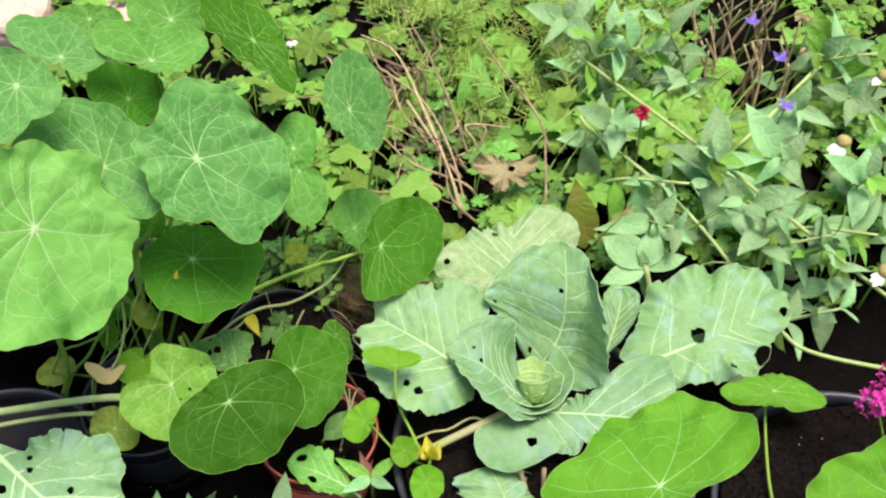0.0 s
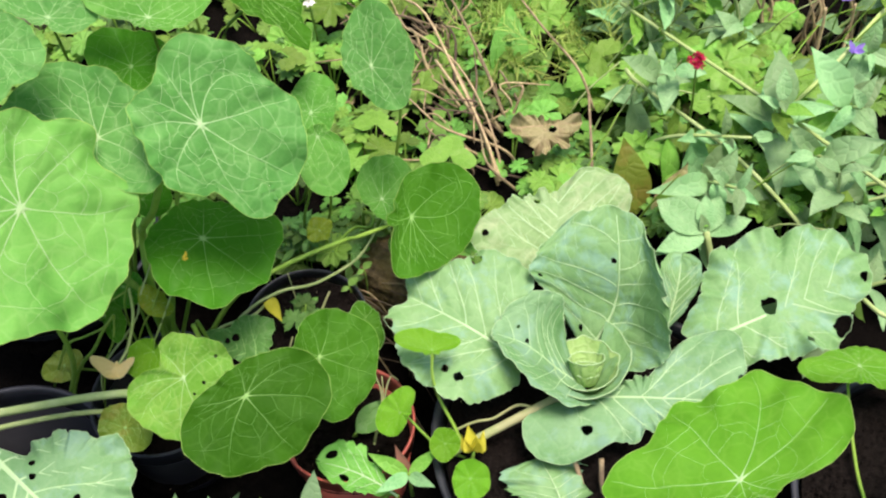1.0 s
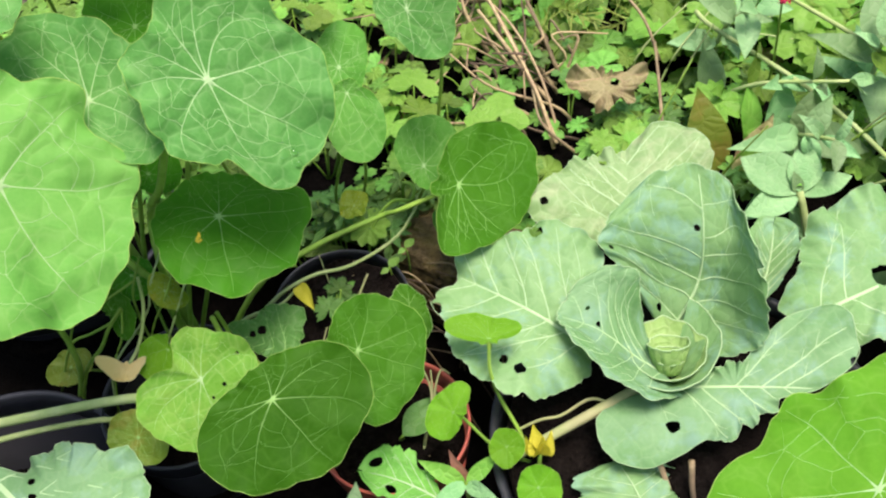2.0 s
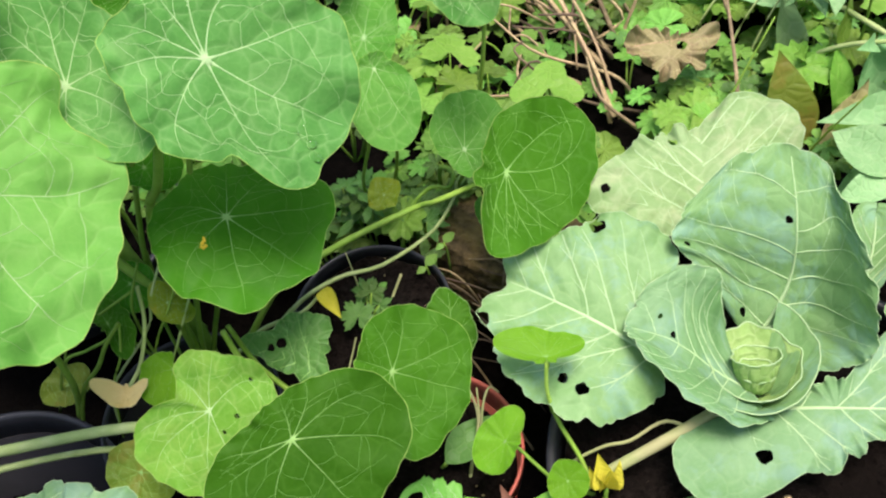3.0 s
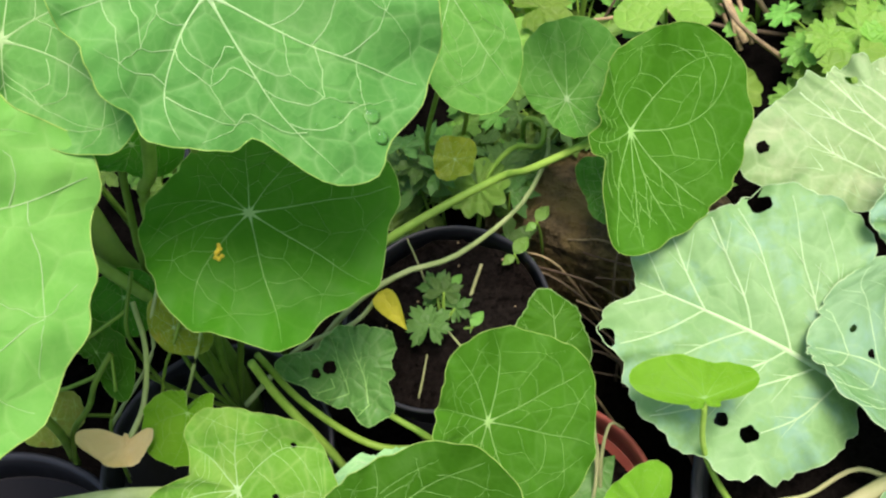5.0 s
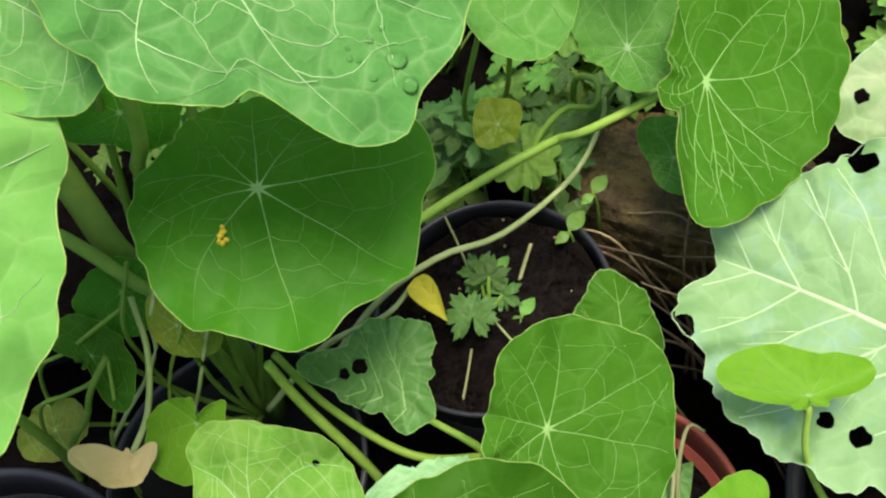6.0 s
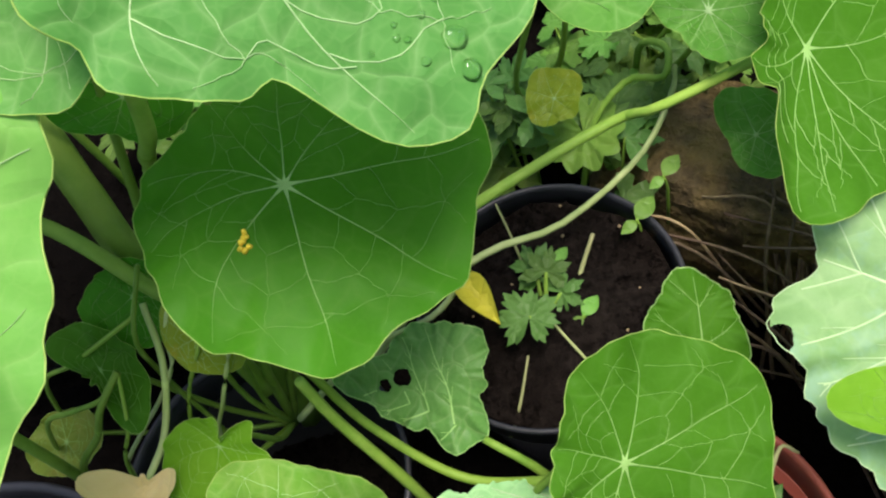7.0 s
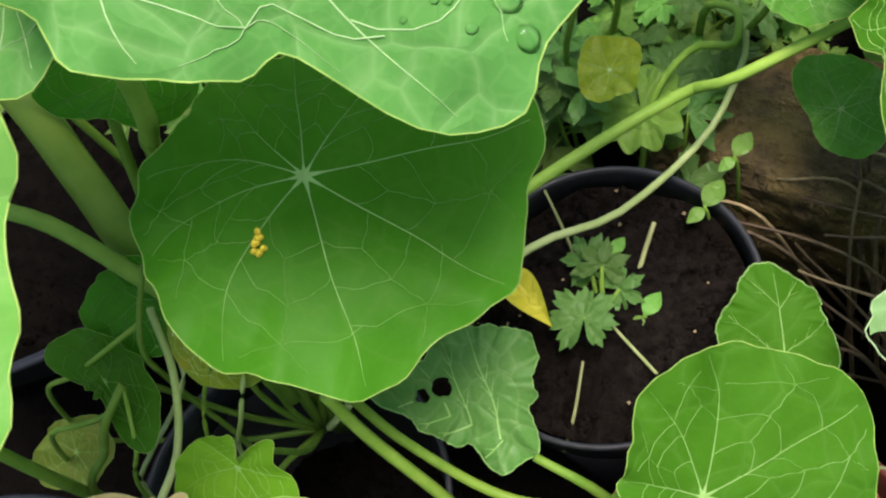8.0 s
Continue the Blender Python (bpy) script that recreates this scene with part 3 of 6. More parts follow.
def curved_leaf(plant, cage, material, seed=0, holes=(), rib=0.0012, count=6, ruffle=0.0010, jag=0.05, lean=0.28, lump=0.0008, label="", vein_mat=None):
    """A cupped cabbage leaf over a cage of rows from base to tip, each from side to side: a fleshy midrib, bowed side veins, a thin ragged edge; holes: along, across, radius in metres."""
    rng = random.Random(seed)
    cage = [[Vector(p) for p in row] for row in cage]
    nr, nc = len(cage), len(cage[0])

    def curve(pts, u):
        m = len(pts) - 1
        x = min(max(u, 0.0), 1.0) * m
        k = min(int(x), m - 1)
        t = x - k
        b, c = pts[k], pts[k + 1]
        a = pts[k - 1] if k else b * 2 - c
        d = pts[k + 2] if k + 2 <= m else c * 2 - b
        return 0.5 * ((2 * b) + (c - a) * t + (2 * a - 5 * b + 4 * c - d) * t * t + (3 * b - a - 3 * c + d) * t ** 3)

    def base(s, q):
        return curve([curve(row, (q + 1) / 2) for row in cage], s)

    starts = [(k + 0.35 + rng.uniform(-0.2, 0.2)) / count * 0.86 for k in range(count)]

    def at(s, q, lift=0.0):
        w = abs(q)
        ragged = jag * (noise.noise(Vector((s * 7, seed, 1 if q < 0 else 5))) + 0.6 * noise.noise(Vector((s * 27, seed, 2 if q < 0 else 7))))
        qq = q * (1 + ragged * w ** 6 - 0.05 * (s * w) ** 6)
        ss = s * (1 + jag * (noise.noise(Vector((q * 4, seed, 9))) + 0.6 * noise.noise(Vector((q * 15, seed, 3)))) * s ** 8 - 0.07 * w ** 4 * s ** 4)
        p = base(ss, qq)
        n = unit((base(ss + 0.02, qq) - base(ss - 0.02, qq)).cross(base(ss, qq + 0.02) - base(ss, qq - 0.02)))
        if n.z - n.y * 0.6 < 0:
            n.negate()
        near = min(abs(s - lean * w - p0) for p0 in starts) * count * 2
        puff = 0.0011 * min(near, 1.0) ** 0.7 * min(1.0, w * 4)
        rim = max(w, s) ** 8
        z = puff + ruffle * rim * (math.sin(s * 21 + q * 9 + seed) + 0.6 * math.sin(s * 39 - q * 17 + seed)) + lump * noise.noise(p * 70) + lump * 0.5 * noise.noise(p * 210)
        return p + n * (z + lift)

    long = sum((cage[i + 1][nc // 2] - cage[i][nc // 2]).length for i in range(nr - 1))
    wide = max(sum((row[j + 1] - row[j]).length for j in range(nc - 1)) for row in cage) / 2
    ns, nq = 64, 64
    par = [[i / ns, -1 + 2 * j / nq] for i in range(ns + 1) for j in range(nq + 1)]
    faces = [(k, k + 1, k + nq + 2, k + nq + 1) for i in range(ns) for k in range(i * (nq + 1), i * (nq + 1) + nq)]
    for hs, hq, hr in holes:
        def polar(k):
            ds, dq = (par[k][0] - hs) * long, (par[k][1] - hq) * wide
            w = math.atan2(dq, ds)
            return math.hypot(ds, dq), w, hr * (1 + 0.35 * noise.noise(Vector((math.cos(w) * 1.4, math.sin(w) * 1.4, hs * 50 + seed))))

        near = [(k,) + polar(k) for k in range(len(par))]
        gone = {min(near, key=lambda e: e[1])[0]} | {k for k, d, w, rr in near if d < rr * 0.8}
        edge = {k for f in faces if any(i in gone for i in f) for k in f} - gone
        faces = [f for f in faces if not any(k in gone for k in f)]
        for k in edge:
            d, w, rr = near[k][1:]
            par[k] = [hs + math.cos(w) * rr / long, min(max(hq + math.sin(w) * rr / wide, -1.0), 1.0)]
    verts = [at(s, q) for s, q in par]
    uvs = [(s * long, q * wide) for s, q in par]
    blade = part("leaf", (verts, faces, uvs), material, plant, label)
    geo = ([], [], [])

    def vein(points, r0, r1):
        keep = []
        for s, q in points:
            if not 0 <= s <= 0.97 or abs(q) > 0.97 or any(math.hypot((s - hs) * long, (q - hq) * wide) < hr for hs, hq, hr in holes):
                break
            keep.append((s, q))
        if len(keep) > 2:
            m = len(points) - 1
            tube([at(s, q) for s, q in keep], [r0 + (r1 - r0) * j / m for j in range(len(keep))], 5, 0.7, geo)

    vein([(0.95 * j / 20, 0.0) for j in range(21)], rib, rib * 0.22)
    for side in (-1, 1):
        for k, p0 in enumerate(starts):
            bow, wig = rng.uniform(0.02, 0.12), rng.uniform(0, 6)

            def way(w):
                return p0 + lean * w + bow * w * w + 0.012 * math.sin(w * 9 + wig), side * w

            vein([way(j / 18) for j in range(19)], rib * (0.46 - 0.03 * k), rib * 0.09)
            for w0 in (0.35, 0.60):
                w0 += rng.uniform(-0.08, 0.08)
                s0, q0 = way(w0)
                vein([(s0 + 0.16 * j / 7, q0 + side * 0.12 * j / 7) for j in range(8)], rib * 0.15, rib * 0.05)
    rim = [at(i / ns, -1) for i in range(4, ns + 1)] + [at(1.0, -1 + 2 * j / nq) for j in range(1, nq + 1)] + [at(i / ns, 1) for i in range(ns - 1, 3, -1)]
    tube(rim, [0.00024] * len(rim), 4, 1.0, geo)
    part("venation", geo, vein_mat or CAB_VEIN, blade, "pale raised midrib and veins")
    return blade


# ---- small leaves that many plants share ----
def lobed_mesh(name, material, lobes=5, deep=0.5, teeth=3, seed=0, size=0.014, open_angle=5.2, crumple=0.05):
    """A herb leaf of unit radius: toothed lobes round the end of its stalk, slightly dished."""
    rng = random.Random(seed)
    segs, rings = lobes * 10, 4
    verts, uvs, faces = [(0, 0, 0)], [(0, 0)], []
    heights = [rng.uniform(0.82, 1.05) if lobes < 9 else 1.0 for _ in range(lobes)]
    for i in range(1, rings + 1):
        rho = i / rings
        for s in range(segs + 1):
            u = s / segs
            a = math.pi / 2 + (u - 0.5) * open_angle
            k = min(int(u * lobes), lobes - 1)
            f = u * lobes - k
            lobe = 1 - deep * abs(2 * f - 1) ** 1.6
            tooth = 1 + (0.10 if lobes < 9 else 0.03) * math.cos(f * teeth * 2 * math.pi + math.pi) * (rho > 0.8)
            r = rho * heights[k] * (lobe if rho > 0.4 else 1 - (1 - lobe) * rho) * tooth
            x, y = r * math.cos(a), r * math.sin(a)
            z = 0.10 * rho * rho + 0.06 * rho * math.cos(f * 2 * math.pi) - 0.12 * rho ** 3 + crumple * noise.noise(Vector((x * 2.3, y * 2.3, seed))) + crumple * 0.4 * noise.noise(Vector((x * 6, y * 6, seed)))
            verts.append((x, y, z))
            uvs.append((x * size, y * size))
    w = segs + 1
    for s in range(segs):
        faces.append((0, 1 + s, 2 + s))
        for i in range(rings - 1):
            k = 1 + i * w + s
            faces.append((k, k + w, k + w + 1, k + 1))
    return mesh_of(name, verts, faces, material, uvs)


def lance_mesh(name, material, wide=0.17, droop=0.25, fold=0.25, seed=0, size=0.035, steps=9, power=0.75):
    """A pointed leaf of unit length along +y, folded along its midrib, bending down."""
    verts, uvs, faces = [], [], []
    for i in range(steps + 1):
        s = i / steps
        w = wide * max(math.sin(math.pi * min(s ** power, 1.0)), 0.03) * (1 if s < 1 else 0)
        for q in (-1, -0.5, 0, 0.5, 1):
            x = q * w
            z = abs(q) * w * fold - droop * s * s + 0.02 * math.sin(s * 9 + q * 2 + seed) * abs(q)
            verts.append((x, s, z))
            uvs.append((x * size, s * size))
    for i in range(steps):
        for j in range(4):
            k = i * 5 + j
            faces.append((k, k + 1, k + 6, k + 5))
    return mesh_of(name, verts, faces, material, uvs)


def aim(at, along, normal, scale):
    y = unit(along)
    n = Vector(normal)
    z = n - y * n.dot(y)
    z = unit(z) if z.length > 1e-4 else unit(y.orthogonal())
    x = y.cross(z)
    m = Matrix((x, y, z)).transposed().to_4x4()
    return Matrix.Translation(at) @ m @ Matrix.Scale(scale, 4)


CUT_MESHES = [lobed_mesh("herb_leaf", HERB_SHADE, 5, 0.60, 3, 41), lobed_mesh("herb_leaf", HERB_SHADE, 3, 0.55, 4, 42), lobed_mesh("herb_leaf", HERB_SHADE, 7, 0.42, 3, 43, open_angle=5.8)]
HERB_MESHES = [lobed_mesh("herb_leaf", HERB, 5, 0.55, 3, 1), lobed_mesh("herb_leaf", HERB, 3, 0.50, 4, 2), lobed_mesh("herb_leaf", HERB, 7, 0.35, 2, 3, open_angle=5.8)]
LIME_MESHES = [lobed_mesh("bright_leaf", LIME, 5, 0.30, 3, 4, 0.02, 5.7), lobed_mesh("bright_leaf", LIME, 7, 0.22, 2, 5, 0.02, 5.9), lobed_mesh("bright_leaf", LIME, 3, 0.32, 4, 6, 0.02, 5.2)]
ROUND_MESHES = [lobed_mesh("round_leaf", HERB, 9, 0.10, 1, 7, 0.014, 5.9), lobed_mesh("round_leaf", LIME, 9, 0.12, 1, 8, 0.014, 5.9)]
LANCE_MESHES = [lance_mesh("lance_leaf", GLAUCOUS, 0.23, 0.22, 0.35, 1), lance_mesh("lance_leaf", GLAUCOUS, 0.27, 0.35, 0.28, 2), lance_mesh("lance_leaf", GLAUCOUS, 0.18, 0.08, 0.40, 3), lance_mesh("lance_leaf", GLAUCOUS, 0.20, 0.55, 0.30, 6, power=0.66)]
LANCE_LIME = [lance_mesh("young_leaf", LIME, 0.17, 0.15, 0.3, 4), lance_mesh("young_leaf", LIME, 0.22, 0.3, 0.25, 5)]


def bed_height(x, y):
    """The ground: low where the pots stand, higher in the planted bed behind."""
    t = min(max((y - 0.060) / 0.05, 0.0), 1.0)
    h = 0.062 * t * t * (3 - 2 * t)
    return h + 0.008 * noise.noise(Vector((x * 9, y * 9, 0.3))) * (0.4 + t) + 0.004 * noise.noise(Vector((x * 34, y * 34, 4)))


# ---- the ground ----
def ground():
    xs = [-400, -40, -6, -1.6] + [-0.75 + 0.012 * i for i in range(160)] + [2.2, 7, 40, 400]
    ys = [-400, -40, -6, -1.6] + [-0.75 + 0.012 * i for i in range(150)] + [2.0, 7, 40, 400]
    verts = [(x, y, bed_height(x, y)) for y in ys for x in xs]
    w = len(xs)
    faces = [(j * w + i, j * w + i + 1, (j + 1) * w + i + 1, (j + 1) * w + i) for j in range(len(ys) - 1) for i in range(w - 1)]
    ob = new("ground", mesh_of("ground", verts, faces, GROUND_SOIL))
    tagged(ob, "garden soil under the pots and plants, coloured dark as shade", "ground", kind="structure")


ground()


def crumbs(name, spots, material, label, seed, low, high):
    """Loose grains, one mesh."""
    rng = random.Random(seed)
    verts, faces = [], []
    octa = [(1, 0, 0), (-1, 0, 0), (0, 1, 0), (0, -1, 0), (0, 0, 1), (0, 0, -1)]
    tri = [(0, 2, 4), (2, 1, 4), (1, 3, 4), (3, 0, 4), (2, 0, 5), (1, 2, 5), (3, 1, 5), (0, 3, 5)]
    for p in spots:
        k, r = len(verts), rng.uniform(low, high)
        for o in octa:
            verts.append(Vector(p) + Vector(o) * r * rng.uniform(0.55, 1.2))
        faces += [tuple(k + i for i in f) for f in tri]
    ob = new(name, mesh_of(name, verts, faces, material, smooth=False))
    return tagged(ob, label, "soil", kind="stuff")


# ---- pots ----
def lathe(centre, profile, segs=56, wobble=0.0, seed=0):
    verts, faces, uvs = [], [], []
    cx, cy = centre
    for r, z in profile:
        for s in range(segs):
            a = 2 * math.pi * s / segs
            k = r * (1 + wobble * math.sin(2 * a + seed) + wobble * 0.5 * math.sin(3 * a + seed * 2))
            verts.append(Vector((cx + k * math.cos(a), cy + k * math.sin(a), z)))
            uvs.append((a * r, z))
    for i in range(len(profile) - 1):
        for s in range(segs):
            k = i * segs
            faces.append((k + s, k + (s + 1) % segs, k + segs + (s + 1) % segs, k + segs + s))
    return verts, faces, uvs


def pot(x, y, top, r, foot, material, rim_material, label, seed, soil_at=None, soil=None, soil_label="dark potting soil in the pot"):
    ob = thing("plant_pot", (x, y, foot), label, "pot")
    low = r * 0.74
    part("body", lathe((x, y), [(0.001, foot + 0.002), (low, foot), (low + 0.001, foot + 0.004), (r * 0.955, top - 0.016), (r * 0.93, top - 0.016),
                                (low - 0.003, foot + 0.006), (0.001, foot + 0.006)], wobble=0.008, seed=seed), material, ob)
    part("rim", lathe((x, y), [(r * 0.950, top - 0.016), (r * 0.985, top - 0.016), (r * 1.0, top - 0.003), (r * 1.018, top - 0.0025), (r * 1.022, top - 0.0008), (r * 1.014, top),
                               (r * 0.985, top), (r * 0.975, top - 0.002), (r * 0.945, top - 0.016), (r * 0.950, top - 0.016)], wobble=0.008, seed=seed), rim_material, ob)
    level = soil_at if soil_at is not None else top - 0.008
    earth = soil or SOIL
    rng = random.Random(seed)
    verts, faces, uvs = [Vector((x, y, level + 0.003))], [], [(x, y)]
    segs, rings = 40, 9
    for i in range(1, rings + 1):
        for s in range(segs):
            a = 2 * math.pi * s / segs
            q = r * 0.94 * i / rings
            p = Vector((x + q * math.cos(a), y + q * math.sin(a), level))
            p.z += 0.0045 * noise.noise(p * 55) + 0.002 * noise.noise(p * 190) + 0.003 * (1 - i / rings)
            verts.append(p)
            uvs.append((p.x, p.y))
    faces = [(0, 1 + s, 1 + (s + 1) % segs) for s in range(segs)]
    for i in range(rings - 1):
        for s in range(segs):
            k = 1 + i * segs
            faces.append((k + s, k + segs + s, k + segs + (s + 1) % segs, k + (s + 1) % segs))
    bed = new("potting_soil", mesh_of("potting_soil", verts, faces, earth, uvs))
    tagged(bed, soil_label, "soil", kind="stuff")
    spots = []
    for _ in range(int(2600 * r / 0.05 * 0.35)):
        a, q = rng.uniform(0, 6.283), r * 0.92 * math.sqrt(rng.random())
        p = Vector((x + q * math.cos(a), y + q * math.sin(a), level))
        spots.append(p + Vector((0, 0, 0.0045 * noise.noise(p * 55) + 0.001)))
    crumbs("soil_crumbs", spots, earth, "loose dark crumbs of potting soil", seed + 3, 0.0005, 0.0021)
    pale = [p + Vector((0, 0, 0.0006)) for p in spots[:45 if earth is SOIL else 12]]
    crumbs("grit", pale, DRY, "pale grit and bark flecks on potting soil", seed + 4, 0.0003, 0.0009)
    return ob


pot(0.050, 0.009, 0.100, 0.0428, 0.004, PLASTIC, PLASTIC_RIM, "small round black plastic nursery pot with soil", 1)
pot(0.0834, -0.0708, 0.088, 0.0448, 0.002, TERRACOTTA, TERRACOTTA, "round brick-red plastic pot beside black pots", 2, 0.066)
pot(0.252, -0.085, 0.084, 0.110, 0.002, PLASTIC, PLASTIC_RIM, "large round black plastic pot under the cabbage", 3)
pot(0.475, -0.143, 0.084, 0.106, 0.002, PLASTIC, PLASTIC_RIM, "large round black plastic pot with bare soil", 4)
# Soil sunk low in the darker copy; its colour holds the shade here.
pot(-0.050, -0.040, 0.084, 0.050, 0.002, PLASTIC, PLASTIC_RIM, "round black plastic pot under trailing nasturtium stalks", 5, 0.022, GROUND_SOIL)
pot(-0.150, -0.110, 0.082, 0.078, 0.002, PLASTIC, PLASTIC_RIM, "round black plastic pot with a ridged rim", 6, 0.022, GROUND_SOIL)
# Added pot: a black filler where only shade lies.
pot(-0.155, 0.085, 0.110, 0.085, 0.050, PLASTIC, PLASTIC_RIM, "round black plastic pot added to darken the gap behind the nasturtium", 7, 0.070, GROUND_SOIL)


# ---- stones ----
def rock(name, centre, size, material, label, seed, cuts=7, rough=0.16):
    """A weathered stone: a rounded block with broken faces."""
    verts, faces = [], []
    bm = bmesh.new()
    bmesh.ops.create_cube(bm, size=2.0)
    bmesh.ops.subdivide_edges(bm, edges=bm.edges[:], cuts=cuts, use_grid_fill=True)
    for v in bm.verts:
        p = v.co.copy()
        q = Vector(tuple(math.copysign(abs(c) ** 1.0, c) for c in p)) * (1.0 / max(1.0, p.length / 1.28))
        q += Vector((noise.noise(p * 1.3 + Vector((seed, 0, 0))), noise.noise(p * 1.3 + Vector((0, seed, 4))), noise.noise(p * 1.3 + Vector((7, 0, seed))))) * rough
        q += p.normalized() * (noise.noise(p * 4 + Vector((seed, seed, 0))) * 0.35 + noise.noise(p * 11 + Vector((seed, 0, 3))) * 0.22) * rough
        v.co = Vector((q.x * size[0], q.y * size[1], q.z * size[2]))
    me = bpy.data.meshes.new(name)
    bm.to_mesh(me)
    bm.free()
    me.materials.append(material)
    ob = new(name, me)
    ob.location = centre
    return tagged(ob, label, "stone")


rock("edging_stone", (0.128, 0.066, 0.046), (0.058, 0.030, 0.034), STONE, "rough brown weathered edging stone behind a pot", 3, 22, 0.20).rotation_euler = (0.08, 0.05, -0.42)
for n, (x, y, z, s) in enumerate([(-0.285, 0.42, 0.08, 0.045), (-0.165, 0.435, 0.075, 0.028), (-0.12, 0.30, 0.065, 0.016), (-0.06, 0.285, 0.065, 0.014)]):
    tagged(rock("pale_stone", (x, y, z), (s, s * 0.8, s * 0.6), PINK_STONE, "pale pinkish stone among plants behind the nasturtium", n + 11, 5), group="pale stones")


# ---- nasturtiums ----
LOOK = {"n": (NAST, VEIN), "p": (NAST_PALE, VEIN_MID), "d": (NAST_SHADE, VEIN_DARK), "y": (NAST_YELLOW, VEIN), "o": (NAST_OLIVE, VEIN_DARK), "t": (TAN_LEAF, TAN_LEAF), "j": (NAST_SPOT, VEIN), "b": (NAST_BLUE, VEIN), "h": (NAST_DEEP, VEIN_MID), "m": (NAST_MID, VEIN_MID), "w": (NAST_SUNLIT, VEIN), "r": (NAST_FRESH, VEIN)}


def nasturtium_leaf(plant, k, hub, normal, radius, shape, kind, cup, saddle, fold, holes, angles, own_foot=None):
    """One leaf on its stalk: hub, normal, mean radius, uneven outline, look, cup, saddle, fold, holes, rib angles, where its stalk stands if not at the foot."""
    seed = int(abs(hub[0]) * 9000 + abs(hub[1]) * 3100) + k
    mat, vm = LOOK[kind]
    foot = own_foot or tuple(plant.location)
    blade = round_leaf(plant, hub, normal, radius, shape, mat, cup, saddle, fold, seed, 9 if radius > 0.02 else 7, vm, 1.0 if radius > 0.02 else 1.3, holes=holes, angles=angles,
               net={"b": 1.0, "w": 0.8, "d": 0.38, "h": 0.45, "r": 0.3, "m": 0.45, "p": 0.35}.get(kind, 0.7), puff={"b": 0.75, "d": 0.45, "h": 0.5, "m": 0.7}.get(kind, 1.0))
    part("stalk", tube(smooth_path(under(hub, normal, foot, seed=seed), 14), (0.0006 + radius * 0.014, 0.0009 + radius * 0.018), 7), STALK, plant)
    return blade


nasturtium = thing("nasturtium", (-0.050, -0.010, 0.060), "lush green nasturtium with large round leaves in a pot", "plant", "nasturtiums in pots")
front_blade = nasturtium_leaf(nasturtium, 0, (0.0207, 0.0056, 0.2958), (0.45, -0.58, 0.67), 0.0474, (0.24, 0.00, 0.02, -0.09, -0.01, -0.09, 0.01, -0.01, -0.02, 0.05, 0.03, -0.00, 0.02, 0.01, -0.02, -0.01, -0.01, -0.00, -0.01, 0.01, 0.00, 0.01, 0.01, -0.00, -0.00, -0.01, -0.01, -0.00), "b", 0.02, 0.02, 0.0, (), ((1.45, -0.9, 0.9), (0.26, 0.05, 0.95), (-0.59, 0.12, 0.96), (-1.2, 0.14, 0.87), (-2.32, 0.46, 0.92), (3.01, 0.24, 0.92), (2.61, 0.12, 0.86), (2.13, 0.0, 0.8), (1.85, -0.3, 0.8)), None)
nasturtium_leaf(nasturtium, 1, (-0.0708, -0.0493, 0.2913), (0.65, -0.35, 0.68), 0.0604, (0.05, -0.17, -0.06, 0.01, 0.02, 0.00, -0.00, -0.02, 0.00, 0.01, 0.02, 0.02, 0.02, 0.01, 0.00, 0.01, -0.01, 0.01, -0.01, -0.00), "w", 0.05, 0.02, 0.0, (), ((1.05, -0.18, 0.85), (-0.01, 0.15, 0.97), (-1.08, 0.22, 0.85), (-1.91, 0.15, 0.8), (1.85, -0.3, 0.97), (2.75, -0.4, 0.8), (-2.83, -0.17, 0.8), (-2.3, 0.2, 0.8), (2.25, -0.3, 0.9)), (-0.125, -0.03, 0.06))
nasturtium_leaf(nasturtium, 2, (-0.043, 0.009, 0.285), (-0.05, -0.48, 0.87), 0.0428, (-0.12, 0.14, 0.17, -0.19, -0.05, -0.02, -0.01, -0.02, -0.05, 0.02, 0.00, 0.01, -0.01, 0.01, 0.01, -0.01), "b", 0.06, 0.03, 0.0, (), ((2.28, 0.13, 0.8), (1.85, -0.04, 0.8), (1.34, -0.1, 0.75), (0.42, -0.27, 0.8), (-0.34, -0.42, 0.8), (-2.12, 0.31, 0.74), (3.14, 0.14, 0.7), (2.6, 0.3, 0.7), (-1.6, 0.3, 0.85)), (-0.06, 0.03, 0.06))
dark_blade = nasturtium_leaf(nasturtium, 3, (0.0006, 0.0006, 0.2012), (0.33, -0.23, 0.91), 0.0387, (0.19, -0.20, 0.07, 0.03, 0.04, 0.03, 0.01, 0.04, -0.01, 0.01, -0.01, 0.01, -0.03, 0.00, -0.00, 0.02), "d", -0.03, 0.02, 0.0, (), ((1.61, 0.04, 0.77), (1.04, -0.21, 0.61), (0.17, 0.03, 0.97), (-0.57, 0.01, 0.95), (-1.36, 0.05, 0.88), (-2.32, 0.32, 0.78), (-2.95, 0.3, 0.61), (2.77, 0.4, 0.69), (2.39, -0.17, 0.55)), None)
nasturtium_leaf(nasturtium, 4, (-0.086, 0.025, 0.341), (0.21, -0.52, 0.83), 0.0300, (-0.24, -0.21, 0.06, 0.06, 0.07, -0.00, 0.00, -0.05, -0.02, -0.01), "b", 0.06, 0.03, 0.0, (), (), (-0.09, 0.05, 0.06))
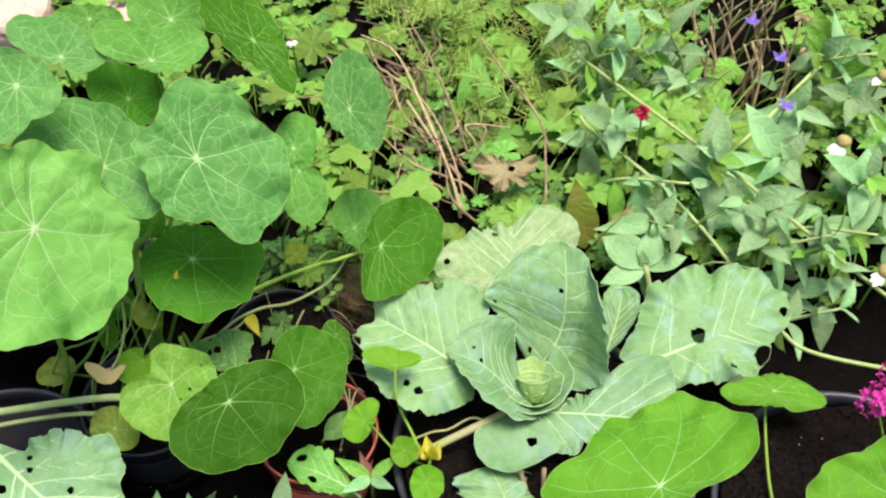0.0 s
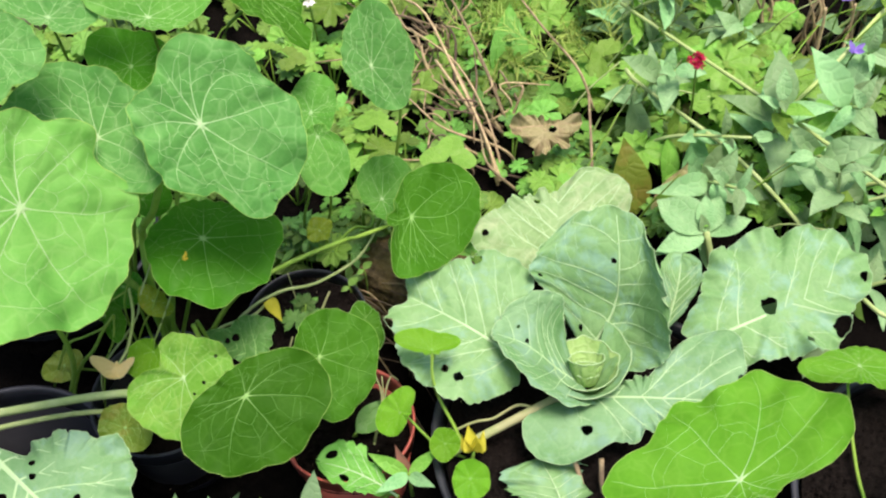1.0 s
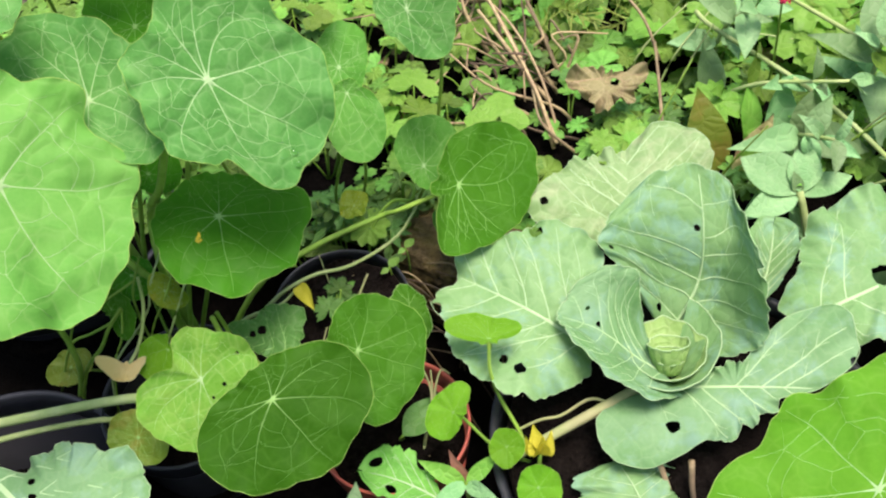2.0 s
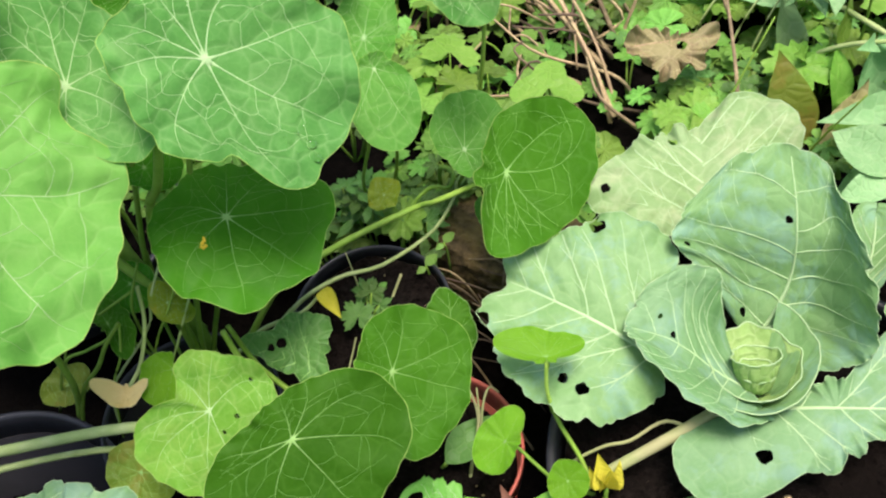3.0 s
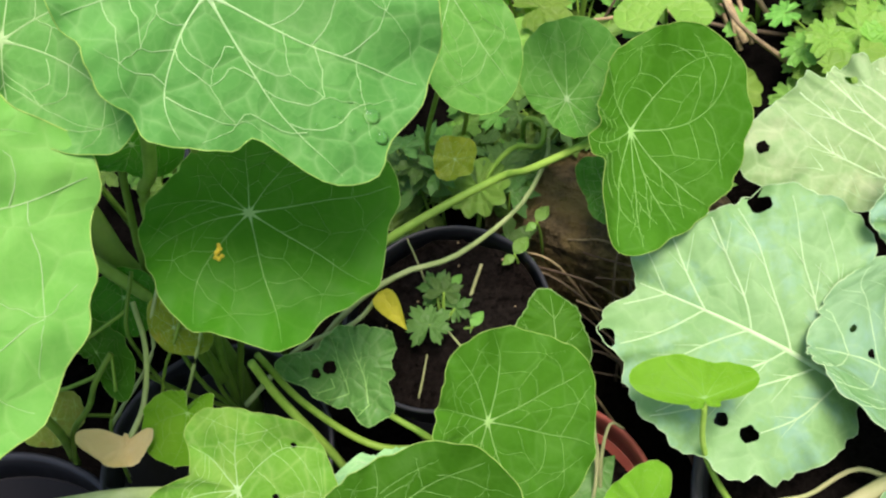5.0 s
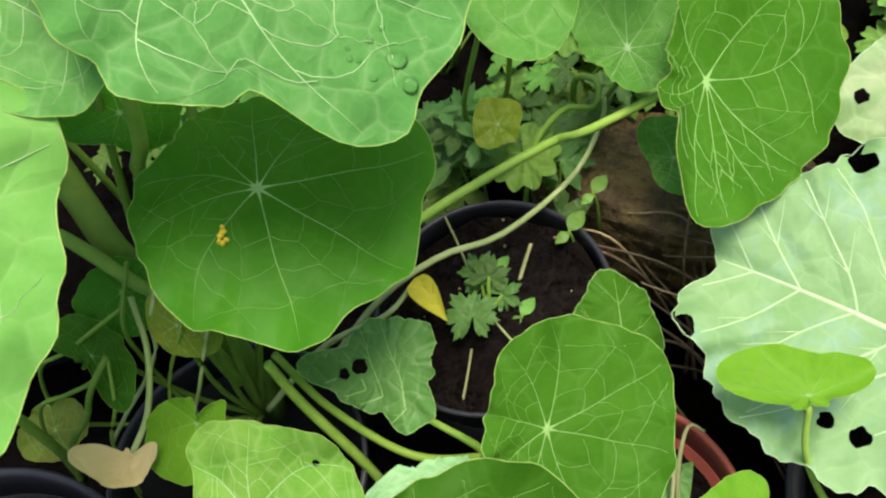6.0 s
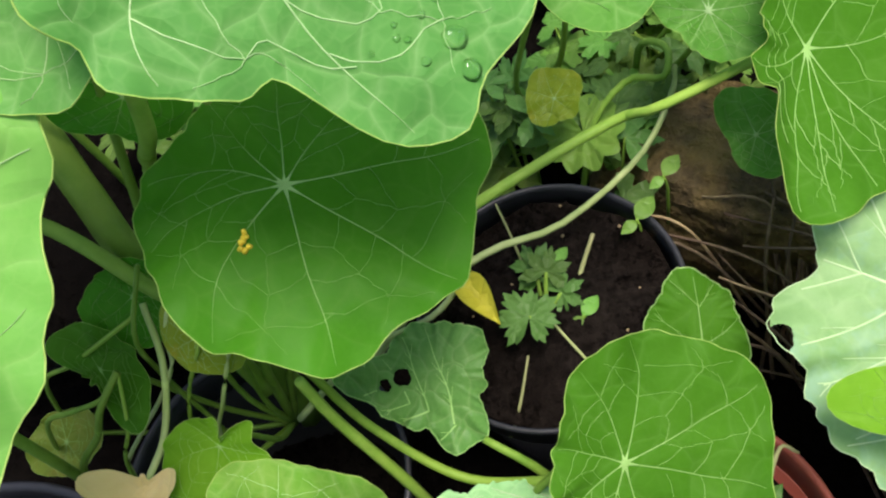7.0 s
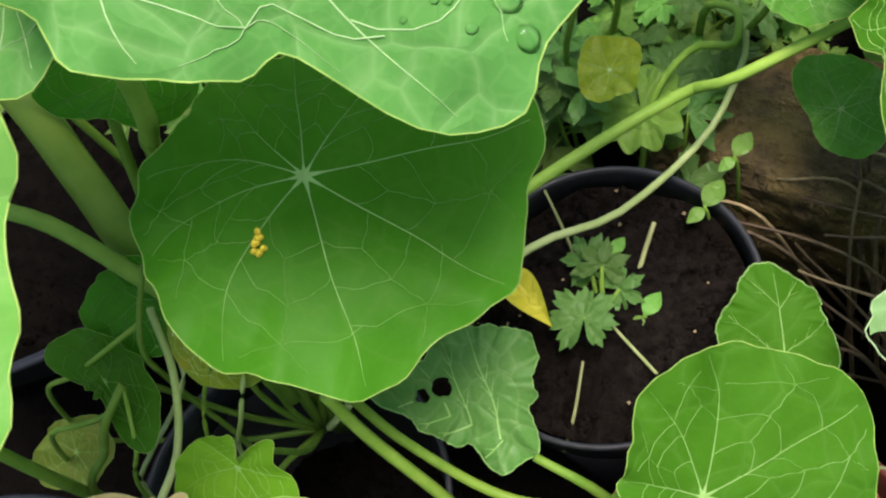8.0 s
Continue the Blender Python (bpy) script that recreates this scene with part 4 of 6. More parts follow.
nasturtium_leaf(nasturtium, 5, (-0.0801, 0.0836, 0.315), (0.10, -0.24, 0.97), 0.0232, (-0.02, 0.56, 0.16, -0.33, 0.11, 0.07, -0.05, -0.11, 0.07, 0.03, 0.01, -0.01, 0.05, -0.01), "b", 0.06, 0.03, 0.0, (), (), (-0.085, 0.120, 0.060))
nasturtium_leaf(nasturtium, 6, (-0.0188, 0.0822, 0.313), (0.10, -0.24, 0.97), 0.0255, (0.01, 0.52, 0.25, -0.11, 0.01, 0.27, -0.05, -0.05, 0.00, 0.04), "n", 0.06, 0.03, 0.0, (), (), (-0.02, 0.11, 0.060))
nasturtium_leaf(nasturtium, 17, (-0.0785, 0.1702, 0.200), (0.00, -0.40, 0.90), 0.0300, (-0.04, 0.11, 0.04, -0.13, 0.03, 0.10, -0.03, -0.04), "d", 0.05, 0.03, 0.0, (), (), (-0.07, 0.17, 0.060))
nasturtium_leaf(nasturtium, 7, (-0.026, 0.165, 0.283), (-0.00, -0.45, 0.89), 0.0282, (-0.09, 0.28, 0.04, -0.14, 0.05, -0.02, 0.00, -0.02, 0.01, -0.00), "n", 0.06, 0.03, 0.0, (), (), (-0.02, 0.15, 0.060))
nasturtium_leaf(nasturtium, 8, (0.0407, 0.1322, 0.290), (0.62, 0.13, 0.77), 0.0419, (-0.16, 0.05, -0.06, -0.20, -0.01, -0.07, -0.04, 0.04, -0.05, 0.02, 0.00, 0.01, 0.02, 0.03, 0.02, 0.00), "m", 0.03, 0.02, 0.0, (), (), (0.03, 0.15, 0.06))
nasturtium_leaf(nasturtium, 9, (-0.094, 0.182, 0.271), (-0.00, -0.45, 0.89), 0.0209, (0.02, -0.24, 0.30, -0.08, -0.05, -0.05, 0.06, -0.02, -0.04, -0.00), "n", 0.06, 0.03, 0.0, (), (), (-0.09, 0.17, 0.060))
nasturtium_leaf(nasturtium, 10, (-0.040, 0.026, 0.212), (-0.00, -0.45, 0.89), 0.0165, (0.01, 0.15, 0.22, -0.10, -0.04, -0.01, 0.03, 0.01, -0.01, -0.00), "d", 0.06, 0.03, 0.0, (), (), None)
nasturtium_leaf(nasturtium, 11, (-0.0413, -0.0421, 0.137), (0.00, -0.45, 0.89), 0.0146, (-0.10, -0.47, 0.07, -0.07, 0.03, -0.02, -0.02, 0.05, -0.05, 0.04, -0.06, -0.01, -0.04, -0.04, -0.02, -0.03), "p", 0.10, 0.03, 0.0, (), ((2.36, 0.1, 0.91), (-3.01, 0.23, 0.9), (-1.76, -0.13, 0.9), (-1.01, -0.1, 0.91), (-0.29, 0.09, 0.97)), None)
nasturtium_leaf(nasturtium, 12, (-0.0645, -0.0008, 0.155), (0.00, -0.45, 0.89), 0.0141, (-0.05, -0.16, 0.06, 0.03, -0.05, -0.01, 0.01, 0.03, -0.01, 0.01), "d", 0.06, 0.03, 0.0, (), (), None)
nasturtium_leaf(nasturtium, 13, (-0.0746, -0.0207, 0.150), (0.10, -0.30, 0.90), 0.0119, (0.25, 0.17, 0.02, -0.52, -0.09, 0.03, -0.14, 0.02, 0.06, 0.11, 0.03, -0.01, 0.04, -0.05, -0.07, -0.02), "m", 0.06, 0.03, 0.0, (), ((2.14, 0.39, 0.86), (1.04, 0.53, 0.94), (-0.18, -0.09, 0.91), (-1.05, -0.01, 0.93)), None)
nasturtium_leaf(nasturtium, 14, (-0.1222, -0.0206, 0.090), (0.00, -0.45, 0.89), 0.0131, (0.00, -0.02, 0.12, 0.13, -0.01, -0.02, -0.01, 0.05, 0.00, -0.02), "o", 0.06, 0.03, 0.0, (), (), None)
nasturtium_leaf(nasturtium, 15, (-0.056, -0.089, 0.120), (-0.00, -0.45, 0.89), 0.0163, (-0.02, -0.04, 0.05, -0.14, -0.00, -0.06, -0.01, -0.04, 0.00, -0.01), "o", 0.06, 0.03, 0.0, (), (), None)
nasturtium_leaf(nasturtium, 16, (-0.0378, -0.0209, 0.165), (0.10, -0.50, 0.85), 0.0105, (0.01, -0.04, 0.03, -0.25, 0.03, -0.04, -0.06, -0.02, -0.03, -0.04), "y", -0.3, 0.03, 0.0, (), (), None)
nasturtium = thing("nasturtium", (-0.020, 0.022, 0.050), "trailing nasturtium with round green leaves behind the pot", "plant", "nasturtiums in pots")
nasturtium_leaf(nasturtium, 0, (0.110, 0.095, 0.256), (-0.35, -0.50, 0.80), 0.0291, (0.29, 0.22, -0.15, -0.13, -0.05, -0.10, 0.01, 0.04, 0.01, 0.06), "b", 0.06, 0.03, 0.0, (), (1.5, 0.99, -0.27, -0.92, -1.41, -2.88, 2.3, 1.79), (0.085, 0.125, 0.058))
nasturtium_leaf(nasturtium, 1, (0.108, 0.070, 0.155), (-0.00, -0.45, 0.89), 0.0211, (0.22, 0.40, -0.12, -0.03, -0.01, -0.01, 0.00, -0.01, -0.01, -0.01), "n", 0.06, 0.03, 0.0, (), (), (0.080, 0.120, 0.058))
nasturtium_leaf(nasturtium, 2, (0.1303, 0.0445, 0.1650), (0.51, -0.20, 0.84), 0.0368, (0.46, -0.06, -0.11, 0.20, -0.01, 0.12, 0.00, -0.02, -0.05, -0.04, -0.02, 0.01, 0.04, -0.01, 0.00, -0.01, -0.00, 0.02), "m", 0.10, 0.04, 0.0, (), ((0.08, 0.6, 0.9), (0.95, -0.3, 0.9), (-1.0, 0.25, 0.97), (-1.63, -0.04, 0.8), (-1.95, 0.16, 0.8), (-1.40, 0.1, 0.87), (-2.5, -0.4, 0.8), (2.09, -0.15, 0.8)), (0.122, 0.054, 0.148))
nasturtium_leaf(nasturtium, 3, (0.0748, 0.0546, 0.235), (0.10, -0.45, 0.89), 0.0164, (0.19, -0.85, -0.36, -0.18, -0.11, 0.09, 0.03, 0.03, 0.04, -0.03), "n", 0.06, 0.03, 0.0, (), (-1.1, -1.9, -0.3, 2.9, 0.9, 2.0), (0.045, 0.110, 0.058))
nasturtium_leaf(nasturtium, 6, (0.0665, 0.0871, 0.225), (0.10, -0.40, 0.90), 0.0204, (0.06, 0.09, -0.25, 0.04, -0.05, 0.00, 0.06, -0.01), "n", 0.06, 0.03, 0.0, (), (), (0.050, 0.115, 0.058))
nasturtium_leaf(nasturtium, 4, (0.1205, 0.0575, 0.105), (0.00, -0.30, 0.95), 0.0140, (0.13, 0.10, -0.12, -0.10, 0.06, 0.05, -0.03, 0.04), "n", 0.06, 0.03, 0.0, (), (), (0.118, 0.085, 0.060))
nasturtium_leaf(nasturtium, 5, (0.058, 0.073, 0.119), (-0.00, -0.45, 0.89), 0.0097, (-0.02, 0.09, -0.01, 0.05, 0.03, -0.01, -0.06, 0.03, -0.03, 0.01), "y", 0.06, 0.03, 0.0, (), (), (0.060, 0.090, 0.055))
nasturtium = thing("nasturtium", (0.000, -0.045, 0.058), "nasturtium with broad overlapping leaves between small pots", "plant", "nasturtiums in pots")
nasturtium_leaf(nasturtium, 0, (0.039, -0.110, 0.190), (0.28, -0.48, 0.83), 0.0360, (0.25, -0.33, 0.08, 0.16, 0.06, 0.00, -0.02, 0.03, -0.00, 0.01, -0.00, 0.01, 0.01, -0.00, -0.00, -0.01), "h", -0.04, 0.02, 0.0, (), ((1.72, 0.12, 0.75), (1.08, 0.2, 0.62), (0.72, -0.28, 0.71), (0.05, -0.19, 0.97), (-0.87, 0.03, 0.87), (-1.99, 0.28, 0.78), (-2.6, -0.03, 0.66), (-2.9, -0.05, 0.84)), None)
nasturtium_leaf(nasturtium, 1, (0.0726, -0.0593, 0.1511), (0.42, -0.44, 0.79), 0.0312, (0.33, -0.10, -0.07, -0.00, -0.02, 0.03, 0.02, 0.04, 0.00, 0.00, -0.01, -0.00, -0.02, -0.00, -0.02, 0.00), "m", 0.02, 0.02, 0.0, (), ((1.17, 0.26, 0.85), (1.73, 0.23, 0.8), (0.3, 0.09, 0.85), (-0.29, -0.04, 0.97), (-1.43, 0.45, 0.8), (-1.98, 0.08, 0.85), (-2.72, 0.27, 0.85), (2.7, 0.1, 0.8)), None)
nasturtium_leaf(nasturtium, 2, (-0.006, -0.084, 0.170), (0.15, -0.50, 0.85), 0.0307, (0.07, -0.21, -0.05, 0.09, 0.01, -0.07, 0.01, 0.08, -0.03, -0.03, 0.02, 0.00, -0.01, 0.01, 0.01, -0.01), "j", 0.06, 0.03, 0.0, ((0.40, -0.10, 0.042), (0.62, 0.42, 0.034), (0.20, -0.32, 0.032)), ((1.58, -0.15, 0.92), (0.84, -0.48, 0.95), (-2.66, 0.32, 0.96), (-1.67, 0.06, 0.93), (2.15, 0.16, 0.97), (-1.2, 0.02, 0.81), (-3.16, 0.31, 0.91)), None)
nasturtium = thing("nasturtium", (0.165, -0.092, 0.072), "small nasturtium with lime-green leaves beside the cabbage", "plant", "nasturtiums in pots")
nasturtium_leaf(nasturtium, 0, (0.1443, -0.0559, 0.150), (0.10, -0.25, 0.96), 0.0112, (-0.18, 0.68, 0.31, -0.12, 0.02, 0.34, -0.03, -0.02, 0.01, 0.17, -0.02, -0.01, 0.01, 0.08, -0.02, 0.00, 0.01, 0.04), "p", 0.10, 0.03, 0.0, (), (0.3, 0.9, 1.6, 2.3, 2.9), (0.1442, -0.0570, 0.142))
nasturtium_leaf(nasturtium, 1, (0.122, -0.083, 0.120), (-0.18, -0.37, 0.91), 0.0131, (-0.27, 0.08, -0.12, 0.22, -0.04, -0.03, -0.01, -0.05, 0.03, -0.03), "p", 0.06, 0.03, 0.0, (), (), None)
nasturtium_leaf(nasturtium, 2, (0.150, -0.098, 0.105), (-0.00, -0.45, 0.89), 0.0103, (-0.00, -0.04, -0.05, 0.02, 0.03, 0.01, 0.02, -0.00, -0.01, -0.02), "p", 0.06, 0.03, 0.0, (), (), None)
nasturtium_leaf(nasturtium, 3, (0.166, -0.123, 0.105), (-0.00, -0.45, 0.89), 0.0125, (0.05, -0.06, -0.03, 0.01, 0.02, -0.01, -0.02, 0.00, -0.01, 0.01), "p", 0.06, 0.03, 0.0, (), (), None)
nasturtium = thing("nasturtium", (0.425, -0.150, 0.072), "nasturtium with bright broad leaves in a large pot", "plant", "nasturtiums in pots")
nasturtium_leaf(nasturtium, 0, (0.306, -0.180, 0.211), (-0.22, 0.10, 0.97), 0.0464, (-0.13, 0.43, 0.16, 0.22, -0.07, 0.06, 0.04, 0.06, -0.03, 0.02, 0.03, 0.02, -0.02, 0.03, 0.00, -0.01, 0.01, -0.01, 0.01, 0.00), "r", 0.04, 0.03, 0.0, (), ((1.01, 0.3, 0.92), (2.08, 0.02, 0.97), (0.51, 0.15, 0.97), (3.12, -0.08, 0.92), (-0.6, 0.1, 0.9), (-1.5, 0.1, 0.9), (-2.3, -0.1, 0.83)), None)
nasturtium_leaf(nasturtium, 1, (0.477, -0.156, 0.145), (-0.00, -0.41, 0.91), 0.0481, (-0.03, 0.02, 0.18, 0.06, -0.05, 0.01, 0.04, -0.01, -0.03, 0.01), "r", 0.06, 0.03, 0.0, (), (), None)
nasturtium_leaf(nasturtium, 2, (0.420, -0.056, 0.118), (0.05, -0.08, 1.00), 0.0218, (0.08, 0.06, 0.49, -0.05, -0.05, -0.05, 0.16, -0.04, -0.05, -0.04, 0.06, -0.02, -0.02, -0.03, 0.04, -0.01, -0.02, -0.02), "r", -0.2, 0.03, 0.0, (), (), (0.42, -0.150, 0.072))


# ---- the cabbage ----
def cabbage():
    plant = thing("cabbage", (0.250, -0.035, 0.070), "large blue-green cabbage with holed outer leaves and a small heart", "cabbage")
    cabbage_leaf(plant, (0.300, -0.010, 0.080), (0.312, 0.012, 0.105), (0.318, 0.035, 0.118), (-0.014, 0.004, 0.004), (0.014, -0.004, 0.004), CABBAGE, 9, rib=0.0015)
    broad_leaf(plant, (0.228, 0.058, 0.136), (0.00, -0.20, 0.98), 0.0412, (0.06, 0.00, 0.23, 0.24, -0.07, 0.07, -0.02, 0.07, -0.05, -0.03, 0.01, 0.00, 0.01, -0.01, -0.01, 0.03), (-0.01, -0.95), (0.13, 0.70), CABBAGE_PALE, 4, holes=((-1.16, -0.2, 0.060), (-0.23, 0.45, 0.055),), cup=-0.04, teeth=1.8, ruffle=0.07, rib=0.0014, label="pale ragged cabbage leaf")
    broad_leaf(plant, (0.379, 0.000, 0.117), (-0.00, -0.20, 0.98), 0.0540, (0.03, 0.08, 0.11, 0.13, -0.01, 0.01, -0.03, 0.07, -0.01, -0.00, -0.02, 0.03, 0.02, -0.01, -0.01, 0.02, 0.01, 0.01, -0.01, 0.00, 0.01, 0.01), (-0.85, -0.48), (1.14, 0.36), CABBAGE, 3, holes=((-0.12, -0.09, 0.113), (0.74, -0.41, 0.113), (0.3, -0.59, 0.048), (1.15, 0.28, 0.064),), cup=-0.06, teeth=1.6, ruffle=0.08, label="broad blue-green cabbage leaf with a large hole")
    broad_leaf(plant, (0.278, -0.072, 0.108), (-0.10, -0.12, 0.99), 0.0378, (-0.06, -0.04, 0.54, 0.51, -0.07, 0.07, 0.01, 0.32, -0.10, -0.01, -0.07, 0.05, -0.00, -0.03, 0.04, -0.01, 0.01, 0.05, 0.03, 0.04), (-1.13, 0.21), (1.29, -0.06), CABBAGE_BLUE, 7, holes=((-0.95, -0.49, 0.098), (1.76, 0.33, 0.065),), cup=-0.08, label="broad cabbage leaf lying over the soil")
    broad_leaf(plant, (0.163, -0.023, 0.131), (0.08, -0.30, 0.95), 0.0486, (0.04, -0.01, -0.05, 0.06, -0.07, 0.04, -0.04, 0.00, -0.02, -0.02, 0.02, 0.02, -0.01, 0.01, 0.02, -0.01, -0.01, -0.00, 0.01, -0.01), (0.75, -0.48), (-0.85, 0.47), CABBAGE, 1, holes=((-0.25, -0.65, 0.052), (-0.08, -0.77, 0.066), (0.22, 0.92, 0.075), (-1.02, -0.02, 0.08)), cup=0.0, curls=((0.87, -0.48, 0.30, -0.5),), teeth=2.0, ruffle=0.045, label="broad blue-green cabbage leaf with holes")
    curved_leaf(plant, (
        ((0.238, -0.011, 0.106), (0.243, -0.017, 0.100), (0.252, -0.021, 0.096), (0.263, -0.026, 0.091), (0.273, -0.047, 0.101)),
        ((0.218, 0.000, 0.137), (0.241, -0.002, 0.122), (0.267, -0.004, 0.118), (0.281, -0.014, 0.108), (0.295, -0.052, 0.121)),
        ((0.209, 0.007, 0.152), (0.232, 0.014, 0.152), (0.270, 0.011, 0.147), (0.289, 0.003, 0.141), (0.298, -0.037, 0.146)),
        ((0.223, 0.026, 0.162), (0.246, 0.039, 0.172), (0.269, 0.041, 0.172), (0.287, 0.029, 0.165), (0.292, -0.007, 0.161)),
    ), CABBAGE, 5, holes=((0.68, -0.06, 0.0019), (0.55, -0.86, 0.0020), (0.12, -0.45, 0.0034)), rib=0.0013, count=6, lean=0.24, label="upright cupped cabbage leaf behind the heart")
    curved_leaf(plant, (
        ((0.249, -0.074, 0.108), (0.245, -0.068, 0.106), (0.243, -0.057, 0.102), (0.237, -0.045, 0.103), (0.233, -0.031, 0.108)),
        ((0.231, -0.082, 0.120), (0.227, -0.068, 0.117), (0.224, -0.045, 0.110), (0.222, -0.026, 0.117), (0.231, -0.018, 0.128)),
        ((0.207, -0.070, 0.130), (0.205, -0.055, 0.128), (0.205, -0.036, 0.124), (0.213, -0.014, 0.130), (0.230, -0.006, 0.138)),
        ((0.185, -0.044, 0.137), (0.183, -0.038, 0.136), (0.182, -0.033, 0.135), (0.190, -0.018, 0.135), (0.206, 0.000, 0.138)),
    ), CABBAGE_BLUE, 6, holes=((0.78, 0.22, 0.0012), (0.66, 0.06, 0.0015)), rib=0.0009, count=6, lean=0.34, label="boat-shaped cabbage leaf with a bluish bloom")
    # the heart: nested crumpled leaves and a curved leaf that cups them
    heart = Vector((0.2450, -0.0447, 0.1104))

    def sheet(surface, nu, nv, mat, label):
        verts, faces, uvs = [], [], []
        for i in range(nu + 1):
            for j in range(nv + 1):
                p, uv = surface(i / nu, j / nv)
                verts.append(p)
                uvs.append(uv)
        for i in range(nu):
            for j in range(nv):
                f = i * (nv + 1) + j
                faces.append((f, f + 1, f + nv + 2, f + nv + 1))
        leaf = part("heart_leaf", (verts, faces, uvs), mat, plant, label)
        part("lip", tube(verts[-nv - 1:], [0.00040] * (nv + 1), 5), CAB_VEIN, leaf, "thick pale edge")

    # leaves of the heart stand round one leaning axis like nested cups
    lean_to = unit(Vector((0.02, 0.60, 0.80)))
    across = unit(lean_to.cross(Vector((0, 0, 1))))
    facing = unit(across.cross(lean_to))
    if facing.y > 0:
        facing.negate()
    if across.x < 0:
        across.negate()

    def nested(foot, r_foot, r_lip, h_front, h_back, frill, k, side=0.0, wall=0.5, span=(0.0, 2 * math.pi)):
        """A cup-shaped leaf: angle 0 faces the front, a quarter turn the right side; the lip rises from front to back."""
        def surface(u, v):
            a = span[0] + v * (span[1] - span[0])
            lift = h_front + (h_back - h_front) * (0.5 - 0.5 * math.cos(a)) + side * math.sin(a)
            ripple = frill * u ** 3 * (0.6 * math.sin(a * 3.7 + k) + 0.4 * math.sin(a * 9.1 + 2 * k) + 0.9 * noise.noise(Vector((math.cos(a) * 3, math.sin(a) * 3, k))))
            r = r_foot + (r_lip - r_foot) * u ** wall + ripple
            h = foot + (lift - foot) * u + ripple * 0.9
            d = facing * math.cos(a) + across * math.sin(a)
            p = heart + d * r + lean_to * h
            crease = 0.0007 * noise.noise(p * 110) + 0.0004 * noise.noise(p * 420 + Vector((k, 0, 0))) - 0.0005 * abs(math.sin(a * 4.5 + k)) ** 4
            return p + d * crease, (u * 0.03, (a - math.pi) * r_lip)

        return surface

    sheet(nested(-0.0150, 0.0030, 0.0122, 0.0042, 0.0046, 0.0005, 1, 0.0003, 0.42), 18, 96, CABBAGE_HEART, "pale crumpled leaf wrapped round the heart")
    sheet(nested(-0.0080, 0.0040, 0.0095, -0.0060, -0.0010, 0.0006, 6, 0.0, 0.5), 14, 72, CABBAGE_HEART, "inner leaf of the heart")
    sheet(nested(-0.0165, 0.0040, 0.0212, -0.0100, 0.0120, 0.0015, 2, 0.0010, 0.60), 20, 110, CABBAGE_HEART, "thin ruffled yellow-green leaf round the heart")
    sheet(nested(-0.0190, 0.0030, 0.0290, -0.0125, 0.0240, 0.0009, 3, 0.0030, 1.0, (-0.75, 2.60)), 24, 90, CABBAGE, "smooth curved cabbage leaf cupping the heart")
    stalk(plant, [(0.250, -0.035, 0.062), (0.250, -0.034, 0.080), (0.250, -0.032, 0.094)], (0.010, 0.008), STALK_PALE, 6, "stem")
    stalk(plant, [(0.240, -0.050, 0.092), (0.216, -0.068, 0.100), (0.171, -0.088, 0.092), (0.146, -0.098, 0.084)], (0.0034, 0.0028), STALK_DULL, 10, "leaf_stalk")
    for pts in ([(0.232, -0.105, 0.098), (0.238, -0.118, 0.080), (0.240, -0.125, 0.070)], [(0.250, -0.108, 0.098), (0.250, -0.118, 0.084), (0.252, -0.122, 0.070)]):
        stalk(plant, pts, (0.0018, 0.0014), DRY, 8, "withered_stalk")


cabbage()


GREY_LEAF = leaf_material("dull cabbage leaf", (0.070, 0.200, 0.038), (0.118, 0.280, 0.065), (0.28, 0.42, 0.17), cell=0.008, net=0.25, through_light=0.2, spread=0.05)


def young_cabbage(foot, label, leaves):
    plant = thing("young_cabbage", foot, label, "cabbage")
    for k, (base, mid, tip, left, right, mat, holes) in enumerate(leaves):
        cabbage_leaf(plant, base, mid, tip, left, right, mat, 20 + k + int(foot[0] * 700), holes=holes, rib=0.0030 if foot[0] < -0.1 else 0.0010, jag=0.16, ribs=4)
        stalk(plant, [base, Vector(base).lerp(Vector(foot), 0.5) + Vector((0.003, 0.004, 0.004)), foot], (0.0015, 0.0022), STALK, 10)
    return plant


torn = young_cabbage((0.052, -0.052, 0.058), "young cabbage with dull torn leaves between pots", [
    ((0.060, -0.052, 0.090), (0.036, -0.058, 0.104), (0.010, -0.062, 0.106), (0.004, -0.012, 0.0), (0.004, 0.010, 0.0), GLAUCOUS, ((0.6, 0.3, 0.14),)),
])
broad_leaf(torn, (0.0166, -0.0181, 0.115), (0.05, -0.35, 0.94), 0.0189, (-0.14, -0.10, 0.06, -0.01, -0.19, 0.05, 0.06, 0.08, -0.05, 0.02, 0.06, -0.04, -0.05, 0.01, 0.04, -0.02, -0.03, -0.00, 0.01, -0.03, -0.03, 0.03), (0.66, -1.05), (-1.60, 0.10), GREY_LEAF, 31, holes=((-0.85, -0.10, 0.11), (-0.54, 0.01, 0.15)), cup=-0.1, rib=0.0008, count=5, vein_mat=VEIN_DARK, label="dull grey-green torn leaf", teeth=0.8, ruffle=0.06)
broad_leaf(torn, (0.0949, -0.0076, 0.115), (0.10, -0.45, 0.89), 0.0150, (-0.07, -0.26, -0.14, -0.06, -0.04, -0.02, 0.01, 0.06, -0.03, 0.01), (-0.01, -1.30), (-0.01, 0.86), NAST_MID, 32, holes=(), rib=0.0003, count=3, fold=-0.08, vein_mat=VEIN_DARK, teeth=0.5, ruffle=0.03)
stalk(torn, [(0.0295, -0.037, 0.108), (0.046, -0.046, 0.096), (0.052, -0.052, 0.058)], (0.0012, 0.0018), STALK, 8)
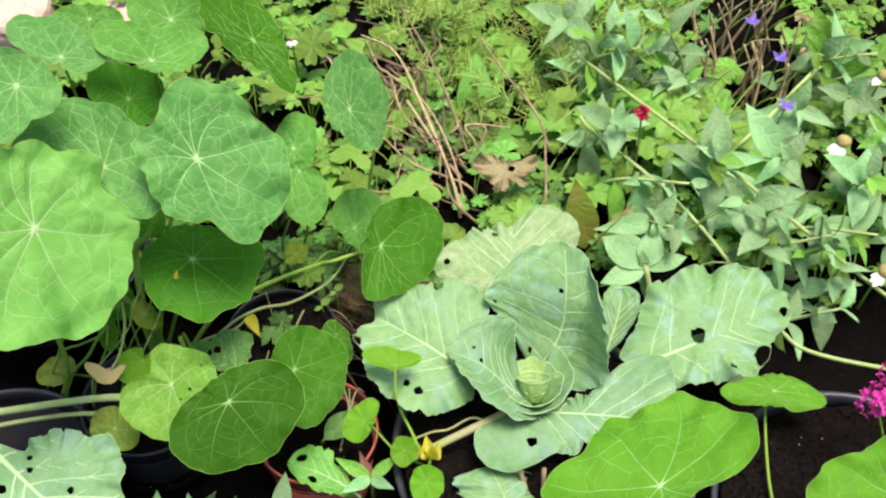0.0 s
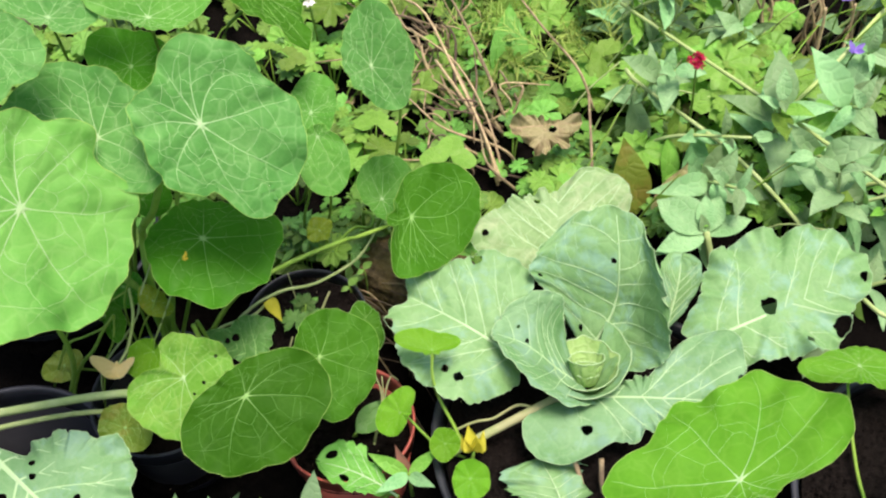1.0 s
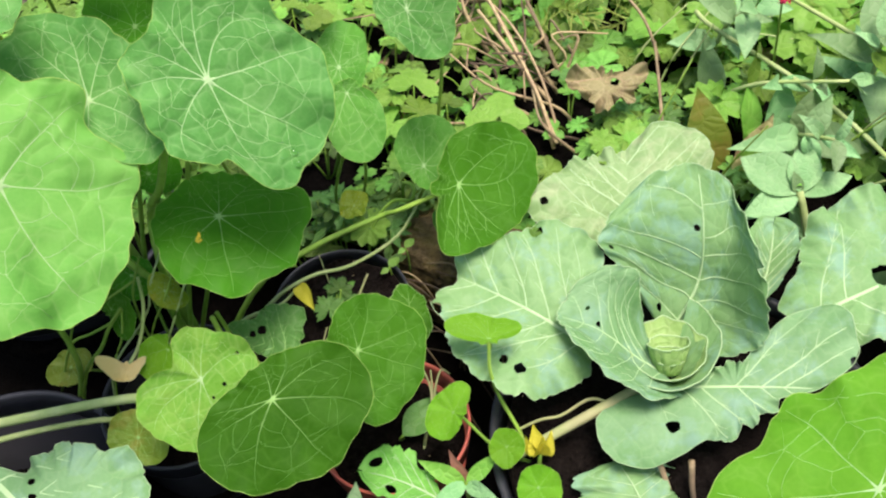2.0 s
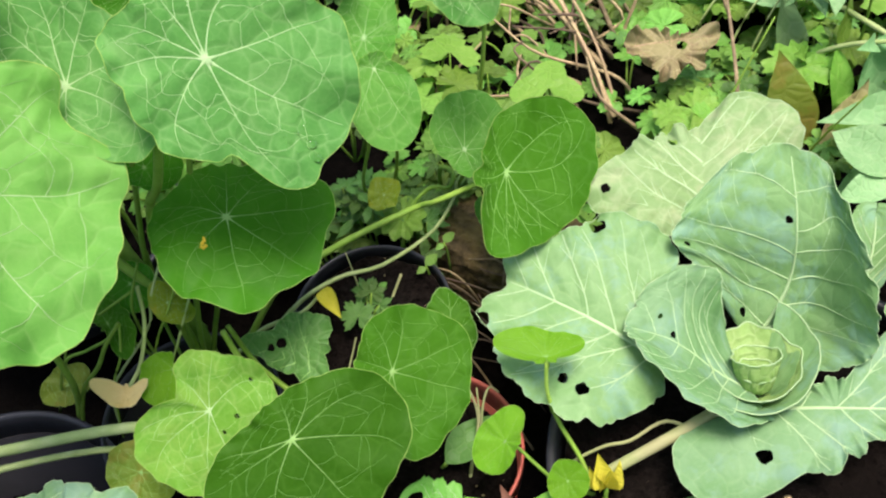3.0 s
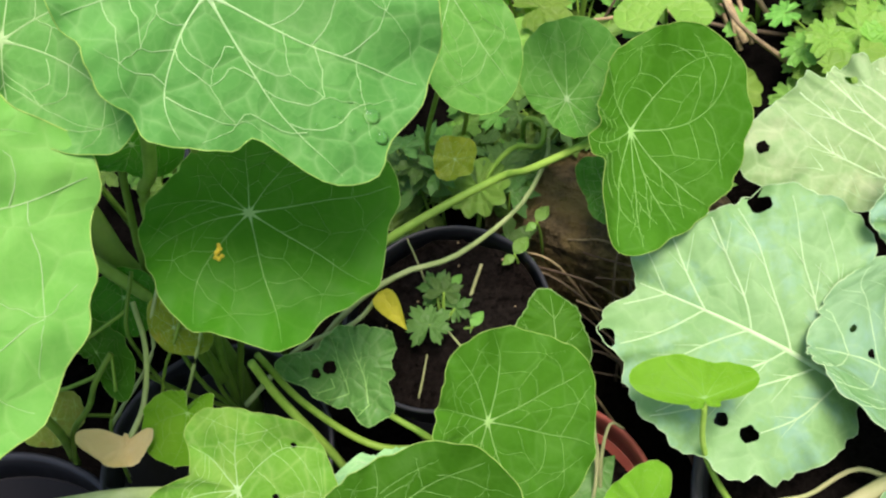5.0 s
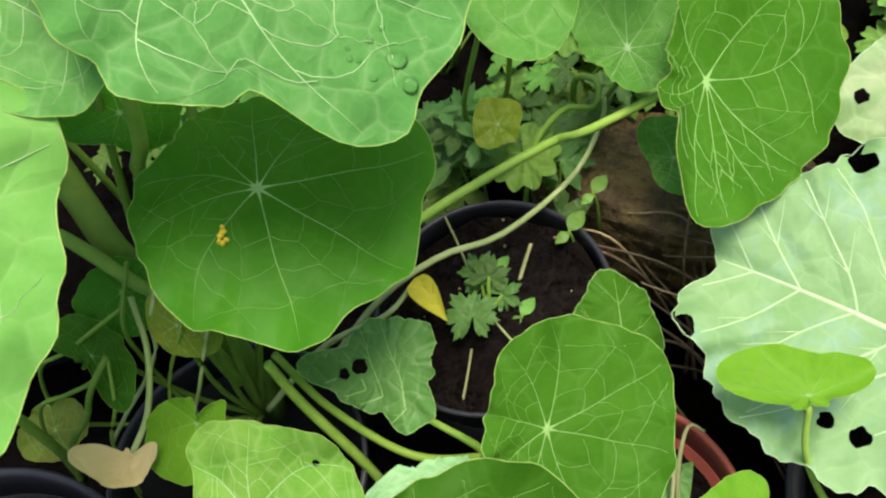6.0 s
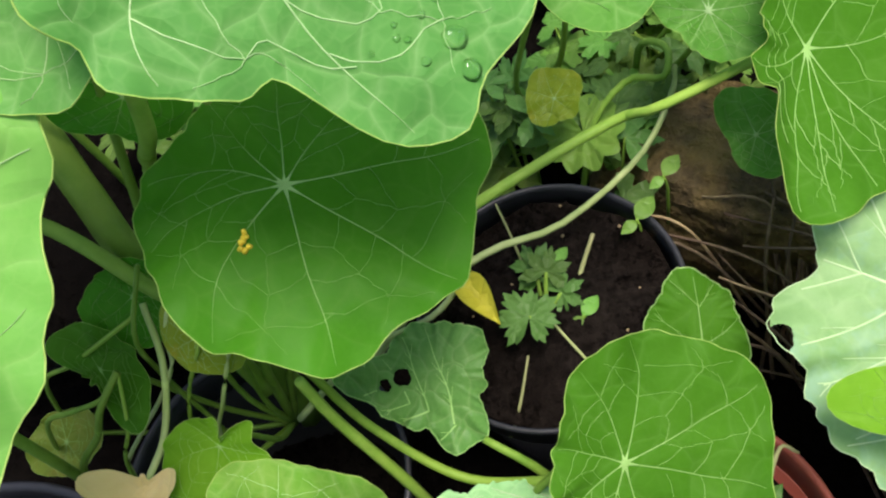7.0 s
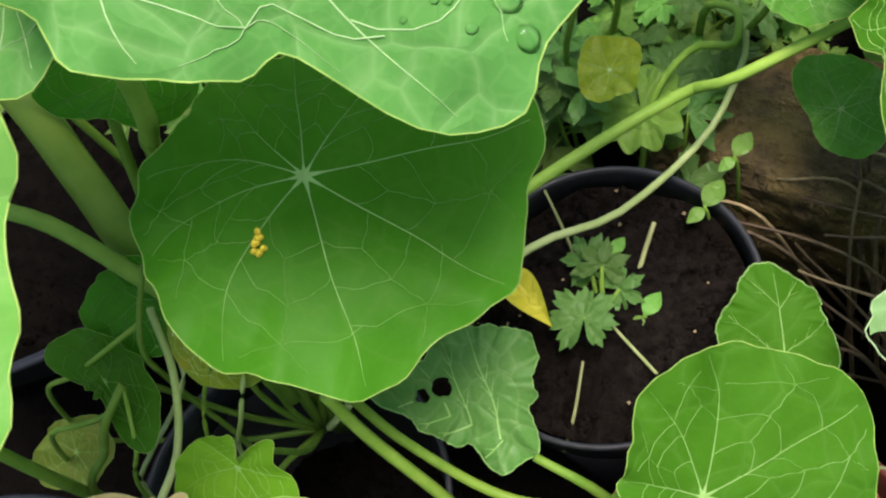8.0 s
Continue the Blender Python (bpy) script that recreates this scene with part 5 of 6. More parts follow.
stalk(torn, [(0.0948, -0.026, 0.106), (0.080, -0.046, 0.088), (0.052, -0.052, 0.058)], (0.0012, 0.0018), STALK, 8)
young_cabbage((0.100, -0.118, 0.056), "young cabbage with torn yellow-green leaves in a red pot", [
    ((0.118, -0.122, 0.080), (0.095, -0.112, 0.092), (0.070, -0.104, 0.094), (0.004, -0.016, 0.0), (0.006, 0.018, 0.0), HERB, ((0.72, -0.5, 0.2), (0.4, 0.95, 0.25), (0.9, 0.5, 0.2))),
])
young_cabbage((0.236, -0.134, 0.064), "young cabbage leaf over dark soil below the large cabbage", [
    ((0.226, -0.140, 0.080), (0.220, -0.122, 0.088), (0.212, -0.104, 0.088), (-0.030, -0.004, -0.004), (0.030, 0.002, -0.004), CABBAGE, ((0.6, 0.95, 0.3),)),
])
left_cabbage = thing("young_cabbage", (-0.160, -0.100, 0.062), "blue-green cabbage with holed leaves in a black pot", "cabbage")
broad_leaf(left_cabbage, (-0.085, -0.132, 0.131), (-0.00, -0.10, 1.00), 0.0484, (-0.11, -0.23, 0.17, -0.03, -0.12, -0.00, 0.06, -0.02, -0.06, 0.06, 0.01, -0.05, 0.00, 0.05, -0.01, -0.03, 0.04, 0.03, -0.02, -0.02, 0.05, 0.01, -0.04, 0.00), (-1.06, 0.47), (0.55, -0.81), CABBAGE_BLUE, 8, holes=((-0.4, 0.25, 0.047), (-0.37, 0.08, 0.047), (0.28, -0.23, 0.047), (-0.7, -0.21, 0.071),), cup=-0.05, rib=0.0018, teeth=1.8, label="bluish cabbage leaf with a ragged edge")
stalk(left_cabbage, [(-0.148, -0.090, 0.122), (-0.154, -0.094, 0.100), (-0.160, -0.100, 0.062)], (0.0040, 0.0044), STALK_PALE, 8, "leaf_stalk")
stalk(left_cabbage, [(-0.230, -0.078, 0.100), (-0.129, -0.073, 0.120), (-0.062, -0.070, 0.131), (-0.020, -0.078, 0.140)], (0.0030, 0.0026), STALK_PALE, 12, "leaf_stalk")
stalk(left_cabbage, [(-0.230, -0.090, 0.090), (-0.133, -0.078, 0.110), (-0.071, -0.072, 0.112), (-0.040, -0.080, 0.100)], (0.0019, 0.0016), STALK_PALE, 12, "leaf_stalk")


# ---- loose stalks, vines and withered leaves of the nasturtiums ----
def vine(points, radii, label, material=None):
    ob = thing("vine_stem", points[-1], label, "stem")
    line = smooth_path(points, 22)
    part("stem", tube(line, radii, 8), material or STALK, ob)
    for k in (9,) if radii[0] < 0.004 else ():
        r = radii[0] + (radii[1] - radii[0]) * k / 22
        part("node", tube([line[k].lerp(line[k + 1], f) for f in (0.0, 0.25, 0.5, 0.75, 1.0)], [r * 0.98, r * 1.02, r * 1.04, r * 1.02, r * 0.98], 8), material or STALK, ob)
    return ob


vine([(0.124, 0.048, 0.162), (0.120, 0.058, 0.145), (0.091, 0.053, 0.135), (0.076, 0.056, 0.126), (0.037, 0.034, 0.128), (0.000, 0.022, 0.110), (-0.030, 0.008, 0.070)], (0.0014, 0.0020), "long light green trailing nasturtium vine stem", STEM)
vine([(0.098, 0.086, 0.110), (0.096, 0.079, 0.104), (0.083, 0.057, 0.102), (0.057, 0.031, 0.110), (0.034, 0.022, 0.114), (0.010, 0.010, 0.108), (-0.020, -0.005, 0.080)], (0.0009, 0.0014), "thin olive nasturtium vine stem over the pot", STALK_PALE)
main = vine([(-0.100, 0.060, 0.186), (-0.088, 0.045, 0.178), (-0.079, 0.030, 0.164), (-0.066, 0.012, 0.150), (-0.046, 0.000, 0.110), (-0.048, -0.004, 0.050)], (0.0056, 0.0052), "thick yellow-green nasturtium main stem")
part("bud", tube(smooth_path([(-0.097, 0.053, 0.180), (-0.094, 0.054, 0.188), (-0.092, 0.056, 0.193)], 6), [0.0016, 0.0021, 0.0022, 0.0020, 0.0016, 0.0010, 0.0004], 8), STEM, main)
vine([(-0.010, -0.002, 0.262), (-0.030, 0.012, 0.215), (-0.049, 0.025, 0.180), (-0.050, 0.008, 0.140), (-0.048, 0.000, 0.060)], (0.0022, 0.0028), "upright green nasturtium leaf stalk", STEM)
vine([(-0.120, 0.026, 0.176), (-0.088, 0.018, 0.170), (-0.062, 0.003, 0.158), (-0.050, -0.004, 0.145), (-0.044, -0.012, 0.100)], (0.0022, 0.0030), "pale green nasturtium side stem")
vine([(-0.014, -0.029, 0.148), (-0.010, -0.034, 0.125), (0.000, -0.042, 0.090), (0.004, -0.046, 0.056)], (0.0016, 0.0020), "stout olive-green nasturtium stem", STEM)
vine([(-0.012, -0.026, 0.148), (-0.002, -0.034, 0.118), (0.022, -0.046, 0.100), (0.052, -0.050, 0.104)], (0.0013, 0.0016), "green nasturtium stem arching between pots")
vine([(0.078, -0.046, 0.118), (0.052, -0.048, 0.104), (0.034, -0.052, 0.096), (0.020, -0.056, 0.058)], (0.0011, 0.0014), "green nasturtium stem beside the pot")
vine([(-0.040, 0.002, 0.176), (-0.047, -0.017, 0.165), (-0.052, -0.021, 0.150), (-0.063, -0.026, 0.135), (-0.077, -0.032, 0.120), (-0.087, -0.037, 0.105), (-0.098, -0.040, 0.058)], (0.00068, 0.0008), "thin trailing nasturtium leaf stalk", STALK_PALE)
vine([(-0.066, -0.024, 0.155), (-0.074, -0.032, 0.148), (-0.085, -0.034, 0.130), (-0.101, -0.037, 0.110), (-0.123, -0.038, 0.058)], (0.00110, 0.0013), "thin trailing nasturtium leaf stalk", STALK)
vine([(-0.066, -0.024, 0.154), (-0.074, -0.029, 0.148), (-0.091, -0.027, 0.135), (-0.110, -0.025, 0.120), (-0.141, -0.020, 0.058)], (0.00076, 0.0009), "thin trailing nasturtium leaf stalk", STALK)
vine([(-0.058, -0.012, 0.164), (-0.085, -0.017, 0.148), (-0.106, -0.015, 0.130), (-0.139, -0.008, 0.060)], (0.00068, 0.0008), "thin trailing nasturtium leaf stalk", STALK)
vine([(-0.030, -0.004, 0.176), (-0.036, -0.024, 0.166), (-0.051, -0.025, 0.140), (-0.059, -0.030, 0.120), (-0.079, -0.034, 0.058)], (0.00059, 0.0007), "thin trailing nasturtium leaf stalk", STALK)
vine([(-0.020, -0.006, 0.178), (-0.026, -0.026, 0.168), (-0.040, -0.030, 0.140), (-0.054, -0.031, 0.110), (-0.065, -0.037, 0.058)], (0.00059, 0.0007), "thin trailing nasturtium leaf stalk", STALK_PALE)
vine([(-0.054, 0.000, 0.172), (-0.059, -0.016, 0.160), (-0.062, -0.018, 0.140), (-0.062, -0.020, 0.120), (-0.061, -0.022, 0.100), (-0.067, -0.023, 0.058)], (0.00076, 0.0009), "thin trailing nasturtium leaf stalk", STALK)
vine([(-0.066, -0.025, 0.154), (-0.068, -0.036, 0.142), (-0.079, -0.041, 0.120), (-0.098, -0.042, 0.058)], (0.00059, 0.0007), "thin trailing nasturtium leaf stalk", STALK)
vine([(-0.058, -0.006, 0.160), (-0.056, -0.020, 0.148), (-0.060, -0.036, 0.135), (-0.064, -0.050, 0.134)], (0.0010, 0.0012), "thin pale stalk of a withered leaf", STALK_PALE)
vine([(0.0255, 0.0125, 0.1150), (0.014, 0.002, 0.112), (-0.010, -0.006, 0.108), (-0.040, -0.016, 0.080)], (0.0009, 0.0013), "thin pale stalk of a yellow leaf", STALK_PALE)
withered = thing("withered_leaf", (-0.064, -0.050, 0.120), "withered tan folded nasturtium leaf on a thin stalk", "leaf")
round_leaf(withered, (-0.065, -0.053, 0.134), (0.10, -0.15, 0.98), 0.0090, (-0.06, -0.12, 0.43, -0.03, 0.02, 0.12, 0.10, 0.00, 0.00, 0.13, -0.02, 0.01), TAN_LEAF, 0.05, 0.05, 0.5, 77, 7, TAN_LEAF, 0.8)
YELLOW_LEAF = leaf_material("yellow leaf", (0.52, 0.50, 0.035), (0.66, 0.62, 0.07), (0.6, 0.55, 0.12), cell=0.006, net=0.15, through_light=0.3, spread=0.05)
yellow = thing("yellow_leaf", (0.030, 0.006, 0.104), "small shrivelled yellow leaf on a stalk", "leaf")
placed("blade", lance_mesh("blade", YELLOW_LEAF, 0.26, 0.20, 0.9, 9, power=0.6), aim((0.025, 0.013, 0.116), (0.55, -0.75, -0.15), (0.1, -0.2, 1), 0.019), yellow)

vine([(0.062, 0.060, 0.080), (0.069, 0.074, 0.100), (0.082, 0.084, 0.108), (0.094, 0.082, 0.110), (0.096, 0.092, 0.112), (0.088, 0.100, 0.106), (0.084, 0.112, 0.070)], (0.0011, 0.0014), "thin curling vine stem behind the pot")
# a yellow bud beside the lime-green leaves, on the thick leaf stalk
bud = thing("flower_bud", (0.168, -0.098, 0.084), "yellow folded flower bud beside a thick stalk", "flower")
for k, (d, n, size) in enumerate((((-0.15, 0.55, 0.85), (0.1, -0.9, 0.4), 0.0185), ((0.50, 0.40, 0.80), (0.5, -0.7, 0.4), 0.0165), ((-0.55, 0.35, 0.75), (-0.6, -0.7, 0.4), 0.0150), ((0.15, 0.10, 0.95), (0.2, -1.0, 0.2), 0.0150))):
    placed("petal", lance_mesh("petal", YELLOW_LEAF, 0.34, 0.10, 0.7, 60 + k, 0.04, 8, 0.5), aim((0.168, -0.0955, 0.0895), d, n, size), bud)
part("stalk", tube(smooth_path([(0.168, -0.0955, 0.0895), (0.167, -0.100, 0.080), (0.166, -0.104, 0.068)], 6), (0.0013, 0.0011), 6), STALK, bud)
# what grows in the red pot
leafy = thing("potted_seedling", (0.098, -0.066, 0.066), "dull blue-green pointed leaf in the red pot", "plant")
placed("leaf", lance_mesh("leaf", GREY_LEAF, 0.26, 0.12, 0.25, 71, 0.05, 12, 0.8), aim((0.0885, -0.0745, 0.080), (0.72, 0.69, 0.10), (0.05, -0.3, 1), 0.036), leafy)
part("stalk", tube(smooth_path([(0.0885, -0.0745, 0.080), (0.086, -0.074, 0.074), (0.088, -0.066, 0.062)], 6), (0.0009, 0.0011), 6), STALK, leafy)
for pts in ([(0.0990, -0.0400, 0.105), (0.1035, -0.0450, 0.100), (0.1065, -0.0570, 0.090), (0.1000, -0.0760, 0.070)], [(0.1180, -0.0450, 0.098), (0.1130, -0.0440, 0.101), (0.1085, -0.0540, 0.092), (0.1060, -0.0680, 0.070)], [(0.1070, -0.0440, 0.102), (0.1070, -0.0560, 0.091), (0.1020, -0.0700, 0.074), (0.0990, -0.0800, 0.066)]):
    ob = thing("grass_stem", pts[-1], "thin bent grey-green grass stem in the red pot", "stem", "stems in the red pot")
    part("stem", tube(smooth_path(pts, 12), (0.0005, 0.0009), 5), STALK_DULL, ob)
vine([(0.1442, -0.0575, 0.1495), (0.1435, -0.0641, 0.130), (0.1478, -0.0699, 0.110), (0.1571, -0.0808, 0.090), (0.162, -0.090, 0.072)], (0.0010, 0.0013), "thin light green stalk of a folded leaf", STEM)
vine([(0.150, -0.080, 0.082), (0.1582, -0.0769, 0.086), (0.1700, -0.0735, 0.089), (0.1820, -0.0719, 0.090), (0.1989, -0.0651, 0.095), (0.2127, -0.0720, 0.098)], (0.0008, 0.0010), "thin withered tan stalk over the soil", STALK_DULL)
twig = thing("twig", (0.055, 0.012, 0.088), "short pale broken twig standing in potting soil", "twig")
part("stick", tube(smooth_path([(0.0655, 0.0325, 0.098), (0.061, 0.024, 0.093), (0.056, 0.013, 0.087)], 6), (0.0007, 0.0009), 6), STALK_DULL, twig)
CUT_LEAF = [lobed_mesh("leaf", HERB_SHADE, 7, 0.30, 3, 91, 0.012, 5.9, 0.14), lobed_mesh("leaf", HERB_SHADE, 5, 0.50, 3, 92, 0.010, 5.0, 0.10)]
SEED_LEAF = lance_mesh("leaf", HERB, 0.32, 0.2, 0.25, 14, 0.010, 8, 0.85)
parsley = thing("parsley", (0.046, 0.004, 0.088), "small parsley-like seedling in the pot with toothed leaves coloured as in shade", "plant")
for k, (p, d, n, s) in enumerate((((0.0445, 0.001, 0.107), (0.1, 0.8, 0.1), (0.05, -0.35, 1), 0.0105), ((0.050, 0.018, 0.103), (0.3, 0.9, 0.3), (0.1, -0.5, 1), 0.0085), ((0.046, 0.022, 0.100), (-0.4, 0.8, 0.2), (0, -0.5, 1), 0.0085), ((0.054, 0.012, 0.099), (0.8, 0.3, 0.2), (0, -0.4, 1), 0.0080))):
    placed("leaf", CUT_LEAF[0 if k == 0 else 1], aim(p, d, n, s), parsley)
    part("stalk", tube(smooth_path([p, Vector(p).lerp(Vector((0.048, 0.006, 0.088)), 0.5) + Vector((0, 0, 0.003)), (0.048, 0.006, 0.087)], 6), (0.0006, 0.0009), 5), STALK, parsley)

for pts in ([(0.043, -0.010, 0.103), (0.039, -0.022, 0.096), (0.034, -0.030, 0.086)], [(0.047, 0.006, 0.104), (0.055, -0.004, 0.099), (0.064, -0.014, 0.090)], [(0.036, 0.040, 0.112), (0.040, 0.030, 0.100), (0.044, 0.016, 0.088)]):
    ob = thing("thin_stem", pts[-1], "thin green leafless stem in the pot", "stem", "stems in the pot")
    part("stem", tube(smooth_path(pts, 8), (0.0004, 0.0006), 6), STALK_DULL, ob)

# eggs and water on the leaves
surf, up, r = dark_blade
site = surf(-0.26 * r, -0.37 * r)
eggs = thing("egg_cluster", site, "small cluster of yellow insect eggs on a leaf", "eggs")
for k in range(10):
    rng = random.Random(k)
    egg = bpy.data.meshes.new("egg") if k == 0 else egg_mesh
    if k == 0:
        bm = bmesh.new()
        bmesh.ops.create_icosphere(bm, subdivisions=2, radius=0.00070)
        for v in bm.verts:
            v.co.z *= 1.7
        bm.to_mesh(egg)
        bm.free()
        egg.materials.append(EGG)
        egg_mesh = egg
    placed("egg", egg_mesh, Matrix.Translation(surf(-0.26 * r + rng.gauss(0, 0.0006), -0.37 * r + rng.gauss(0, 0.0011)) + up * 0.0006) @ up.to_track_quat("Z", "Y").to_matrix().to_4x4() @ pose(0, 0, 0, rng.uniform(-20, 20), rng.uniform(-20, 20)), eggs)


def drop(at, normal, r, label):
    bm = bmesh.new()
    bmesh.ops.create_uvsphere(bm, u_segments=20, v_segments=12, radius=r)
    for v in bm.verts:
        v.co.z *= 0.50 if v.co.z > 0 else 0.10
        v.co.x *= 1 + 0.3 * noise.noise(Vector((v.co.y * 300, r * 900, 1)))
    me = bpy.data.meshes.new("water_drop")
    bm.to_mesh(me)
    bm.free()
    me.materials.append(WATER)
    me.polygons.foreach_set("use_smooth", np.ones(len(me.polygons), dtype=bool))
    ob = new("water_drop", me)
    ob.matrix_world = Matrix.Translation(at) @ unit(normal).to_track_quat("Z", "Y").to_matrix().to_4x4()
    return tagged(ob, label, "water", "water drops on leaves")


surf, up, r = front_blade
for u, v, size in ((0.82, -0.78, 0.0026), (0.86, -0.90, 0.0022), (0.71, -0.67, 0.0009), (0.69, -0.84, 0.0010), (0.60, -0.69, 0.0006), (0.64, -0.75, 0.0007), (0.50, -0.78, 0.0006), (0.60, -0.74, 0.0007), (0.78, -0.62, 0.0008)):
    drop(surf(u * r, v * r), up, size, "clear water drop resting on a nasturtium leaf")


# ---- the planted bed ----
def herb_plant(x, y, top, meshes, count, size, seed, label, name="herb", category="plant", spread=0.030, group="low herbs"):
    """Leaves on thin stalks that rise from one root."""
    rng = random.Random(seed)
    z0 = bed_height(x, y) - 0.002
    plant = thing(name, (x, y, z0), label, category, group)
    for k in range(count):
        a = rng.uniform(0, 6.283)
        d = spread * math.sqrt(rng.uniform(0.05, 1))
        p = Vector((x + d * math.cos(a), y + d * math.sin(a) , top - rng.uniform(0, 0.45) * (top - z0) * (0.4 + d / spread)))
        out = Vector((math.cos(a) * d / spread, math.sin(a) * d / spread - 0.25, 0)) + Vector((rng.uniform(-0.4, 0.4), rng.uniform(-0.4, 0.4), 0))
        along = Vector((math.cos(a) + rng.uniform(-0.7, 0.7), math.sin(a) + rng.uniform(-0.7, 0.7), -0.1))
        s = size * rng.uniform(0.6, 1.2)
        placed("leaf", rng.choice(meshes), aim(p, along, out * 0.7 + Vector((0, 0, 1)), s), plant)
        part("stalk", tube(smooth_path([p, p.lerp(Vector((x, y, z0)), 0.4) + Vector((0, 0, 0.006)), Vector((x, y, z0))], 4), (0.0005, 0.0009), 4), STALK, plant)
    return plant


def valerian(x, y, top, root, seed, leaves=10, size=0.036, meshes=None, label="red valerian shoot with pointed blue-green leaves"):
    """A leaning stem with crossed pairs of pointed leaves, closest at its tip."""
    rng = random.Random(seed)
    rx, ry = root
    z0 = bed_height(rx, ry) - 0.002
    plant = thing("valerian", (rx, ry, z0), label, "plant", "valerian shoots")
    line = smooth_path([(rx, ry, z0), ((rx * 0.6 + x * 0.4), (ry * 0.6 + y * 0.4), z0 + (top - z0) * 0.62), (x, y, top)], 12)
    part("stem", tube(line, (0.0020, 0.0012), 7), STALK_PALE, plant)
    turn = rng.uniform(0, 3)
    tip = unit(line[-1] - line[-3])
    for k in range(leaves // 2):
        f = k / max(leaves // 2 - 1, 1)
        p = line[max(12 - int(f * 10 + rng.uniform(0, 1)), 1)].copy()
        turn += math.pi / 2 + rng.uniform(-0.3, 0.3)
        ex, ey, _ = frame_of(tip)
        for s in (0, math.pi):
            w = turn + s + rng.uniform(-0.25, 0.25)
            out = ex * math.cos(w) + ey * math.sin(w)
            rise = 0.95 - 0.75 * f + rng.uniform(-0.35, 0.35)
            along = out + tip * rise
            placed("leaf", rng.choice(meshes or (LANCE_MESHES + LANCE_LIME if rng.random() < 0.6 or f < 0.15 else LANCE_MESHES)), aim(p, along, tip - out * 0.25 + Vector((0, 0, 0.4)), size * (0.50 + 0.6 * f ** 0.6) * rng.uniform(0.65, 1.2)), plant)
    return plant


SHOOTS = ((0.377, 0.302, 0.16), (0.338, 0.314, 0.15), (0.530, 0.308, 0.12), (0.581, 0.297, 0.13), (0.547, 0.246, 0.12), (0.407, 0.157, 0.14), (0.381, 0.130, 0.13),
          (0.437, 0.092, 0.13), (0.469, 0.157, 0.13), (0.493, 0.083, 0.12), (0.537, 0.146, 0.12), (0.365, 0.089, 0.12), (0.329, 0.184, 0.15), (0.484, 0.016, 0.11),
          (0.533, 0.091, 0.11), (0.356, 0.281, 0.15), (0.293, 0.335, 0.14), (0.572, 0.212, 0.11), (0.422, 0.111, 0.13), (0.502, 0.241, 0.11))
for k, (x, y, z) in enumerate(SHOOTS):
    rng = random.Random(k + 900)
    valerian(x, y, z + 0.012, (x + rng.uniform(-0.09, 0.05), y + rng.uniform(-0.01, 0.06)), k + 100, rng.choice((10, 10, 12, 14)), rng.uniform(0.042, 0.056))
for k in range(14):
    rng = random.Random(k + 1900)
    x, y = rng.uniform(0.32, 0.66), rng.uniform(0.02, 0.46)
    valerian(x, y, rng.uniform(0.10, 0.135), (x + rng.uniform(-0.03, 0.03), y + 0.02), k + 300, 8, rng.uniform(0.028, 0.040))
for pts in ([(0.304, 0.309, 0.13), (0.344, 0.250, 0.135), (0.416, 0.173, 0.125), (0.498, 0.073, 0.115), (0.534, 0.046, 0.10), (0.60, 0.02, 0.06)],
            [(0.300, 0.230, 0.125), (0.311, 0.209, 0.125), (0.369, 0.142, 0.118), (0.416, 0.083, 0.095), (0.440, 0.050, 0.060)],
            [(0.425, 0.030, 0.105), (0.440, 0.007, 0.106), (0.458, -0.012, 0.105), (0.514, -0.028, 0.105), (0.60, -0.03, 0.09)],
            [(0.435, 0.200, 0.11), (0.480, 0.245, 0.115), (0.530, 0.300, 0.12), (0.56, 0.34, 0.08)]):
    vine(pts, (0.0016, 0.0018), "long pale green valerian stem among leaves", STALK_PALE)

for k, (x, y, z, c, s) in enumerate(((0.379, 0.258, 0.125, 7, 0.024), (0.394, 0.194, 0.115, 9, 0.022), (0.327, 0.173, 0.105, 7, 0.018), (0.435, 0.241, 0.110, 8, 0.020), (0.229, 0.343, 0.115, 8, 0.018),
                                    (0.071, 0.327, 0.125, 4, 0.022), (0.096, 0.366, 0.125, 4, 0.022), (0.092, 0.167, 0.125, 4, 0.021), (0.122, 0.270, 0.125, 5, 0.020), (0.235, 0.122, 0.092, 5, 0.012),
                                    (0.30, 0.26, 0.115, 8, 0.020), (0.20, 0.30, 0.105, 6, 0.016))):
    herb_plant(x, y, z, LIME_MESHES, c, s, k + 40, "bright yellow-green lobed leaves of a low herb", "bright_herb", group="bright herbs")
# a single bright ivy-shaped leaf beside the dry stems
fern = thing("toothed_leaf_plant", (0.204, 0.262, 0.062), "upright dark green toothed leaf behind dry stems", "plant")
placed("leaf", lance_mesh("leaf", HERB, 0.20, 0.10, 0.30, 21, 0.06, 14, 0.9), aim((0.204, 0.262, 0.066), (0.05, 0.55, 0.60), (0.05, -0.8, 0.5), 0.085), fern)
placed("leaf", lance_mesh("leaf", HERB, 0.17, 0.25, 0.30, 22, 0.06, 14, 0.9), aim((0.206, 0.262, 0.066), (0.60, 0.45, 0.50), (-0.1, -0.8, 0.6), 0.062), fern)
lone = thing("ivy_leaf", (0.155, 0.149, 0.060), "bright green angular leaf beside dry stems", "leaf")
placed("blade", lobed_mesh("blade", LIME, 3, 0.28, 1, 31, 0.03, 5.4), aim((0.155, 0.143, 0.121), (0.1, 1, 0.1), (0.0, -0.55, 1), 0.024), lone)
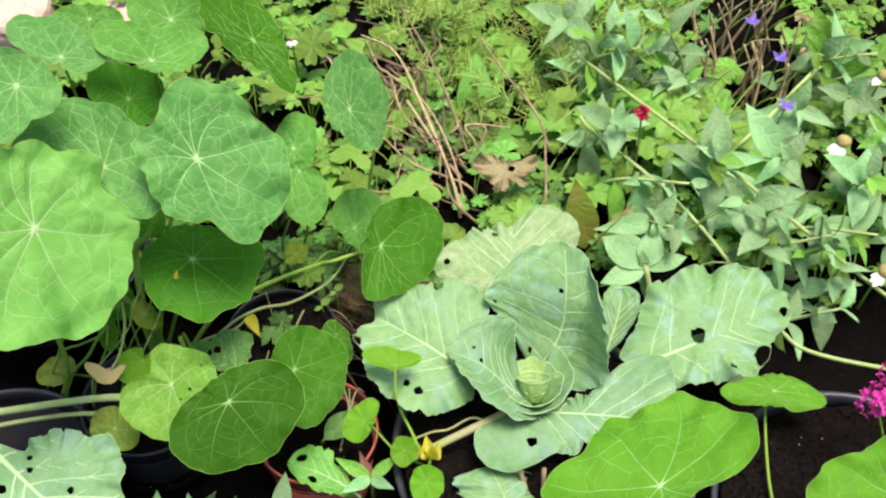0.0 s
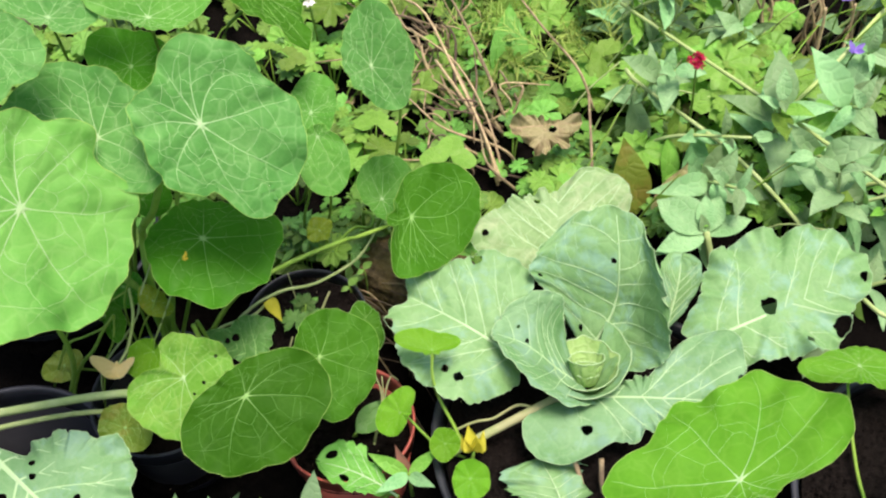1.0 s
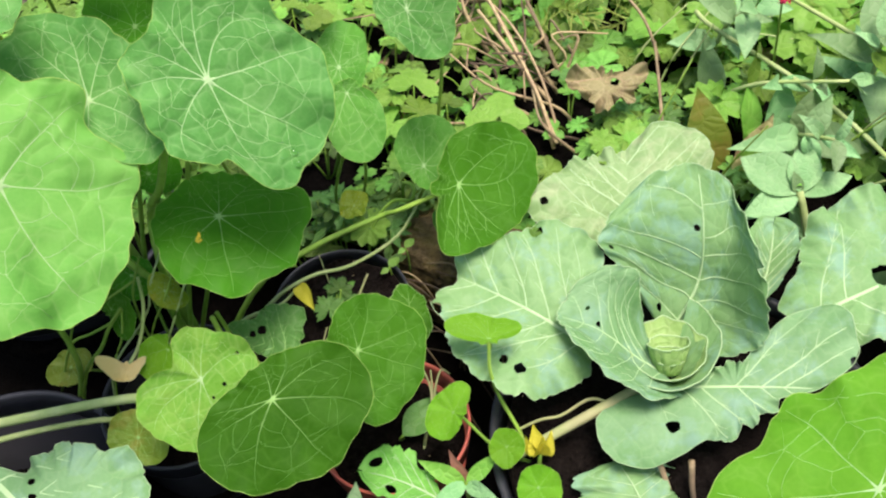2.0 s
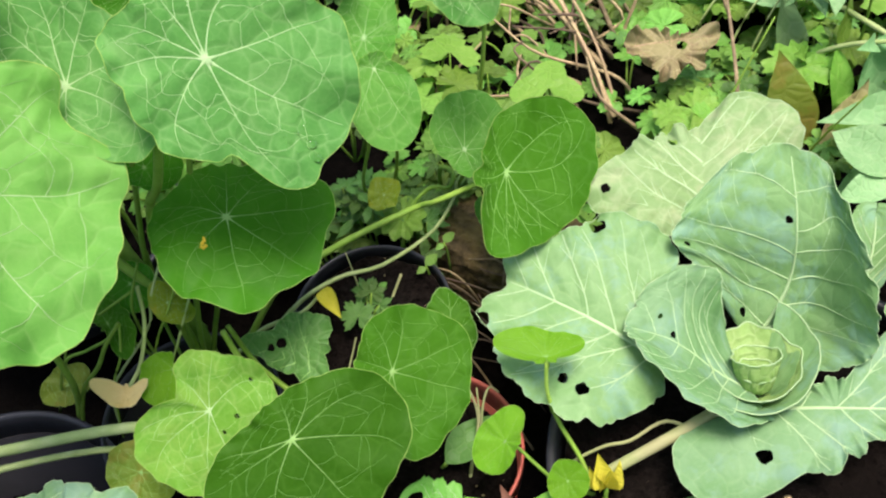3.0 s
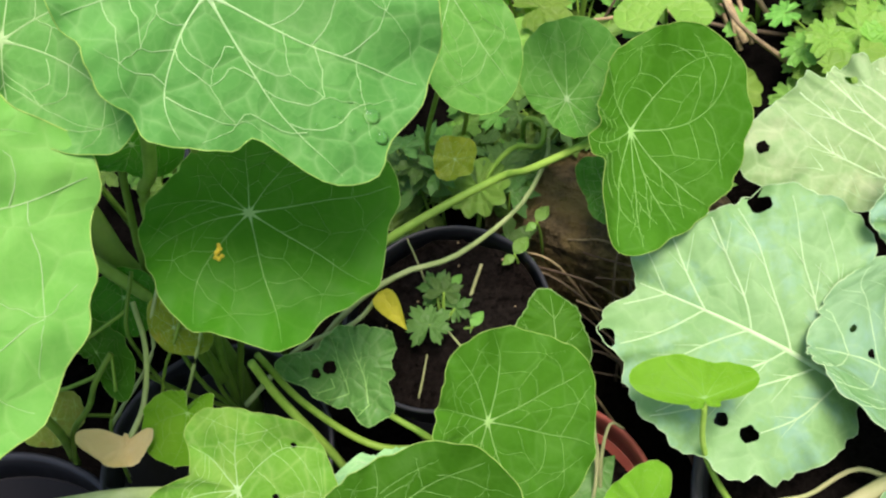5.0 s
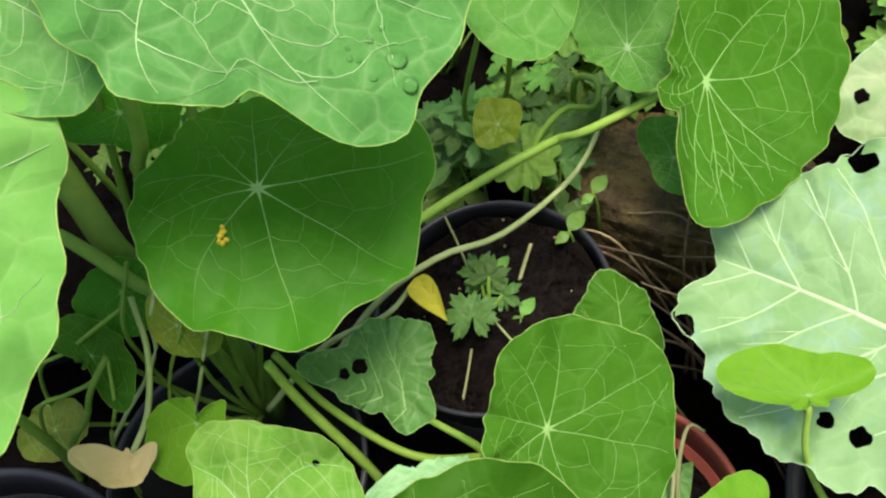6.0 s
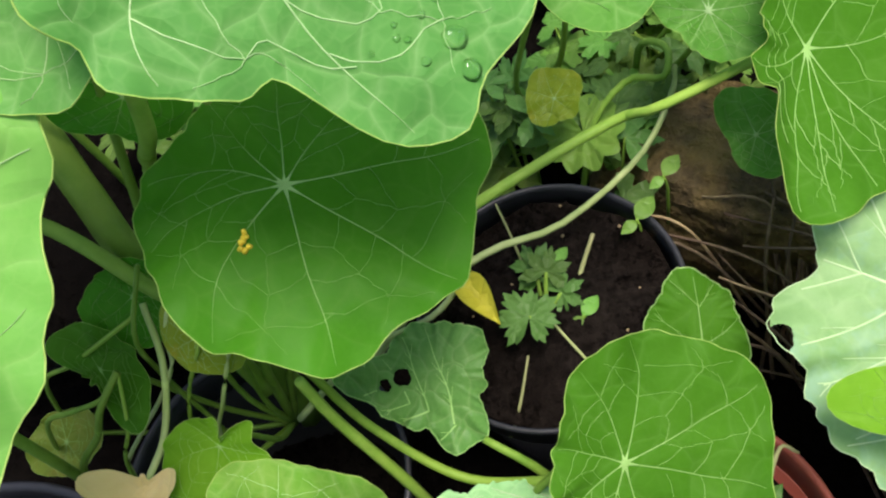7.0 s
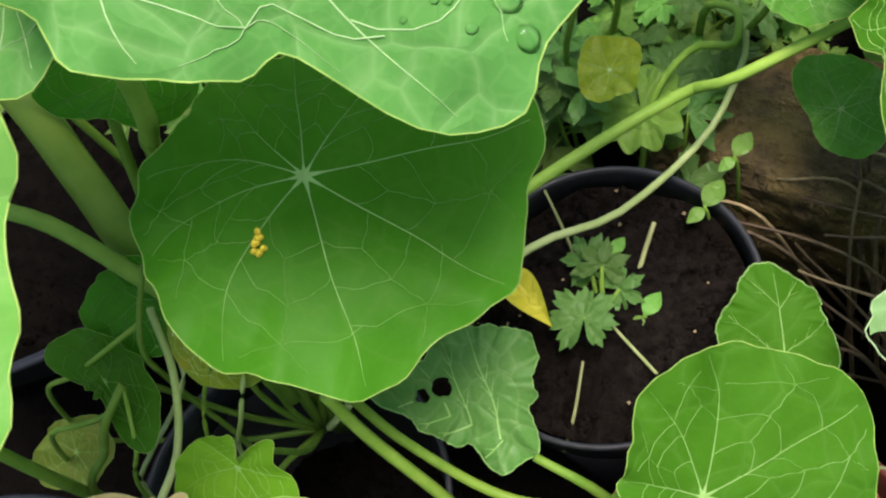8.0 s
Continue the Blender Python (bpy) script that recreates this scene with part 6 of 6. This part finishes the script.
part("stalk", tube(smooth_path([(0.155, 0.143, 0.121), (0.156, 0.150, 0.095), (0.155, 0.149, 0.060)], 6), (0.0008, 0.001), 5), STALK, lone)

for k in range(290):
    rng = random.Random(k + 4000)
    x, y = rng.uniform(-0.26, 0.68), rng.uniform(0.085, 0.50)
    if 0.42 < x < 0.53 and 0.27 < y < 0.48 and k % 5:
        continue
    if x > 0.44 and y > 0.20 and k % 3 == 1:
        continue
    kind = rng.random()
    meshes = HERB_MESHES if kind < 0.42 else CUT_MESHES if kind < 0.52 else ROUND_MESHES if kind < 0.8 else LIME_MESHES
    herb_plant(x, y, bed_height(x, y) + rng.uniform(0.022, 0.042), meshes, rng.randint(4, 7), rng.uniform(0.010, 0.016), k + 5000, "low green herb with small toothed leaves", group="low herbs")
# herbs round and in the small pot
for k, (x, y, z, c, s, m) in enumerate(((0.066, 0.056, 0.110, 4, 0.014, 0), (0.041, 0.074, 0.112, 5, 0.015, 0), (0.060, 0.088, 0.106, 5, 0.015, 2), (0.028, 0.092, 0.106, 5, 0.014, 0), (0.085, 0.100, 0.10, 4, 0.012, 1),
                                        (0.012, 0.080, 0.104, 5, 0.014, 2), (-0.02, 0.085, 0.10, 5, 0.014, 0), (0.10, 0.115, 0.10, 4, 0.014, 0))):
    herb_plant(x, y, z, [CUT_MESHES[m]], c, s, k + 70, "small herb with deeply cut leaves coloured as in shade", spread=0.020, group="cut-leaved herbs")
for k, (x, y, z, s) in enumerate(((0.047, 0.033, 0.094, 0.004), (0.041, 0.016, 0.094, 0.006), (0.060, 0.005, 0.095, 0.005), (0.090, 0.048, 0.103, 0.0055), (0.080, 0.033, 0.103, 0.006), (0.052, 0.026, 0.093, 0.004))):
    sprout = thing("seedling", (x, y, 0.086 if x < 0.075 else 0.07), "tiny green seedling in the pot", "plant", "seedlings")
    placed("leaf", SEED_LEAF, aim((x, y, z), (0.5, 0.6, 0.1), (0, -0.3, 1), s * 1.7), sprout)
    placed("leaf", SEED_LEAF, aim((x, y, z - 0.001), (-0.6, -0.5, 0.1), (0.1, -0.3, 1), s * 1.1), sprout)
    part("stalk", tube(smooth_path([(x, y, z), (x + 0.001, y, (z + 0.085) / 2), (x, y, 0.086 if x < 0.075 else 0.07)], 4), (0.0005, 0.0007), 5), STALK, sprout)


# ---- needle-leaved shrub ----
def sprig_mesh(name, seed):
    rng = random.Random(seed)
    verts, faces, uvs = [], [], []
    for k in range(24):
        s = k / 24
        a = k * 2.4 + rng.uniform(-0.4, 0.4)
        p = Vector((0.06 * math.sin(s * 4 + seed), s, 0.10 * s * (1 - s)))
        d = Vector((math.cos(a), 0.75 + rng.uniform(-0.3, 0.4), math.sin(a))).normalized() * rng.uniform(0.32, 0.62) * (1 - 0.4 * s)
        side = d.cross(Vector((0.2, 0.3, 1))).normalized() * 0.013
        i = len(verts)
        verts += [p - side * 0.6, p + side * 0.6, p + d * 0.55 + side, p + d * 0.55 - side, p + d]
        uvs += [(0, 0)] * 5
        faces += [(i, i + 1, i + 2, i + 3), (i + 3, i + 2, i + 4)]
    line = [Vector((0.06 * math.sin(j / 8 * 4 + seed), j / 8, 0.10 * j / 8 * (1 - j / 8))) for j in range(9)]
    tube(line, (0.016, 0.006), 4, 1.0, (verts, faces, uvs))
    return mesh_of(name, verts, faces, NEEDLE, uvs, smooth=False)


SPRIGS = [sprig_mesh("sprig", s) for s in (1, 2, 3)]
for n, (cx, cy, count, reach) in enumerate(((0.175, 0.400, 30, 0.075), (0.245, 0.390, 30, 0.075), (0.300, 0.300, 14, 0.05), (0.36, 0.40, 16, 0.05), (0.225, 0.315, 12, 0.05))):
    rng = random.Random(n + 600)
    bush = thing("needle_shrub", (cx, cy, bed_height(cx, cy)), "wispy yellow-green shrub with fine needle leaves", "shrub", "needle-leaved shrubs")
    for k in range(count):
        a, d = rng.uniform(0, 6.283), reach * math.sqrt(rng.random())
        p = (cx + d * math.cos(a), cy + d * math.sin(a), bed_height(cx, cy) + rng.uniform(0.015, 0.055))
        placed("sprig", rng.choice(SPRIGS), aim(p, (rng.uniform(-1, 1), rng.uniform(-1, 1), rng.uniform(0.1, 0.9)), (0, 0, 1), rng.uniform(0.032, 0.060)), bush)


# ---- dry stems ----
def dry_stem(points, radii, label="bare brown dry stem lying among plants", material=DRY):
    ob = thing("dry_stem", points[-1], label, "stem", "dry stems")
    part("stem", tube(smooth_path(points, 14), radii, 6), material, ob)


dry_stem([(0.096, 0.352, 0.12), (0.130, 0.326, 0.12), (0.156, 0.253, 0.12), (0.184, 0.179, 0.10), (0.192, 0.152, 0.075)], (0.00090, 0.00150))
dry_stem([(0.135, 0.370, 0.14), (0.164, 0.306, 0.13), (0.185, 0.25, 0.115), (0.200, 0.215, 0.09)], (0.00099, 0.00165))
dry_stem([(0.209, 0.314, 0.15), (0.235, 0.275, 0.135), (0.262, 0.238, 0.12), (0.275, 0.22, 0.09)], (0.00081, 0.00135))
dry_stem([(0.267, 0.201, 0.125), (0.266, 0.165, 0.118), (0.265, 0.136, 0.105), (0.264, 0.12, 0.07)], (0.00099, 0.00165))
dry_stem([(0.143, 0.257, 0.12), (0.165, 0.22, 0.11), (0.179, 0.193, 0.102), (0.194, 0.152, 0.08)], (0.00126, 0.00210))
dry_stem([(0.120, 0.330, 0.10), (0.150, 0.280, 0.11), (0.175, 0.215, 0.10), (0.190, 0.165, 0.07)], (0.00072, 0.00120))
dry_stem([(0.12, 0.30, 0.12), (0.16, 0.255, 0.118), (0.185, 0.20, 0.105), (0.198, 0.155, 0.075)], (0.00072, 0.00120))
for k in range(58):
    rng = random.Random(k + 70)
    f = rng.random()
    cx, cy = 0.115 + 0.075 * f + rng.gauss(0, 0.022), 0.365 - 0.20 * f + rng.gauss(0, 0.03)
    a, h = rng.gauss(-0.85, 0.75), rng.uniform(0.02, 0.055)
    d = Vector((math.cos(a), math.sin(a), 0))
    p = Vector((cx, cy, bed_height(cx, cy)))
    dry_stem([p - d * h + Vector((0, 0, rng.uniform(0.02, 0.06))), p - d * h * 0.3 + Vector((rng.uniform(-0.018, 0.018), rng.uniform(-0.012, 0.012), rng.uniform(0.025, 0.05))), p + d * h * 0.3 + Vector((rng.uniform(-0.016, 0.016), rng.uniform(-0.01, 0.01), rng.uniform(0.015, 0.035))), p + d * h * 0.9 + Vector((0, 0, 0.006))], (0.0006, rng.uniform(0.0008, 0.0022)), material=DRY_DARK if k % 3 == 0 else DRY)
for k in range(34):
    rng = random.Random(k + 270)
    x = rng.uniform(0.43, 0.53)
    y = rng.uniform(0.28, 0.44)
    dry_stem([(x + rng.uniform(-0.015, 0.015), y, 0.125), (x, y - 0.005, 0.095), (x + rng.uniform(-0.02, 0.02), y - rng.uniform(0.0, 0.03), 0.055)], (0.0010, 0.0018), "upright brown cut stem stub among leaves")
for k in range(26):
    rng = random.Random(k + 370)
    x, y = rng.uniform(0.095, 0.185), rng.uniform(-0.015, 0.065)
    a = rng.uniform(-1.0, -0.1)
    d = Vector((math.cos(a), math.sin(a), 0)) * rng.uniform(0.02, 0.05)
    z = 0.045 + rng.uniform(0, 0.035)
    p = Vector((x, y, z))
    dry_stem([p - d + Vector((0, 0, 0.008)), p + Vector((0, 0, rng.uniform(0, 0.008))), p + d - Vector((0, 0, z - 0.004))], (0.0004, 0.0007), "thin dry grass blade lying beside the stone", DRY_DARK if k % 4 else DRY)

for k in range(30):
    rng = random.Random(k + 470)
    x, y = rng.uniform(0.122, 0.150), rng.uniform(0.040, 0.055)
    dry_stem([(x, y, rng.uniform(0.078, 0.092)), (x + rng.uniform(-0.006, 0.006), y - 0.016, rng.uniform(0.060, 0.072)), (x + rng.uniform(-0.010, 0.010), y - rng.uniform(0.028, 0.045), rng.uniform(0.012, 0.035))],
             (0.0005, 0.0008), "thin reddish dry stem hanging beside the stone", DRY_DARK)
for k in range(60):
    rng = random.Random(k + 770)
    x, y = rng.uniform(0.22, 0.66), rng.uniform(0.06, 0.46)
    a, h = rng.uniform(-0.9, 0.9), rng.uniform(0.03, 0.07)
    d = Vector((math.cos(a), math.sin(a), 0))
    p = Vector((x, y, bed_height(x, y)))
    ob = thing("thin_stem", tuple(p), "thin green stem rising among valerian leaves", "stem", "thin stems")
    part("stem", tube(smooth_path([p + d * h + Vector((0, 0, rng.uniform(0.05, 0.085))), p + d * h * 0.4 + Vector((0, 0, 0.04)), p], 8), (0.0005, 0.0011), 5), STALK_PALE if k % 2 else STALK, ob)

# the dead leaf
dead = thing("dead_leaf", (0.232, 0.180, 0.090), "crumpled tan dead leaf lying in the bed", "leaf")
broad_leaf(dead, (0.231, 0.169, 0.114), (-0.00, -0.41, 0.91), 0.0193, (-0.02, 0.04, 0.26, -0.05, 0.07, 0.23, -0.02, -0.02, -0.10, 0.10, -0.07, 0.06, -0.04, 0.04), (-1.2, 0.35), (1.44, 0.46), DRY_LEAF, 33, holes=((0.28, 0.2, 0.16),), rib=0.0006, count=3, ruffle=0.22, fold=0.25, vein_mat=DRY, teeth=2.5)
for k in range(22):
    rng = random.Random(k + 640)
    x, y = rng.uniform(0.05, 0.62), rng.uniform(0.10, 0.44)
    litter = thing("dead_leaf", (x, y, bed_height(x, y)), "small curled brown dead leaf on the soil", "leaf", "leaf litter")
    placed("blade", lobed_mesh("blade", DRY_LEAF, 3, 0.2, 1, 60 + k % 3, 0.02, 5.5, 0.4) if k < 1 else litter_mesh, aim((x, y, bed_height(x, y) + 0.012), (rng.uniform(-1, 1), rng.uniform(-1, 1), 0), (rng.uniform(-0.5, 0.5), -0.3, 1), rng.uniform(0.010, 0.018)), litter)
    if k < 1:
        litter_mesh = litter.children[0].data

# dock leaves behind the cabbage
dock = thing("dock_plant", (0.305, 0.118, 0.062), "upright yellow-green and brownish oval leaves behind the cabbage", "plant")
for p, d, n, s, mt, lb in (((0.300, 0.116, 0.075), (-0.10, 0.35, 0.55), (0.1, -1.0, 0.4), 0.062, NAST_OLIVE, "yellow-green leaf"), ((0.312, 0.110, 0.075), (0.35, 0.25, 0.50), (0.2, -1.0, 0.4), 0.052, DRY_LEAF, "pinkish brown leaf"),
                           ((0.290, 0.120, 0.075), (-0.5, 0.3, 0.5), (-0.1, -1.0, 0.5), 0.045, LIME, "green leaf")):
    placed("leaf", lance_mesh("leaf", mt, 0.24, 0.12, 0.2, 8, 0.06, 12), aim(p, d, n, s), dock, lb)

# the broad-leaved shoot beside the cabbage
broad = thing("valerian", (0.345, 0.066, 0.066), "valerian shoot with broad wet blue-green leaves beside the cabbage", "plant", "valerian shoots")
part("stem", tube(smooth_path([(0.352, 0.052, 0.066), (0.347, 0.058, 0.09), (0.342, 0.067, 0.110)], 6), (0.0032, 0.0024), 7), STALK_PALE, broad)
for k, (dx, dy, dz, size, wide) in enumerate(((-0.75, 0.65, 0.25, 0.044, 0.36), (-0.90, -0.35, 0.10, 0.040, 0.24), (0.45, 0.90, 0.35, 0.034, 0.26), (0.95, 0.30, 0.15, 0.038, 0.22), (0.1, 0.95, 0.5, 0.030, 0.26), (-0.2, 0.5, 0.9, 0.016, 0.26))):
    placed("leaf", lance_mesh("leaf", GLAUCOUS, wide, 0.16, 0.30, 12 + k, 0.05, 12, 0.85), aim((0.342, 0.067, 0.109 - 0.002 * (k % 2)), (dx, dy, dz), (-dx * 0.2, -dy * 0.2 - 0.3, 1), size), broad)

# small sprouts in the gap between the red pot and the cabbage pot
shoot = thing("shrub_shoot", (0.126, -0.112, 0.060), "small shoot with narrow green leaves and a reddish-brown one", "plant")
placed("leaf", lance_mesh("leaf", RUST, 0.14, 0.05, 0.3, 5), aim((0.1283, -0.1145, 0.081), (-0.011, 0.017, 0.023), (0.1, -0.8, 0.5), 0.030), shoot, "reddish-brown young leaf")
for d, s, mt in (((-0.9, 0.3, 0.5), 0.030, LIME), ((0.8, 0.5, 0.5), 0.026, LIME), ((0.5, -0.5, 0.5), 0.026, GLAUCOUS), ((-0.6, -0.6, 0.5), 0.028, GLAUCOUS)):
    placed("leaf", lance_mesh("leaf", mt, 0.17, 0.15, 0.3, 5), aim((0.126, -0.112, 0.090), d, (0, -0.5, 1), s), shoot)
part("stem", tube([Vector((0.126, -0.112, 0.060)), Vector((0.126, -0.112, 0.075)), Vector((0.126, -0.112, 0.092))], (0.0014, 0.001), 6), STALK, shoot)
blade = thing("glaucous_shoot", (0.062, -0.140, 0.060), "upright pointed blue-green leaf in the red pot", "plant")
for d, s in (((0.15, 0.5, 0.8), 0.044), ((-0.8, 0.1, 0.5), 0.034), ((-0.5, -0.6, 0.5), 0.034)):
    placed("leaf", LANCE_MESHES[0], aim((0.062, -0.136, 0.082), d, (0.1, -0.8, 0.6), s * 0.7), blade)
part("stem", tube([Vector((0.062, -0.140, 0.060)), Vector((0.062, -0.138, 0.075)), Vector((0.062, -0.136, 0.090))], (0.0014, 0.001), 6), STALK, blade)
for k in range(7):
    rng = random.Random(k + 88)
    x, y = rng.uniform(-0.03, 0.04), rng.uniform(-0.165, -0.125)
    herb = thing("narrow_weed", (x, y, 0.004), "low weed with narrow green leaves between pots", "plant", "narrow weeds")
    for j in range(6):
        a = j * 1.05 + rng.uniform(-0.3, 0.3)
        placed("leaf", rng.choice(LANCE_LIME + LANCE_MESHES), aim((x, y, 0.07), (math.cos(a), math.sin(a), 0.35), (0, -0.3, 1), rng.uniform(0.022, 0.034)), herb)
    part("stem", tube([Vector((x, y, 0.004)), Vector((x + 0.002, y, 0.04)), Vector((x, y, 0.071))], (0.0014, 0.001), 6), STALK, herb)


# ---- flowers ----
def petal_mesh(name, material, wide=0.3):
    return lance_mesh(name, material, wide, -0.15, 0.3, 3, 0.01, 6, 0.8)


def flower_head(name, at, root, material, radius, count, size, label, seed, flat=0.7):
    rng = random.Random(seed)
    fl = thing(name, root, label, "flower")
    at = Vector(at)
    me = petal_mesh("floret", material)
    for k in range(count):
        d = Vector((rng.gauss(0, 1), rng.gauss(0, 1), rng.gauss(0.3, 0.8))).normalized()
        c = at + Vector((d.x, d.y, d.z * flat)) * radius * rng.uniform(0.55, 1.0)
        for j in range(4):
            a = j * 1.57 + rng.uniform(-0.3, 0.3)
            ex, ey, _ = frame_of(d)
            placed("petal", me, aim(c, ex * math.cos(a) + ey * math.sin(a) + d * 0.4, d, size), fl)
    part("stem", tube(smooth_path([at, at.lerp(Vector(root), 0.5) + Vector((0.002, 0, 0)), Vector(root)], 8), (0.0007, 0.0013), 6), STALK, fl)
    return fl


flower_head("red_flower", (0.341, 0.171, 0.183), (0.345, 0.182, 0.064), RED_PETAL, 0.0066, 30, 0.0032, "small crimson flower head on a thin upright stem", 1)
flower_head("magenta_flower", (0.468, -0.096, 0.168), (0.500, -0.100, 0.080), MAGENTA, 0.011, 46, 0.0042, "magenta valerian flower cluster over dark soil", 2, 1.3)
flower_head("magenta_flower", (0.480, -0.080, 0.178), (0.505, -0.098, 0.080), MAGENTA, 0.008, 26, 0.0042, "magenta valerian flower cluster over dark soil", 3, 1.2)
VIOLET = petal_mesh("petal", PURPLE, 0.22)
for k, (x, y, z) in enumerate(((0.477, 0.357, 0.13), (0.493, 0.302, 0.13), (0.490, 0.246, 0.12))):
    fl = thing("bellflower", (x, y + 0.01, 0.065), "small violet bellflower among round leaves", "flower", "bellflowers")
    for j in range(5):
        a = j * 1.257 + k
        placed("petal", VIOLET, aim((x, y, z), (math.cos(a), math.sin(a) - 0.4, 0.6), (0, -0.5, 0.8), 0.011), fl)
    part("stem", tube(smooth_path([(x, y, z), (x, y + 0.006, 0.10), (x, y + 0.01, 0.065)], 6), (0.0006, 0.0008), 5), STALK, fl)
WHITE = petal_mesh("petal", WHITE_PETAL, 0.28)
for k, (x, y, z) in enumerate(((0.517, 0.177, 0.14), (0.575, 0.262, 0.14), (0.526, 0.050, 0.12), (0.032, 0.323, 0.135))):
    small = k == 3
    fl = thing("daisy", (x, y + 0.01, 0.063), "fading white daisy with a yellowish centre" if not small else "tiny white daisy-like flower", "flower")
    for j in range(7 if small else 4):
        a = j * 0.9 if small else j * 0.5 + (3.4, 2.6, 2.9, 0)[k]
        placed("petal", WHITE, aim((x, y, z), (math.cos(a), math.sin(a), -0.35 - 0.15 * (j % 2)), (0, -0.3, 1), 0.006 if small else (0.015, 0.009, 0.011)[k] * (0.8 + 0.2 * (j % 3))), fl)
    bm = bmesh.new()
    bmesh.ops.create_icosphere(bm, subdivisions=3, radius=0.002 if small else 0.0065)
    vs = []
    for v in bm.verts:
        v.co *= 1 + 0.15 * noise.noise(v.co * 600)
        vs.append(Vector((v.co.x + x + (0.004 if not small else 0), v.co.y + y + 0.003, v.co.z * 0.75 + z + 0.002)))
    part("centre", (vs, [tuple(v.index for v in f.verts) for f in bm.faces], None), YELLOW, fl)
    bm.free()
    part("stem", tube(smooth_path([(x, y, z), (x, y + 0.006, 0.10), (x, y + 0.01, 0.063)], 6), (0.0009, 0.0012), 5), STALK, fl)
